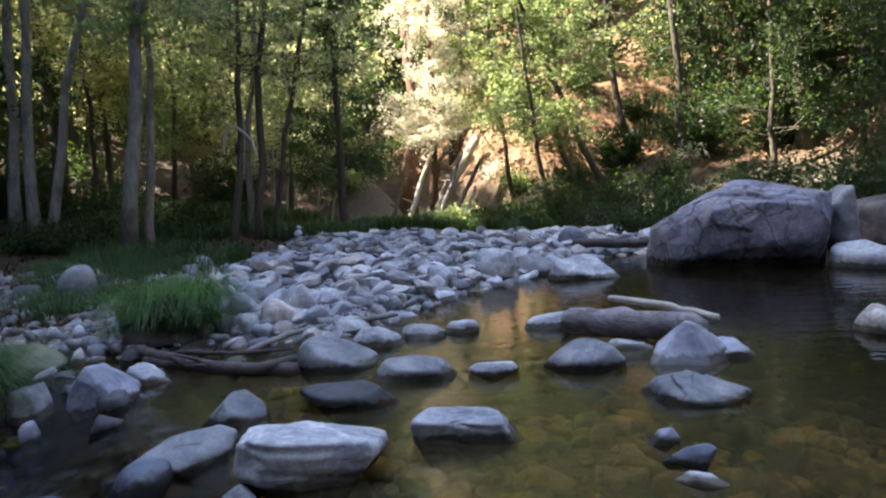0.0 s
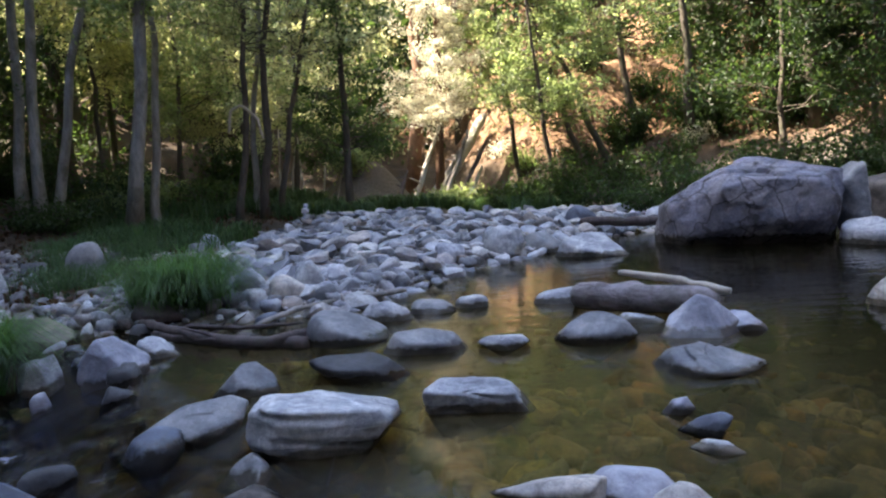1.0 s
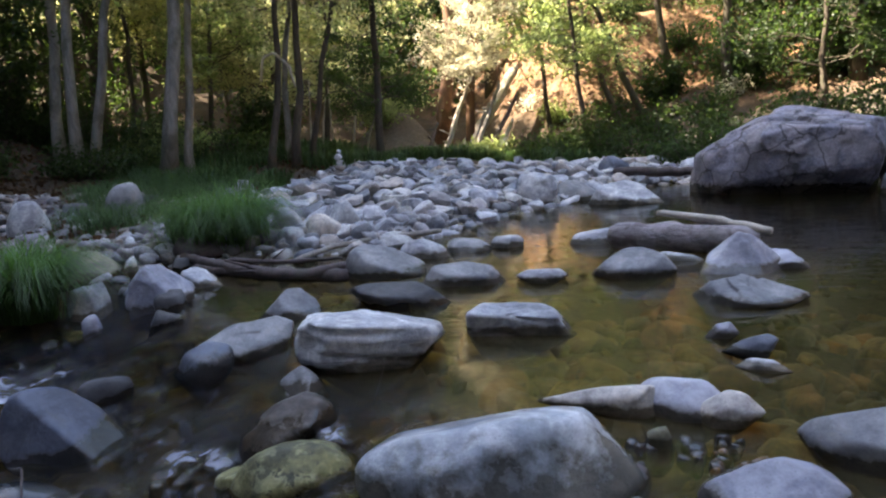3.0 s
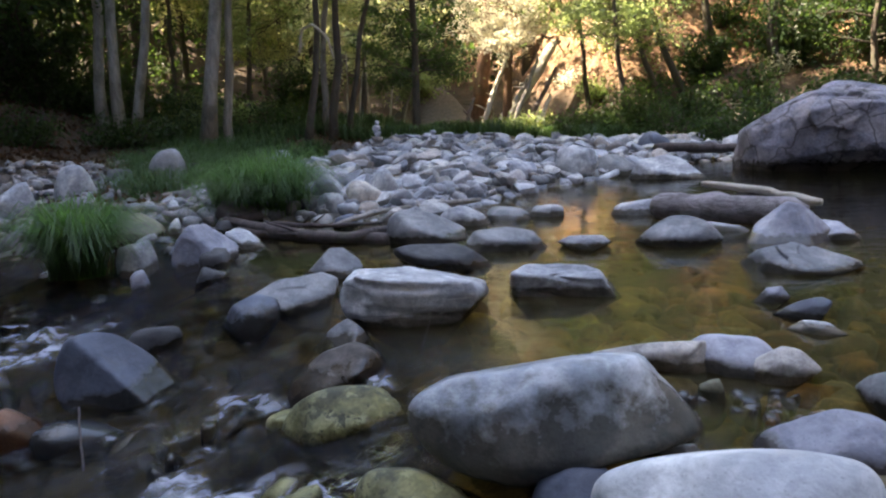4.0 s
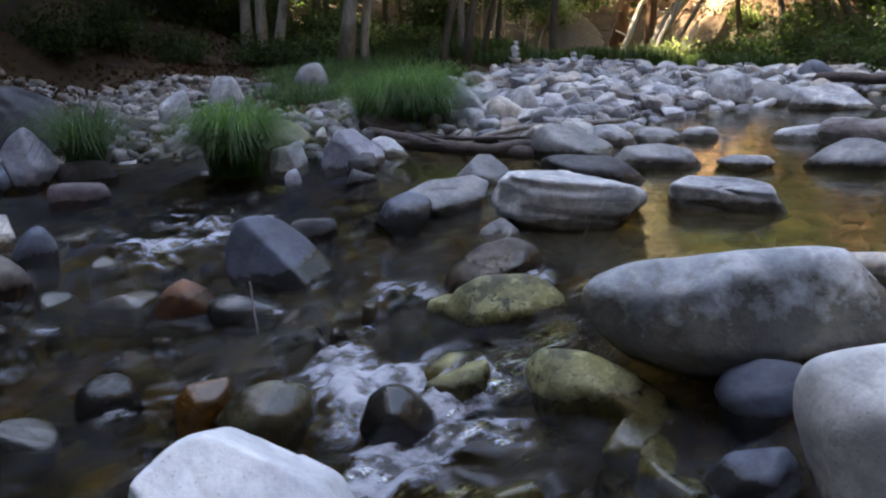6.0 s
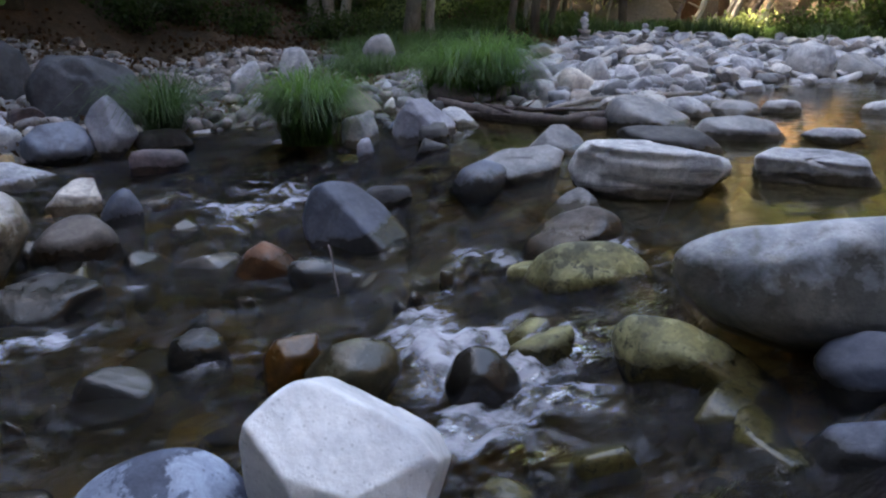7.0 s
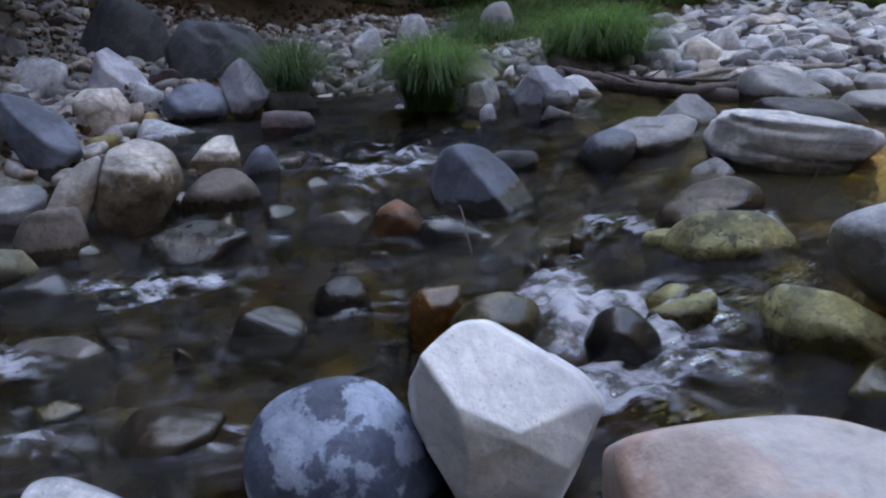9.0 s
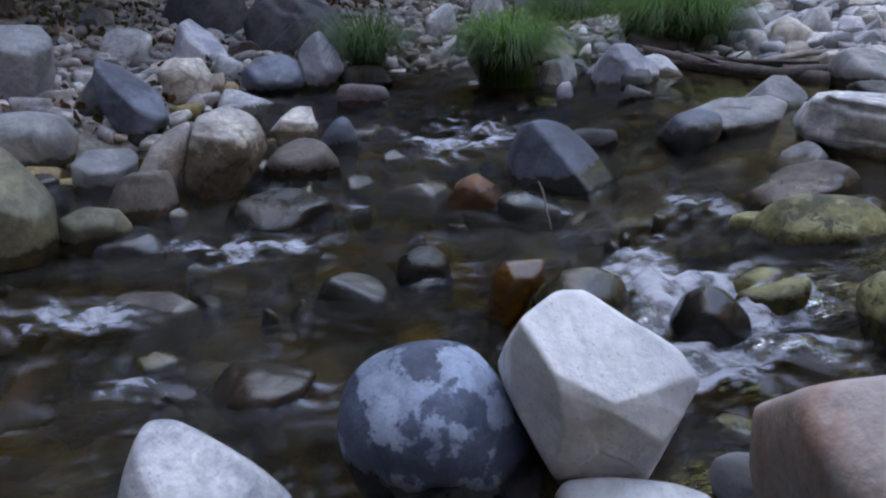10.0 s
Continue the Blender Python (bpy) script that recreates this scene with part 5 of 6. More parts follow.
hewn("boulder", "pale pinkish-grey smooth boulder by the stream", -0.945, 0.053, -0.156, 55, 0.130, pale, 84,
     [(-0.90, 0.18, 0.39, 0.096), (-0.71, 0.34, 0.62, 0.104), (0.15, 0.52, 0.84, 0.090), (0.62, 0.42, 0.66, 0.065), (0.72, 0.37, 0.59, 0.064), (0.84, 0.26, 0.48, 0.080), (0.65, -0.56, -0.52, 0.158), (-0.29, -0.64, -0.71, 0.130), (-0.99, 0.00, 0.16, 0.105)],
     cuts=[(0.35, -0.45, 0.82, 0.082)], k=20, soak=0.4)
rock("boulder", "grey boulder wedged beneath the pale stained one", -0.210, 0.431, -0.188, 0.215, 0.129, 0.138, 0, grey, 85, ang=0.43, tilt=0, sub=4)
hewn("stone", "pale smooth stone wedged under the quartz boulder", -0.412, 0.353, -0.180, 15, 0.090, white, 86,
     [(-0.86, 0.26, 0.44, 0.081), (-0.28, 0.58, 0.76, 0.039), (-0.07, 0.61, 0.79, 0.035), (0.19, 0.59, 0.79, 0.052), (0.98, -0.19, -0.08, 0.108), (0.19, -0.66, -0.73, 0.116), (-0.96, -0.25, -0.15, 0.105)], k=20)
hewn("stone", "orange-brown stone under running water", -0.829, 0.853, -0.120, 35, 0.060, rust, 87,
     [(-0.74, 0.27, 0.62, 0.050), (-0.00, 0.41, 0.91, 0.046), (0.99, 0.02, 0.14, 0.064), (0.82, -0.28, -0.50, 0.051), (-0.09, -0.47, -0.88, 0.192), (-1.00, -0.02, 0.04, 0.057)], k=22, rough=2, soak=6)
hewn("stone", "olive-dark round stone awash in the riffle", -0.676, 0.842, -0.123, 30, 0.090, olive, 88,
     [(-0.67, 0.30, 0.68, 0.077), (-0.19, 0.42, 0.89, 0.065), (0.27, 0.40, 0.87, 0.070), (0.89, 0.15, 0.43, 0.094), (0.82, -0.32, -0.48, 0.087), (0.26, -0.49, -0.83, 0.173), (-0.52, -0.44, -0.74, 0.153), (-0.86, -0.29, -0.42, 0.091)], k=16, rough=1.2, soak=6)
hewn("stone", "dark wet stone in the white water", -0.426, 0.895, -0.123, 15, 0.075, dark, 89,
     [(-0.93, 0.13, 0.34, 0.062), (-0.47, 0.37, 0.80, 0.060), (0.18, 0.41, 0.89, 0.058), (0.70, 0.29, 0.65, 0.057), (0.99, 0.00, 0.12, 0.077), (0.11, -0.50, -0.86, 0.158), (-0.92, -0.22, -0.32, 0.077)], k=16, rough=1.4, soak=6)
rock("stone", "algae-covered stone awash in the riffle", -0.406, 1.393, -0.113, 0.173, 0.138, 0.076, 6, moss, 90, ang=0.51, tilt=0, sub=4)
rock("stone", "pale rounded stone beside the sedge on the bank", -3.395, 5.472, 0.123, 0.339, 0.271, 0.261, 31, pale, 91, ang=0.25, tilt=0, sub=4)
rock("stone", "pale angular stone on the bank", -3.581, 4.971, 0.032, 0.279, 0.195, 0.256, 34, pale, 92, ang=0.72, tilt=0, sub=3)
rock("boulder", "grey boulder among grass on the bank", -2.724, 5.790, 0.182, 0.321, 0.257, 0.293, 24, grey, 93, ang=0.43, tilt=0, sub=3)
hewn("boulder", "dark blue-grey leaning slab on the bank", -3.204, 1.594, 0.002, 56, 0.140, blue, 94,
     [(-0.96, -0.00, 0.29, 0.150), (-0.07, 0.09, 0.99, 0.186), (0.71, 0.07, 0.70, 0.117), (0.99, -0.02, 0.16, 0.158), (0.76, -0.14, -0.63, 0.217), (0.01, -0.19, -0.98, 0.336), (-0.94, -0.08, -0.33, 0.111), (-0.98, -0.06, -0.18, 0.110)],
     cuts=[(0.50, -0.50, 0.70, 0.056), (-0.50, -0.86, 0.10, 0.088)], k=36, rough=1.2, chips=6)
rock("stone", "brown-grey stone flank beside the cream boulder", -2.186, 0.897, -0.200, 0.225, 0.180, 0.147, 56, umber, 95, ang=0.25, tilt=6, sub=4, lump=1.5, dome=0.2)
rock("stone", "small flat cream stone at the waterline", -2.091, 0.931, -0.200, 0.107, 0.075, 0.029, 54, pale, 96, ang=0.2, tilt=0, sub=3)
rock("stone", "blue wet stone awash below the large boulder", -1.090, 1.544, -0.179, 0.272, 0.163, 0.048, 24, blue, 97, ang=0.43, tilt=10, sub=3, soak=3)
rock("stone", "dark wet hump awash in the riffle", -1.207, 0.737, -0.200, 0.186, 0.130, 0.049, 40, dark, 98, ang=0.43, tilt=0, sub=4, lump=1.5, soak=3)
rock("stone", "dark wet hump awash in the riffle", -1.126, 0.933, -0.200, 0.147, 0.103, 0.070, 34, dark, 99, ang=0.43, tilt=0, sub=4, lump=1.5, soak=3)
rock("stone", "brown wet stone awash in the riffle", -1.091, 0.335, -0.200, 0.193, 0.155, 0.040, 48, umber, 100, ang=0.25, tilt=0, sub=4, lump=1.3, soak=3)
rock("stone", "algae-covered stone awash in the riffle", -0.328, 1.051, -0.142, 0.147, 0.118, 0.077, 5, moss, 101, ang=0.51, tilt=0, sub=4, lump=1.8, soak=2)
rock("stone", "small pale stone beside the mottled boulder", -0.872, 0.334, -0.200, 0.072, 0.051, 0.060, 40, pale, 102, ang=0.43, tilt=12, sub=3)
hewn("stone", "pale rounded stone behind the dark wedge", -0.393, 1.971, -0.045, 11, 0.100, grey, 104,
     [(-0.73, 0.16, 0.66, 0.066), (-0.45, 0.22, 0.87, 0.063), (0.61, 0.20, 0.77, 0.062), (0.86, 0.11, 0.49, 0.069), (0.37, -0.29, -0.88, 0.082), (-0.48, -0.27, -0.83, 0.078)],
     cuts=[(-0.45, -0.50, 0.74, 0.051)], k=18, rough=1.2)
rock("stone", "small brown stone on the wet gravel", 0.461, 1.338, -0.012, 0.103, 0.072, 0.038, -13, umber, 106, ang=0.43, tilt=0, sub=3)
rock("stone", "dark rust-brown wet stone under the cream boulder", -2.074, 1.521, -0.200, 0.316, 0.221, 0.135, 46, umber, 108, ang=0.43, tilt=0, sub=4, soak=2)

rock("stone", "low grey shelf of stone beside the pyramid-shaped one", 1.82, 3.33, 0, 0.30, 0.22, 0.075, -22, lav, 306, ang=0.9, tilt=8, sub=4)

# algae-covered stones under the running water below the long boulder
for k, (x, y, w, d) in enumerate(((-0.16, 0.75, 0.15, 0.10), (0.07, 0.92, 0.24, 0.14), (0.09, 0.80, 0.20, 0.12),
                                  (0.02, 0.60, 0.18, 0.12), (-0.30, 0.62, 0.16, 0.11), (-0.22, 1.18, 0.14, 0.10))):
    rock("stone", "yellow-green algae-covered stone under running water", x, y,
         float(water_z(np.array([x]), np.array([y]))[0]), w, d, 0.012, 20 + 40 * k, moss, 310 + k,
         ang=0.5, sub=4, sink=0.12, lump=1.5)

# small stones packed along the shore
shore_rng = np.random.default_rng(78)
for k in range(34):
    x = shore_rng.uniform(-2.6, -0.2)
    y = shore_rng.uniform(3.0, 4.3) - 0.25 * (x + 1.4)
    w = shore_rng.uniform(0.07, 0.17)
    z = max(float(water_z(np.array([x]), np.array([y]))[0]), float(ground_z(x, y)))
    if x > -1.2 and y < 3.6:
        continue
    rock("stone", "small worn stone packed along the shore", x, y, z, w, w * 0.8, w * shore_rng.uniform(0.2, 0.5), shore_rng.uniform(0, 360), (grey, dark, umber, dark, lav, blue)[k % 6], 600 + k, ang=shore_rng.uniform(0.2, 0.7), sub=3)

# ---- half-sunk stones of the riffle ----
riffle_rng = np.random.default_rng(77)
for k in range(150):
    x, y = riffle_rng.uniform(-2.9, 0.4), riffle_rng.uniform(0.0, 3.6)
    f = float(fall(np.array([x]), np.array([y]))[0])
    if f < 0.12 or shore_distance(np.array([x]), np.array([y]))[0] > -0.05 or foam_at(x, y) > 0.2:
        continue
    w = riffle_rng.uniform(0.10, 0.26)
    if any(math.hypot(o.location.x - x, o.location.y - y) < 0.5 * (o.dimensions.x + w) * 0.8 for o in bpy.data.objects if o.name.split(".")[0] in ("boulder", "stone")):
        continue
    rock("stone", "dark submerged stone in the riffle", x, y, float(water_z(np.array([x]), np.array([y]))[0]), w, w * 0.75, riffle_rng.uniform(-0.055, 0.01), riffle_rng.uniform(0, 360),
         (dark, olive, umber, moss, bed_stone, olive, rust, moss)[k % 8], 500 + k, ang=riffle_rng.uniform(0.3, 0.8), sub=3, sink=0.16, soak=3)

for k in range(70):
    x, y = riffle_rng.uniform(-3.3, -1.5), riffle_rng.uniform(0.0, 2.6)
    w = riffle_rng.uniform(0.12, 0.28)
    if foam_at(x, y) > 0.15 or any(math.hypot(o.location.x - x, o.location.y - y) < 0.5 * (o.dimensions.x + w) * 0.62 for o in bpy.data.objects if o.name.split(".")[0] in ("boulder", "stone")):
        continue
    rock("stone", "worn stone half sunk at the stream's edge", x, y, max(float(water_z(np.array([x]), np.array([y]))[0]), float(ground_z(x, y)) + 0.02), w, w * 0.75,
         w * riffle_rng.uniform(0.03, 0.32), riffle_rng.uniform(0, 360), (olive, umber, dark, dark, umber, lav, blue)[k % 7], 700 + k, ang=riffle_rng.uniform(0.4, 0.8), sub=3, sink=0.16, soak=2.5)

for k in range(260):
    x, y = riffle_rng.uniform(-2.8, 0.3), riffle_rng.uniform(0.2, 3.4)
    if foam_at(x, y) > 0.3 or float(fall(np.array([x]), np.array([y]))[0]) < 0.2 or shore_distance(np.array([x]), np.array([y]))[0] > -0.02:
        continue
    w = riffle_rng.uniform(0.05, 0.13)
    if any(math.hypot(o.location.x - x, o.location.y - y) < 0.5 * (o.dimensions.x + w) * 0.75 for o in bpy.data.objects if o.name.split(".")[0] in ("boulder", "stone")):
        continue
    rock("stone", "small wet stone awash in the riffle", x, y, float(water_z(np.array([x]), np.array([y]))[0]), w, w * riffle_rng.uniform(0.5, 0.8), riffle_rng.uniform(-0.03, 0.012), riffle_rng.uniform(0, 360),
         (olive, dark, umber, bed_stone, blue, moss, purple)[k % 7], 900 + k, ang=riffle_rng.uniform(0.4, 0.9), sub=3, sink=0.12, soak=4)

# ---- cobbles of the gravel bar ----
COBBLES = [rock_shape(3, 400 + i, 0.65 + 0.45 * (i % 5) / 4)[0] for i in range(12)]
BALL3 = BALLS[3][1]
cobble_meshes = [mesh_from("cobble", v, BALL3, cobble, False) for v in COBBLES]
small_shapes = [rock_shape(2, 430 + i, 0.55 + 0.4 * (i % 4) / 3)[0] for i in range(10)]
BALL2 = BALLS[2][1]
rng = np.random.default_rng(11)


def scatter(count, xs, ys, lo, hi, keep, gap, seed, taken=()):
    """Places for stones, large ones first, not too close together: x, y, size."""
    r = np.random.default_rng(seed)
    got = np.zeros((len(taken) + count, 3))
    got[:len(taken)] = taken
    m = len(taken)
    made = []
    for s in np.sort(lo + (hi - lo) * r.random(count) ** 2.4)[::-1]:
        for _ in range(14):
            x, y = r.uniform(*xs), r.uniform(*ys)
            if np.all((got[:m, 0] - x) ** 2 + (got[:m, 1] - y) ** 2 > (gap * (s + got[:m, 2]) * 0.5) ** 2) and keep(x, y):
                got[m] = (x, y, s)
                m += 1
                made.append((x, y, s))
                break
    return made


def one_shore(x, y):
    return shore_distance(np.array([x]), np.array([y]))[0]


placed = [(o.location.x, o.location.y, max(o.dimensions.x, o.dimensions.y) * 0.9) for o in bpy.data.objects if o.type == "MESH" and o.name.split(".")[0] in ("boulder", "stone")]


def on_bar(x, y):
    s = one_shore(x, y)
    return -0.12 < s < 4.6 and x > -1.9 + 0.12 * (y - 5) and y < 10.6 - 0.25 * abs(x - 0.5) and y > 4.3


bar_stones = scatter(1400, (-2.2, 3.4), (4.3, 10.4), 0.08, 0.29, on_bar, 0.60, 3, placed)
for k, (x, y, s) in enumerate(bar_stones):
    if k >= 290:
        break
    ob = new("cobble", cobble_meshes[k % 12])
    flat = rng.uniform(0.28, 0.62)
    ob.scale = (s / 2, s / 2 * rng.uniform(0.6, 0.95), s / 2 * flat)
    ob.rotation_euler = (rng.normal() * 0.3, rng.normal() * 0.3, rng.uniform(0, 6.28))
    ob.location = (x, y, float(ground_z(x, y)) + s * flat * rng.uniform(0.2, 0.5) + 0.05 * rng.random() * (y > 5.6))
    tagged(ob, ("large pale cobble on the gravel bar", "rounded grey-white cobble on the gravel bar", "small worn cobble on the gravel bar")[0 if s > 0.3 else 1 if s > 0.19 else 2], "cobble", "cobbles of the gravel bar")


def pebble_field(name, label, pts, mat, seed, flat=(0.4, 0.75), lift=0.25):
    """Many stones too small to pick apart, joined in one mesh."""
    r = np.random.default_rng(seed)
    pts = np.asarray(pts)
    gz = ground_z(pts[:, 0], pts[:, 1])
    vs, fs = [], []
    n0 = len(small_shapes[0])
    for k, (x, y, s) in enumerate(pts):
        a, f = r.uniform(0, 6.28), r.uniform(*flat)
        v = small_shapes[k % 10] * [s / 2, s / 2 * r.uniform(0.6, 0.95), s / 2 * f]
        t = r.normal(size=2) * 0.2
        v = np.stack([v[:, 0], v[:, 1], v[:, 2] + v[:, 0] * t[0] + v[:, 1] * t[1]], -1)
        v = np.stack([v[:, 0] * math.cos(a) - v[:, 1] * math.sin(a) + x, v[:, 0] * math.sin(a) + v[:, 1] * math.cos(a) + y, v[:, 2] + gz[k] + s * f * lift], -1)
        vs.append(v)
        fs.append(BALL2 + k * n0)
    me = mesh_from(name, np.concatenate(vs), np.concatenate(fs), mat)
    return tagged(new(name, me), label, "gravel", kind="stuff")


def random_pts(n, xs, ys, lo, hi, keep, seed):
    r = np.random.default_rng(seed)
    x, y, s = r.uniform(*xs, n), r.uniform(*ys, n), lo + (hi - lo) * r.random(n) ** 2.5
    k = keep(x, y, shore_distance(x, y))
    return np.stack([x[k], y[k], s[k]], -1)


bar_small = random_pts(5200, (-2.4, 3.6), (4.2, 10.6), 0.05, 0.15, lambda x, y, s: (s > -0.25) & (s < 4.6) & (x > -2.7 + 0.2 * (y - 5)), 21)
bar_small = np.concatenate([bar_small, np.array([b for b in bar_stones[290:]]).reshape(-1, 3)])
pebble_field("bar_gravel", "small grey gravel filling the bar between cobbles", bar_small, cobble_joined, 22)
bank = random_pts(9000, (-9, -1.6), (-1.5, 9.5), 0.04, 0.20, lambda x, y, s: (s > -0.1) & (s < 4.2) & ~((x > -2.0) & (y > 4.3)) & ~((x > -4.5) & (y > 7.6)), 23)
pebble_field("bank_gravel", "mixed stones and gravel on the shaded bank", bank, bank_joined, 24)
bed = random_pts(3800, (-4.2, 6.5), (-1.2, 8.4), 0.04, 0.17, lambda x, y, s: (s < 0.05), 25)
bed = np.concatenate([bed, random_pts(2300, (-3, 2.2), (-0.4, 3.0), 0.04, 0.24, lambda x, y, s: s < 0.05, 26)])
pebble_field("stream_bed_gravel", "brown algae-covered stones on the stream bed", bed, bed_joined, 27, lift=0.1)

spit = random_pts(900, (0.4, 1.5), (0.5, 1.5), 0.014, 0.05, lambda x, y, s: ((x - 0.95) / 0.5) ** 2 + ((y - 0.95) / 0.45) ** 2 < 1, 28)
gravel_rng = np.random.default_rng(91)
for k in range(30):
    w = gravel_rng.uniform(0.025, 0.06)
    rock("stone", "small dark purple-brown stone of the wet gravel", gravel_rng.uniform(0.52, 0.82), gravel_rng.uniform(1.14, 1.36), 0.0, w, w * 0.8, w * gravel_rng.uniform(0.05, 0.35), gravel_rng.uniform(0, 360),
         (purple, dark, umber, dark, purple, rust)[k % 6], 320 + k, ang=0.7, sub=2, soak=1.0)
pebble_field("wet_gravel", "dark reddish wet gravel between the shore boulders", spit, bank_joined, 29)

# single stones and fallen leaves on the shaded bank
bank_mats = (pale, tan, grey, dark, lav, umber, purple, pale)
bank_meshes = [mesh_from("bank_stone", rock_shape(3, 460 + i, 0.65 + 0.45 * (i % 4) / 3)[0], BALL3, bank_mats[i % 8], False) for i in range(16)]


def on_bank(x, y):
    s = one_shore(x, y)
    return -0.05 < s < 3.4 and not (x > -2.2 and y > 4.2)


for k, (x, y, s) in enumerate(scatter(150, (-8.5, -1.8), (0.2, 8.6), 0.10, 0.34, on_bank, 0.8, 9, placed)):
    ob = new("bank_stone", bank_meshes[k % 16])
    flat = rng.uniform(0.4, 0.85)
    ob.scale = (s / 2, s / 2 * rng.uniform(0.6, 0.95), s / 2 * flat)
    ob.rotation_euler = (rng.normal() * 0.3, rng.normal() * 0.3, rng.uniform(0, 6.28))
    ob.location = (x, y, float(ground_z(x, y)) + s * flat * rng.uniform(0.15, 0.4))
    tagged(ob, "worn stone lying among gravel and leaves on the bank", "stone", "stones of the shaded bank")
lr = np.random.default_rng(47)
lx, ly = lr.uniform(-11, -1.6, 30000), lr.uniform(-1, 13, 30000)
lk = (shore_distance(lx, ly) > 0.1) & (np.sin(lx * 1.9 + 1) + np.sin(ly * 1.5 + lx) + lr.normal(size=30000) * 0.5 > -0.3) & ~((lx > -2.2) & (ly > 4.2) & (ly < 9))
lp = np.stack([lx[lk], ly[lk], ground_z(lx[lk], ly[lk]) + lr.uniform(0.01, 0.07, lk.sum())], -1)
tagged(new("leaf_litter", leaves_mesh("leaf_litter", lp, 0.06, lr, litter_leaf, 0.0, 0.7)), "brown fallen leaves strewn over the bank", "leaf litter", kind="stuff")

# ---- stone stacks on the bar ----
for cx, cy, n, big in ((-1.10, 7.3, 8, 0.24), (-0.52, 7.4, 6, 0.19), (-0.36, 7.2, 5, 0.22)):
    base = new("stone_stack")
    base.location = (cx, cy, float(ground_z(cx, cy)) + 0.06)
    z = 0.0
    for i in range(n):
        s = big * (1 - 0.11 * i) * rng.uniform(0.85, 1.1)
        t = 0.045 + 0.02 * rng.random()
        ob = part("flat_stone", cobble_meshes[(i * 5 + n) % 12], base)
        ob.scale = (s / 2, s * 0.42, t / 2 * 1.15)
        ob.location = (rng.normal() * 0.008, rng.normal() * 0.008, z + t / 2)
        ob.rotation_euler = (0, 0, rng.uniform(0, 6))
        z += t
    tagged(base, "stack of flat grey stones balanced on the gravel bar", "cairn", "stone stacks on the bar")


# ---- driftwood ----
def stick(name, label, points, r0, r1, mat, seed, sides=10, category="branch", stubs=0):
    r = np.random.default_rng(seed)
    pts = np.asarray(points, float)
    s = np.linspace(0, 1, 14)
    u = np.linspace(0, 1, len(pts))
    line = np.stack([np.interp(s, u, pts[:, i]) for i in range(3)], -1) + r.normal(size=(14, 3)) * (r0 * 0.12)
    radii = (r0 + (r1 - r0) * s) * (1 + 0.06 * r.normal(size=14))
    radii[0] *= 0.75
    radii[-1] *= 0.7
    lines = [(line, radii, sides)]
    for _ in range(stubs):
        k = r.integers(3, 12)
        e = line[k] + r.normal(size=3) * [0.1, 0.1, 0.04] + [0, 0, 0.05]
        lines.append((np.array([line[k], (line[k] + e) / 2 + 0.005, e]), [r0 * 0.4, r0 * 0.3, r0 * 0.15], 6))
    return tagged(new(name, tubes_mesh(name, lines, mat)), label, category)


stick("log", "pale weathered log lying in the pool", [(1.10, 4.13, 0.06), (1.38, 3.95, 0.075), (1.80, 3.66, 0.07)], 0.088, 0.082, log_wood, 1, 16, "log")
stick("branch", "bleached straight branch resting on the log", [(1.36, 4.08, 0.205), (1.60, 3.86, 0.185), (1.86, 3.62, 0.13)], 0.020, 0.026, pale_wood, 2)
stick("branch", "dark wet branch lying along the shore", [(-1.60, 4.10, 0.07), (-1.10, 3.72, 0.04), (-0.72, 3.48, 0.03), (-0.40, 3.62, 0.07)], 0.035, 0.028, wet_wood, 3, stubs=2)
stick("branch", "thick dark wet branch lying along the shore", [(-1.46, 3.95, 0.02), (-0.95, 3.66, 0.02), (-0.46, 3.50, 0.02)], 0.032, 0.045, wet_wood, 4, stubs=1)
stick("branch", "grey dead branch lying on wet gravel", [(-0.86, 3.95, 0.04), (-0.66, 4.28, 0.07), (-0.38, 4.58, 0.06), (0.02, 4.72, 0.07)], 0.018, 0.022, drift_wood, 5)
stick("branch", "thin dark twig lying on the wet shore", [(-1.3, 4.02, 0.05), (-0.9, 3.86, 0.05), (-0.55, 3.85, 0.06)], 0.016, 0.010, wet_wood, 6, stubs=2)
stick("log", "dark thin log across the far inlet", [(1.95, 8.1, 0.19), (2.5, 7.95, 0.17), (3.1, 7.75, 0.16)], 0.055, 0.05, wet_wood, 7, 10, "log")
stick("twig", "bent thin twig stuck beside the blue boulder", [(-1.10, 1.56, -0.10), (-1.04, 1.46, -0.10), (-0.93, 1.28, -0.15)], 0.0035, 0.003, wet_wood, 8, 6, "twig")
stick("twig", "upright dry twig beside the layered boulder", [(-0.13, 1.80, -0.05), (-0.10, 1.79, 0.04), (-0.09, 1.80, 0.07)], 0.004, 0.0015, wet_wood, 9, 6, "twig")
for k, (x0, x1, z1, m) in enumerate(((0.35, 0.95, 1.55, drift_wood), (0.55, 1.25, 1.35, wet_wood), (-0.15, 0.45, 1.75, pale_wood), (0.2, 0.75, 1.2, drift_wood), (-0.45, -0.2, 0.9, wet_wood), (0.75, 1.15, 0.9, pale_wood))):
    stick("branch", "dead branch leaning on the bank at the bend", [(x0, 12.1 + 0.06 * k, 0.15), ((x0 + x1) / 2, 12.3, z1 * 0.55), (x1, 12.7, z1)], 0.05, 0.03, m, 20 + k, 8, stubs=3)
stick("log", "sunlit fallen trunk leaning against the slope", [(0.1, 12.6, 0.2), (0.75, 13.2, 1.0), (1.35, 14.0, 1.9)], 0.12, 0.09, pale_wood, 10, 10, "log", stubs=6)


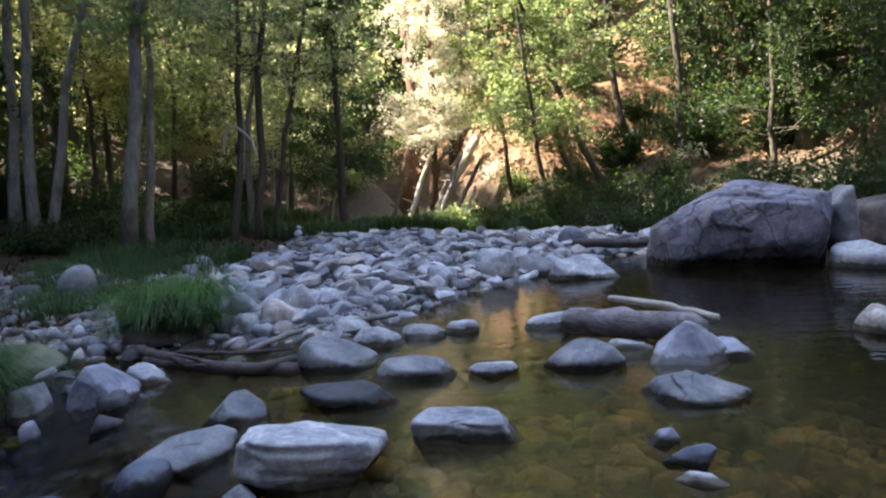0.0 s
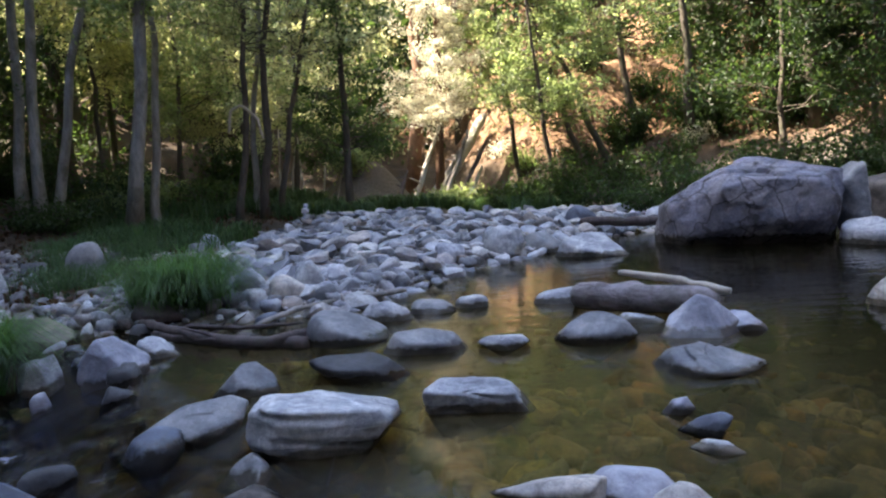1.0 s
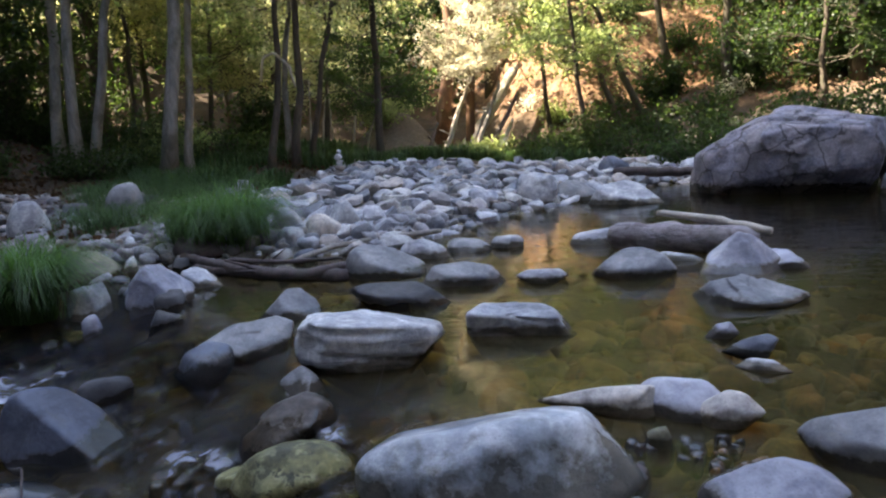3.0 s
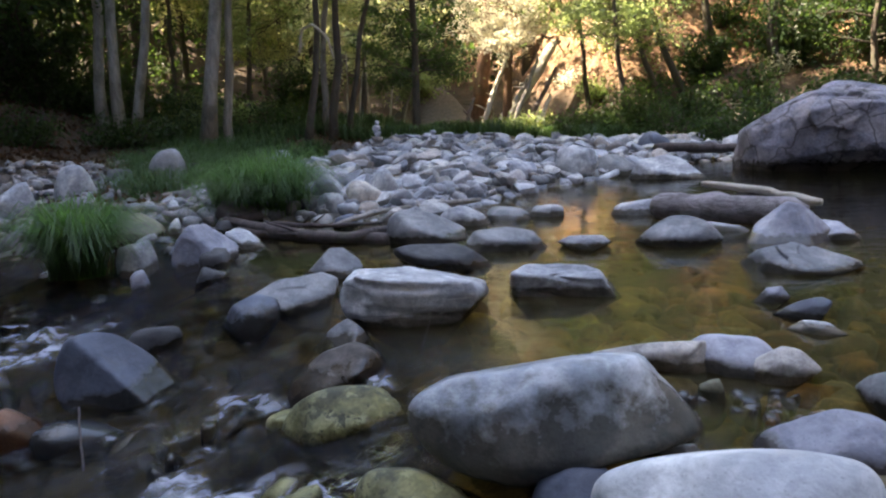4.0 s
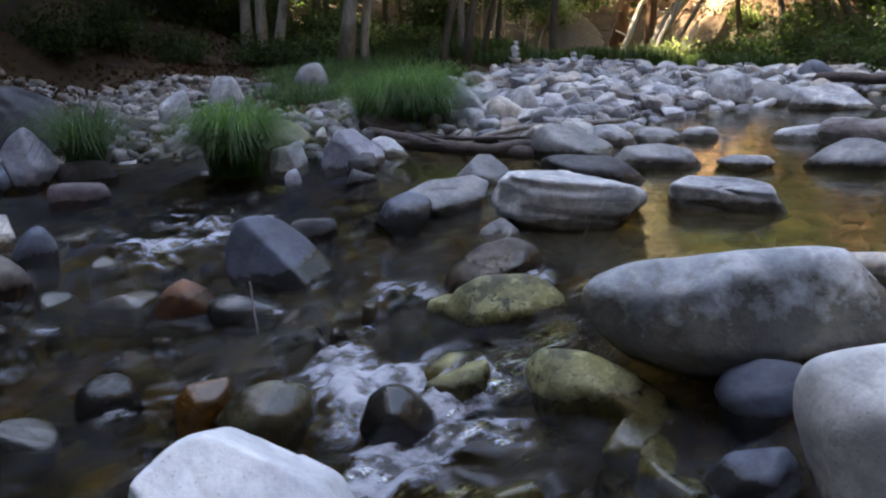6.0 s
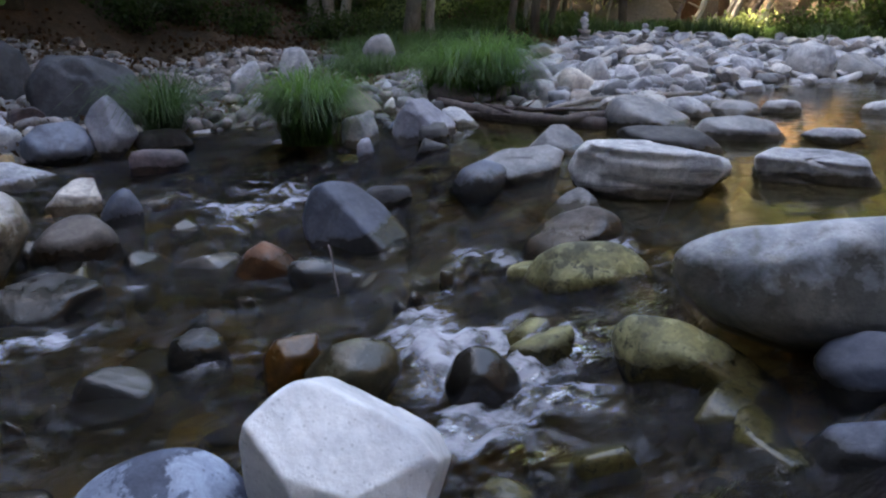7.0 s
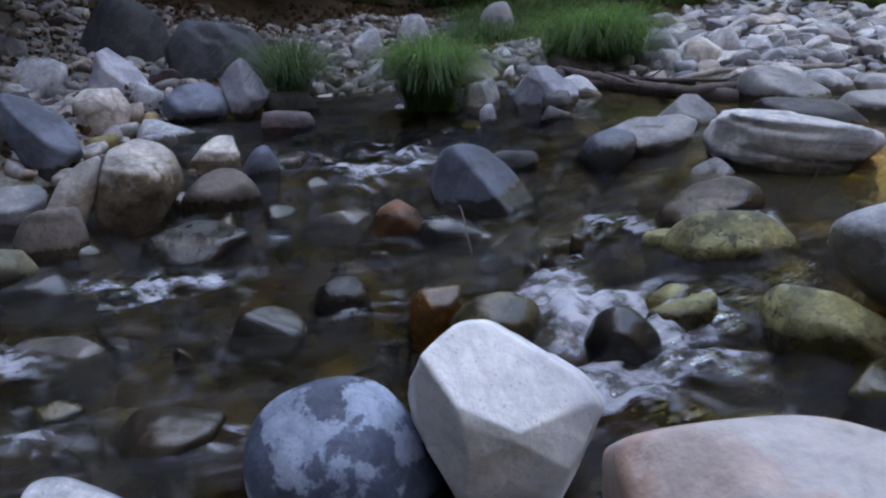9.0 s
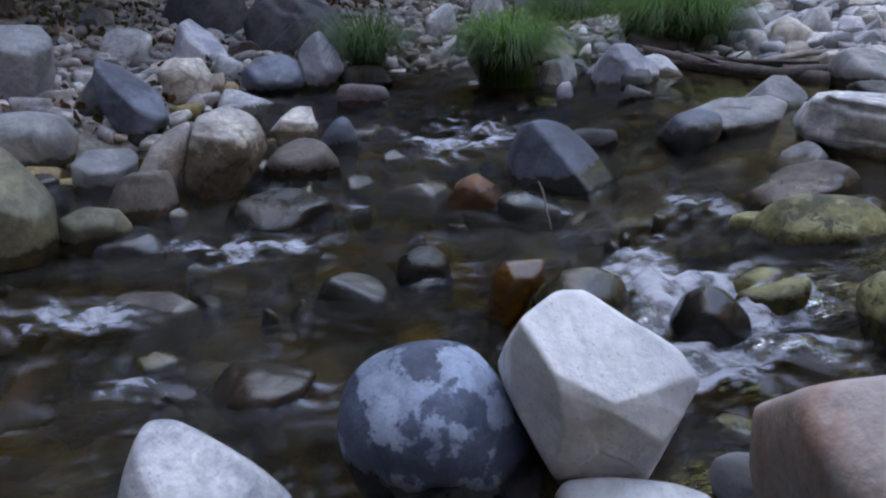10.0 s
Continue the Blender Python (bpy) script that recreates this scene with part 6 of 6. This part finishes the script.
# ---- sedges and grass ----
def blades(pts, length, width, r, lean=0.5):
    """Arching three-piece blades from points pts (n, 3)."""
    n = len(pts)
    a = r.uniform(0, 6.28, n)
    out = np.stack([np.cos(a), np.sin(a), 0 * a], -1)
    side = np.stack([-np.sin(a), np.cos(a), 0 * a], -1)
    L = length * r.uniform(0.55, 1.15, n)[:, None]
    b = lean * r.uniform(0.3, 1.4, n)[:, None]
    w = width * r.uniform(0.7, 1.3, n)[:, None]
    up = np.array([0, 0, 1.0])
    p0, p1 = pts, pts + L * (0.48 * up + 0.22 * b * out)
    p2, p3 = pts + L * ((0.80 - 0.10 * b) * up + 0.62 * b * out), pts + L * ((0.92 - 0.55 * b) * up + 1.05 * b * out)
    v = np.stack([p0 - side * w, p0 + side * w, p1 - side * w, p1 + side * w, p2 - side * w * 0.7, p2 + side * w * 0.7, p3], 1).reshape(-1, 3)
    k = np.arange(n)[:, None] * 7
    f = np.concatenate([k + q for q in ([0, 1, 3], [0, 3, 2], [2, 3, 5], [2, 5, 4], [4, 5, 6])])
    return v, f


def sedge(x, y, z, radius, height, count, seed, label, stretch=1.0, lean=0.55, leaf=grass_leaf):
    """A tuft of six overlapping leaf sprays."""
    base = new("sedge_tuft")
    base.location = (x, y, 0)
    for k in range(6):
        r = np.random.default_rng(seed * 10 + k)
        n = count // 6
        a = k * 1.05 + r.uniform(0, 0.5)
        q = r.normal(size=(n, 2)) * radius * 0.24 + np.array([math.cos(a), math.sin(a)]) * radius * 0.26
        pts = np.stack([q[:, 0] * stretch, q[:, 1], np.full(n, z)], -1)
        pts[:, 2] = np.maximum(z - 0.05, ground_z(pts[:, 0] + x, pts[:, 1] + y) - 0.02)
        v, f = blades(pts, height * r.uniform(0.85, 1.15), 0.0026, r, lean)
        part("leaf_spray", mesh_from("leaf_spray", v, f, leaf), base)
    return tagged(base, label, "sedge")


sedge(-1.60, 4.50, 0.04, 0.24, 0.42, 1700, 31, "bright green arching sedge tuft on the bar's edge", 1.2, 0.95)
sedge(-1.36, 4.50, 0.04, 0.22, 0.46, 1700, 32, "bright green arching sedge tuft on the bar's edge", lean=0.9)
sedge(-2.02, 3.18, -0.02, 0.13, 0.44, 1500, 34, "dark green drooping sedge tuft at the waterline", lean=0.85)
sedge(-2.14, 3.26, -0.04, 0.13, 0.42, 1300, 35, "green drooping sedge tuft at the waterline", lean=0.8, leaf=grass_leaf_shaded)
sedge(-3.30, 3.55, -0.20, 0.09, 0.62, 1000, 36, "dark green drooping sedge tuft on the bank", lean=0.75, leaf=grass_leaf_shaded)
# low clumps take the blade colour that already holds the shade
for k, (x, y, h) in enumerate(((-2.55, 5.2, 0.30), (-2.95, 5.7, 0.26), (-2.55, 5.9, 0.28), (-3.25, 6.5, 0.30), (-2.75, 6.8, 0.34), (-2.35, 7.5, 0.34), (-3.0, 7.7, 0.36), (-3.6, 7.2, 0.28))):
    sedge(x, y, 0.05, 0.34, h, 420, 60 + k, "low dark green grass clump on the bank", 1.4, 0.9, grass_leaf_shaded)
r = np.random.default_rng(41)
gx, gy = r.uniform(-4.4, 2.6, 30000), r.uniform(7.5, 12.8, 30000)
ok = (shore_distance(gx, gy) > 2.2) & (np.sin(gx * 1.7 + gy) + np.sin(gy * 2.3 - gx * 0.6) > -0.7) & (gy > 9.3 - 1.3 * (gx < -2)) & ~((gx > -2) & (gx < 2) & (gy < 9.9))
gp = np.stack([gx[ok], gy[ok], ground_z(gx[ok], gy[ok])], -1)
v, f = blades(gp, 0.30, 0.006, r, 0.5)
tagged(new("meadow_grass", mesh_from("meadow_grass", v, f, grass_leaf_shaded)), "shaded green grass behind the gravel bar", "grass", kind="stuff")


# ---- trees ----
def tree(name, label, x, y, lean, height, radius, bark, leaf, seed, low=2.0, spread=1.6, limbs=18, leaves=5000, size=0.08, lean_y=0.0, category="tree", twig_leaf=1.0):
    """A tapered trunk with limbs that carry clumps of leaves; low: height of the lowest limbs."""
    r = np.random.default_rng(seed)
    if size < 0.15:
        leaves, size = int(leaves * 1.45), size * 0.8
    z0 = float(ground_z(x, y))
    base = new(name)
    base.location = (x, y, z0)
    s = np.linspace(0, 1, 12)
    line = np.stack([lean * height * s, lean_y * height * s, height * s - 0.25 * (1 - s)], -1)
    line[1:, :2] += np.cumsum(r.normal(size=(11, 2)), 0) * height * 0.006
    rad = radius * (1 - 0.85 * s) * (1 + 0.5 * np.exp(-s * height / 0.35))
    part("trunk", tubes_mesh("trunk", [(line, rad, 12)], bark), base)
    lines, pts = [], []
    per = max(1, leaves // limbs)
    for _ in range(limbs):
        u = (low + (height - low) * r.random() ** 1.7) / height
        p = np.array([np.interp(u, s, line[:, i]) for i in range(3)])
        a = r.uniform(0, 6.28)
        L = spread * (1.15 - 0.6 * u) * r.uniform(0.6, 1.25)
        e = p + np.array([math.cos(a) * L, math.sin(a) * L, L * r.uniform(-0.1, 0.5)])
        lb = bend(p, e, r, 6, 0.10)
        lines.append((lb, np.linspace(max(0.008, radius * 0.28 * (1 - u)), 0.004, 6), 4))
        for _ in range(4):
            k = r.integers(2, 6)
            q = lb[k] + r.normal(size=3) * L * 0.22
            lines.append((bend(lb[k], q, r, 3, 0.1), np.linspace(0.006, 0.002, 3), 3))
            n = max(1, per // 4)
            t = r.random((n, 1))
            pts.append(lb[k] + (q - lb[k]) * t + r.normal(size=(n, 3)) * L * np.array([0.095, 0.095, 0.045]))
    tagged(part("branchwork", tubes_mesh("branchwork", lines, bark), base), kind="stuff")
    part("crown", leaves_mesh("crown", np.concatenate(pts), size, r, leaf), base)
    return tagged(base, label, category)


def shrub(label, x, y, w, d, h, leaf, seed, leaves=2500, size=0.07, lift=0.1):
    """A bush: several stems from the ground with leaves in uneven sprays."""
    r = np.random.default_rng(seed)
    base = new("shrub")
    base.location = (x, y, float(ground_z(x, y)) - 0.05)
    lines, pts = [], []
    stems = 16
    for _ in range(stems):
        a, q = r.uniform(0, 6.28), r.random() ** 0.6
        e = np.array([math.cos(a) * w / 2 * q, math.sin(a) * d / 2 * q, h * r.uniform(0.45, 1.0) * (1 - 0.35 * q * q)])
        st = bend([e[0] * 0.15, e[1] * 0.15, 0], e, r, 6, 0.08)
        lines.append((st, np.linspace(0.014, 0.003, 6), 4))
        n = leaves // stems
        t = lift + (1 - lift) * r.random(n)
        u = np.linspace(0, 1, 6)
        c = np.stack([np.interp(t, u, st[:, i]) for i in range(3)], -1)
        pts.append(c + r.normal(size=(n, 3)) * np.array([w, d, h * 0.8]) * 0.09)
    tagged(part("branchwork", tubes_mesh("branchwork", lines, dark_bark), base), kind="stuff")
    part("foliage", leaves_mesh("foliage", np.concatenate(pts), size, r, leaf), base)
    return tagged(base, label, "shrub")


A = "slender grey-barked alder on the shaded bank"
B = "thin dark-stemmed alder behind the gravel bar"
tree("alder_tree", A, -5.87, 10.5, 0.077, 11, 0.085, grey_bark, alder_leaf, 51, 3.8, 2.0, 26, 3000, 0.10)
tree("alder_tree", A, -5.50, 10.3, 0.058, 11, 0.085, grey_bark, alder_leaf, 52, 3.8, 2.0, 26, 3000, 0.10)
tree("alder_tree", A, -5.27, 10.2, 0.21, 9, 0.075, grey_bark, alder_leaf, 53, 3.4, 1.8, 24, 3000, 0.10)
tree("alder_tree", "dark leaning tree trunk in the forest shade", -6.3, 13, -0.09, 8, 0.16, dark_bark, bright_leaf, 54, 2.5, 2.2, 34, 8000, 0.10)
tree("alder_tree", "stout grey alder with lichen-streaked bark", -3.92, 9.6, 0.155, 12, 0.10, grey_bark, alder_leaf, 55, 3.8, 2.2, 28, 3600, 0.10)
tree("alder_tree", A, -3.62, 9.8, 0.01, 8, 0.065, grey_bark, alder_leaf, 56, 3.2, 1.4, 20, 2400, 0.09)
tree("alder_tree", B, -2.52, 9.8, 0.09, 6.5, 0.055, dark_bark, bright_leaf, 57, 2.6, 1.6, 26, 2600, 0.08)
tree("alder_tree", B, -2.43, 10.5, 0.149, 6.5, 0.05, grey_bark, alder_leaf, 58, 2.8, 1.6, 26, 2400, 0.08)
tree("alder_tree", B, -2.17, 10.0, 0.067, 7, 0.062, dark_bark, alder_leaf, 59, 3.0, 1.8, 26, 2600, 0.08)
tree("alder_tree", B, -2.04, 10.3, 0.205, 6, 0.046, dark_bark, bright_leaf, 60, 2.4, 1.5, 26, 2600, 0.08)
tree("alder_tree", B, -4.2, 14.6, 0.044, 7.5, 0.075, dark_bark, alder_leaf, 61, 1.9, 2.0, 34, 9000, 0.10)
tree("alder_tree", B, -5.9, 14, 0.039, 7.5, 0.075, dark_bark, bright_leaf, 62, 2.5, 2.2, 34, 9000, 0.11)
tree("alder_tree", "slim leaning alder at the foot of the slope", 3.12, 12.0, -0.365, 6.5, 0.055, dark_bark, alder_leaf, 63, 2.0, 1.2, 32, 6500, 0.075)
tree("alder_tree", "slim leaning alder at the foot of the slope", 3.58, 12.6, -0.405, 6.0, 0.065, dark_bark, alder_leaf, 64, 2.3, 1.2, 26, 5000, 0.075)
tree("alder_tree", "thin dark tree standing on the orange slope", 4.94, 12.5, -0.076, 9, 0.08, dark_bark, dark_leaf, 65, 1.6, 1.6, 30, 6500, 0.085)
tree("redwood_tree", "reddish redwood trunk in the shade of the slope", 7.17, 15, -0.042, 16, 0.16, red_bark, dark_leaf, 66, 2.5, 2.4, 34, 8000, 0.09)
tree("bay_tree", "thick dark leaning trunk on the wooded slope", 7.6, 14, -0.30, 9, 0.28, dark_bark, dark_leaf, 67, 1.2, 2.6, 40, 12000, 0.09)
tree("bay_tree", "dark tree with dense leaves on the slope", 9.47, 15, -0.136, 11, 0.21, dark_bark, dark_leaf, 68, 1.0, 3.0, 40, 12000, 0.10)
# dark crowns put where black shade lies; the last two, unseen, block sky light
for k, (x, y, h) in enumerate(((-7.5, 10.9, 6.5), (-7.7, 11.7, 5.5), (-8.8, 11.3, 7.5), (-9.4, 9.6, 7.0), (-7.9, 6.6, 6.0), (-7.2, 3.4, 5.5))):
    tree("bay_tree", "added dark evergreen standing in for the deep shade", x, y, 0.02, h, 0.14, dark_bark, dark_leaf, 240 + k, 0.6, 1.9, 40, 10000, 0.12)
tree("redwood_tree", "reddish trunk at the valley's bend", -0.17, 15, 0.01, 14, 0.16, red_bark, dark_leaf, 69, 5.0, 1.6, 24, 2500, 0.10)
tree("bay_tree", "pale dry tree at the valley's bend, sunlight put into its leaf colour", 0.40, 12.8, -0.02, 6.8, 0.09, red_bark, dry_lit_leaf, 70, 1.75, 0.85, 110, 34000, 0.046)
# two dark crowns added to dim the slope
tree("bay_tree", "dense dark bay tree shading the slope", 6.7, 11.7, -0.06, 7.5, 0.12, dark_bark, dark_leaf, 75, 0.9, 1.9, 46, 10000, 0.085)
tree("bay_tree", "dense dark bay tree shading the slope", 8.6, 12.4, -0.05, 8.5, 0.14, dark_bark, dark_leaf, 76, 0.9, 2.1, 46, 10000, 0.085)
tree("fir_tree", "dark shaded evergreen beside the valley's bend", -1.05, 10.9, 0.0, 5.2, 0.07, dark_bark, dark_leaf, 71, 1.2, 0.95, 60, 11000, 0.06)
tree("alder_tree", "leafy alder leaning over the orange slope", 2.3, 11.4, -0.12, 5.0, 0.05, dark_bark, alder_leaf, 72, 1.5, 1.0, 34, 5500, 0.065)
tree("alder_tree", "leafy alder standing on the orange slope", 4.2, 13.6, -0.12, 7.5, 0.07, dark_bark, alder_leaf, 73, 1.6, 1.4, 30, 3600, 0.075)
tree("alder_tree", "leafy alder standing on the orange slope", 5.9, 13.9, -0.08, 8, 0.08, dark_bark, dark_leaf, 74, 1.4, 1.6, 36, 6500, 0.08)
# bright or dark leaf colour carries the backlight and shade on these saplings
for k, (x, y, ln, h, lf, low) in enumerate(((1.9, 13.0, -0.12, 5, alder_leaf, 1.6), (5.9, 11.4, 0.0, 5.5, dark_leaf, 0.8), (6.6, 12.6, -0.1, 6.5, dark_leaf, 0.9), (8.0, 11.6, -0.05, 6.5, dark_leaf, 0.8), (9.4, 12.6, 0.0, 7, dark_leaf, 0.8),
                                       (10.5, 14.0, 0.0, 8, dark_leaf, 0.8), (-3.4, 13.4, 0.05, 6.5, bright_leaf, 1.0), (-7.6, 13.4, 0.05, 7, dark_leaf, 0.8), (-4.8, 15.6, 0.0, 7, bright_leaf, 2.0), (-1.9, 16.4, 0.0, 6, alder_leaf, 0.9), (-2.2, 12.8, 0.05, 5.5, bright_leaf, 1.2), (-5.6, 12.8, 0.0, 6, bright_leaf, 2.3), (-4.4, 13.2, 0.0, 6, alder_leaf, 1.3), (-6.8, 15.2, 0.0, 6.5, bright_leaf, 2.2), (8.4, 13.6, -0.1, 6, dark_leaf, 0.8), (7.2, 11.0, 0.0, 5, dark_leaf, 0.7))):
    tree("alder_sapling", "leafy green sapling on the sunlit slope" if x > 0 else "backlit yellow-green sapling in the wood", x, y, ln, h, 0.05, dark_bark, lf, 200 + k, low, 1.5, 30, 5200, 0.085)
# the wood beyond
r = np.random.default_rng(90)
kinds = [tree("forest_tree", "tall leafy tree in the wood behind the creek", -9.0, 17.0, 0.03, 9, 0.16, dark_bark, dark_leaf, 91, 0.8, 3.2, 24, 3200, 0.25),
         tree("forest_tree", "sunlit yellow-green tree in the wood behind the creek", -4.2, 18.0, -0.04, 8, 0.14, dark_bark, bright_leaf, 92, 0.8, 3.0, 24, 3200, 0.25),
         tree("forest_tree", "dark evergreen tree in the wood behind the creek", 6.5, 20.0, 0.02, 12, 0.18, dark_bark, dark_leaf, 93, 0.6, 3.2, 24, 3200, 0.25)]
spots = []
for k in range(400):
    x, y = r.uniform(-24, 24), r.uniform(15.5, 38)
    if abs(x - 0.25) < 0.62 * y and not (-8 < x < 0.8 and y < 20) and not (x > 0.6 and x < 7 and y < 18) and not (abs(x - 0.4) < 1.0 and y < 17) and all(math.hypot(x - a, y - b) > 2.3 for a, b in spots):
        spots.append((x, y))
for k, (x, y) in enumerate(spots[:60]):
    q = r.random()
    kind = kinds[2] if (x > 4 and q < 0.5) or q < 0.12 else kinds[1] if q < 0.55 else kinds[0]
    copy_thing(kind, Matrix.Translation((x, y, float(ground_z(x, y)) - 0.2)) @ Matrix.Rotation(r.uniform(0, 6.28), 4, "Z"))
# unseen trees added beside and behind the camera, closing the valley and blocking light
for k, (x, y) in enumerate(((-8.5, 2.5), (-8, -2), (-4, -7), (1, -8.5), (6, -7.5), (9.5, -2), (10, 3), (9.5, 7.5), (12, 10))):
    copy_thing(kinds[2] if k % 2 else kinds[0], Matrix.Translation((x, y, float(ground_z(x, y)) - 0.2)) @ Matrix.Rotation(k * 1.3, 4, "Z"))

S = "leafy green shrub at the foot of the slope"
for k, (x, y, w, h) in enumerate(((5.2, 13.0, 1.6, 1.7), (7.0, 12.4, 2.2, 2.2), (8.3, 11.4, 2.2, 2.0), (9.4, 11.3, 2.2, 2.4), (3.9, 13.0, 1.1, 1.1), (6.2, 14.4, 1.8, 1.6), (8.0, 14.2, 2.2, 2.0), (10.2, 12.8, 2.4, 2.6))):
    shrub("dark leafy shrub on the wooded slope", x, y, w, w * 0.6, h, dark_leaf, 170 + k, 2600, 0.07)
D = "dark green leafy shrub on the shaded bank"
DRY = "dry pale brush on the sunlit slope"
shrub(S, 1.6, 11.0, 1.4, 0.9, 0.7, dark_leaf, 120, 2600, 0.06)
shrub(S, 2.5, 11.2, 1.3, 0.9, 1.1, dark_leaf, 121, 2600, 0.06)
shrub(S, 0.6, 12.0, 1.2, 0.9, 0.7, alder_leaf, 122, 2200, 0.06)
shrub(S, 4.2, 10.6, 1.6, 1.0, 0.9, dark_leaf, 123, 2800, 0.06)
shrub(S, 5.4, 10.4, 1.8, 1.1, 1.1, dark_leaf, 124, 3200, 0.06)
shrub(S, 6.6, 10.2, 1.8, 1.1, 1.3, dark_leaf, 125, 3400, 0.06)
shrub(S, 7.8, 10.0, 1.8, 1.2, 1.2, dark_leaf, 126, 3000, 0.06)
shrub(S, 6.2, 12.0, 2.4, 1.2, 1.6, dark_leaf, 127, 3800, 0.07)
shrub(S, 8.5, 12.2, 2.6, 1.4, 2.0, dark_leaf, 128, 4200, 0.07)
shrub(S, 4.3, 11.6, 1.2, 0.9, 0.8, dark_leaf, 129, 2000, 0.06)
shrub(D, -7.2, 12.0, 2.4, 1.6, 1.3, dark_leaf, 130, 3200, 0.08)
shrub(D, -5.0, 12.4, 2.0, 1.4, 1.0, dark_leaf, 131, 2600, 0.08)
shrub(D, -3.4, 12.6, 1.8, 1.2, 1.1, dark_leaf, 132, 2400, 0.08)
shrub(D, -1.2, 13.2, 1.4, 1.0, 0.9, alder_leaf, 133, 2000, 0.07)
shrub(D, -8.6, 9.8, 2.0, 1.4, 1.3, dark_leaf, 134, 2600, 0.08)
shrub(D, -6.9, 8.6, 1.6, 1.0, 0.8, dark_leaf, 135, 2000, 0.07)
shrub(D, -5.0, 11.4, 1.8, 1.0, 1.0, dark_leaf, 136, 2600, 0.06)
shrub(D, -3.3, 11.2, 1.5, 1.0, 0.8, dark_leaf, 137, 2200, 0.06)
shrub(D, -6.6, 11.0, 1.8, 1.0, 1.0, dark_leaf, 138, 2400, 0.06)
shrub(S, 3.4, 9.4, 1.3, 0.8, 0.9, dark_leaf, 139, 2400, 0.055)
shrub(S, 4.6, 9.2, 1.5, 0.9, 1.15, dark_leaf, 140, 3000, 0.055)
shrub(S, 5.8, 9.0, 1.6, 0.9, 1.2, dark_leaf, 141, 3200, 0.055)
shrub(S, 7.0, 8.9, 1.6, 1.0, 1.2, dark_leaf, 142, 3200, 0.055)
shrub(S, 2.9, 10.2, 1.2, 0.8, 0.8, dark_leaf, 143, 2200, 0.055)
shrub(S, 3.6, 12.0, 1.3, 0.9, 0.8, dark_leaf, 144, 2200, 0.06)
shrub(S, 2.1, 13.4, 0.9, 0.7, 0.5, alder_leaf, 145, 1000, 0.06)
shrub(S, 3.4, 14.2, 1.0, 0.8, 0.6, dark_leaf, 146, 1100, 0.06)
shrub(S, 4.4, 13.8, 1.1, 0.8, 0.7, dark_leaf, 147, 1300, 0.06)
shrub(S, 5.6, 15.0, 1.3, 0.9, 0.8, alder_leaf, 148, 1400, 0.07)
shrub(DRY, 2.6, 15.4, 1.0, 0.8, 0.6, dry_lit_leaf, 149, 700, 0.06)
shrub(S, 4.2, 16.2, 1.4, 0.9, 0.9, dark_leaf, 150, 1500, 0.07)
shrub(S, 6.4, 16.6, 1.5, 1.0, 1.0, dark_leaf, 151, 1600, 0.07)
shrub(DRY, 1.6, 14.2, 0.8, 0.6, 0.5, dry_lit_leaf, 152, 600, 0.05)
shrub(DRY, 4.9, 12.4, 0.9, 0.7, 0.5, dry_lit_leaf, 153, 600, 0.05)
shrub(S, 3.0, 12.9, 0.9, 0.6, 0.6, dark_leaf, 154, 1000, 0.06)
shrub(S, 6.0, 13.4, 1.2, 0.8, 0.8, dark_leaf, 155, 1400, 0.06)
shrub(S, 7.8, 15.4, 1.5, 1.0, 1.0, alder_leaf, 156, 1600, 0.07)
# added undergrowth on the left bank: its dark leaves stand for near-black shade
shrub(D, -5.9, 11.1, 1.8, 1.0, 1.5, dark_leaf, 157, 3200, 0.07)
shrub(D, -4.5, 11.3, 1.8, 1.0, 0.8, alder_leaf, 158, 2600, 0.07)
shrub(D, -6.9, 10.6, 2.2, 1.2, 1.8, dark_leaf, 159, 3600, 0.07)
shrub(D, -8.2, 11.0, 2.4, 1.4, 2.6, dark_leaf, 160, 4200, 0.08)
shrub(D, -6.3, 9.2, 1.6, 0.9, 0.7, dark_leaf, 161, 2200, 0.06)
shrub(D, -5.0, 9.5, 1.5, 0.9, 0.6, dark_leaf, 162, 2000, 0.06)
shrub(D, -7.3, 8.0, 1.6, 1.0, 0.9, dark_leaf, 163, 2200, 0.06)
shrub(D, -4.5, 10.3, 1.4, 0.8, 0.7, dark_leaf, 164, 2000, 0.06)
shrub(S, 5.2, 12.6, 1.8, 1.0, 1.1, dark_leaf, 165, 2800, 0.06)
shrub(S, 7.2, 13.4, 2.2, 1.2, 1.4, dark_leaf, 166, 3200, 0.07)
shrub(S, 9.6, 10.4, 2.0, 1.2, 1.6, dark_leaf, 167, 3200, 0.07)
stick("branch", "pale arched branch springing from the thin alders", [(-2.50, 9.7, 1.55), (-2.44, 9.68, 1.86), (-2.28, 9.66, 1.92), (-2.08, 9.64, 1.74), (-2.02, 9.64, 1.45)], 0.022, 0.016, pale_wood, 12)
# pale wood on these stems stands in for sun falling on them
for k, (x, z, ln) in enumerate(((-2.45, 1.25, 0.05), (-2.25, 0.95, 0.12), (-2.05, 1.1, -0.03), (-1.72, 1.35, 0.22), (-1.5, 0.9, 0.3))):
    g = float(ground_z(x, 12.5))
    stick("sapling", "thin bare sapling stem, sunlight put into its pale colour", [(x, 12.5, g - 0.05), (x + ln * 0.4, 12.5, g + z * 0.5), (x + ln, 12.5, g + z)], 0.022, 0.012, pale_wood, 80 + k, 6, "sapling")
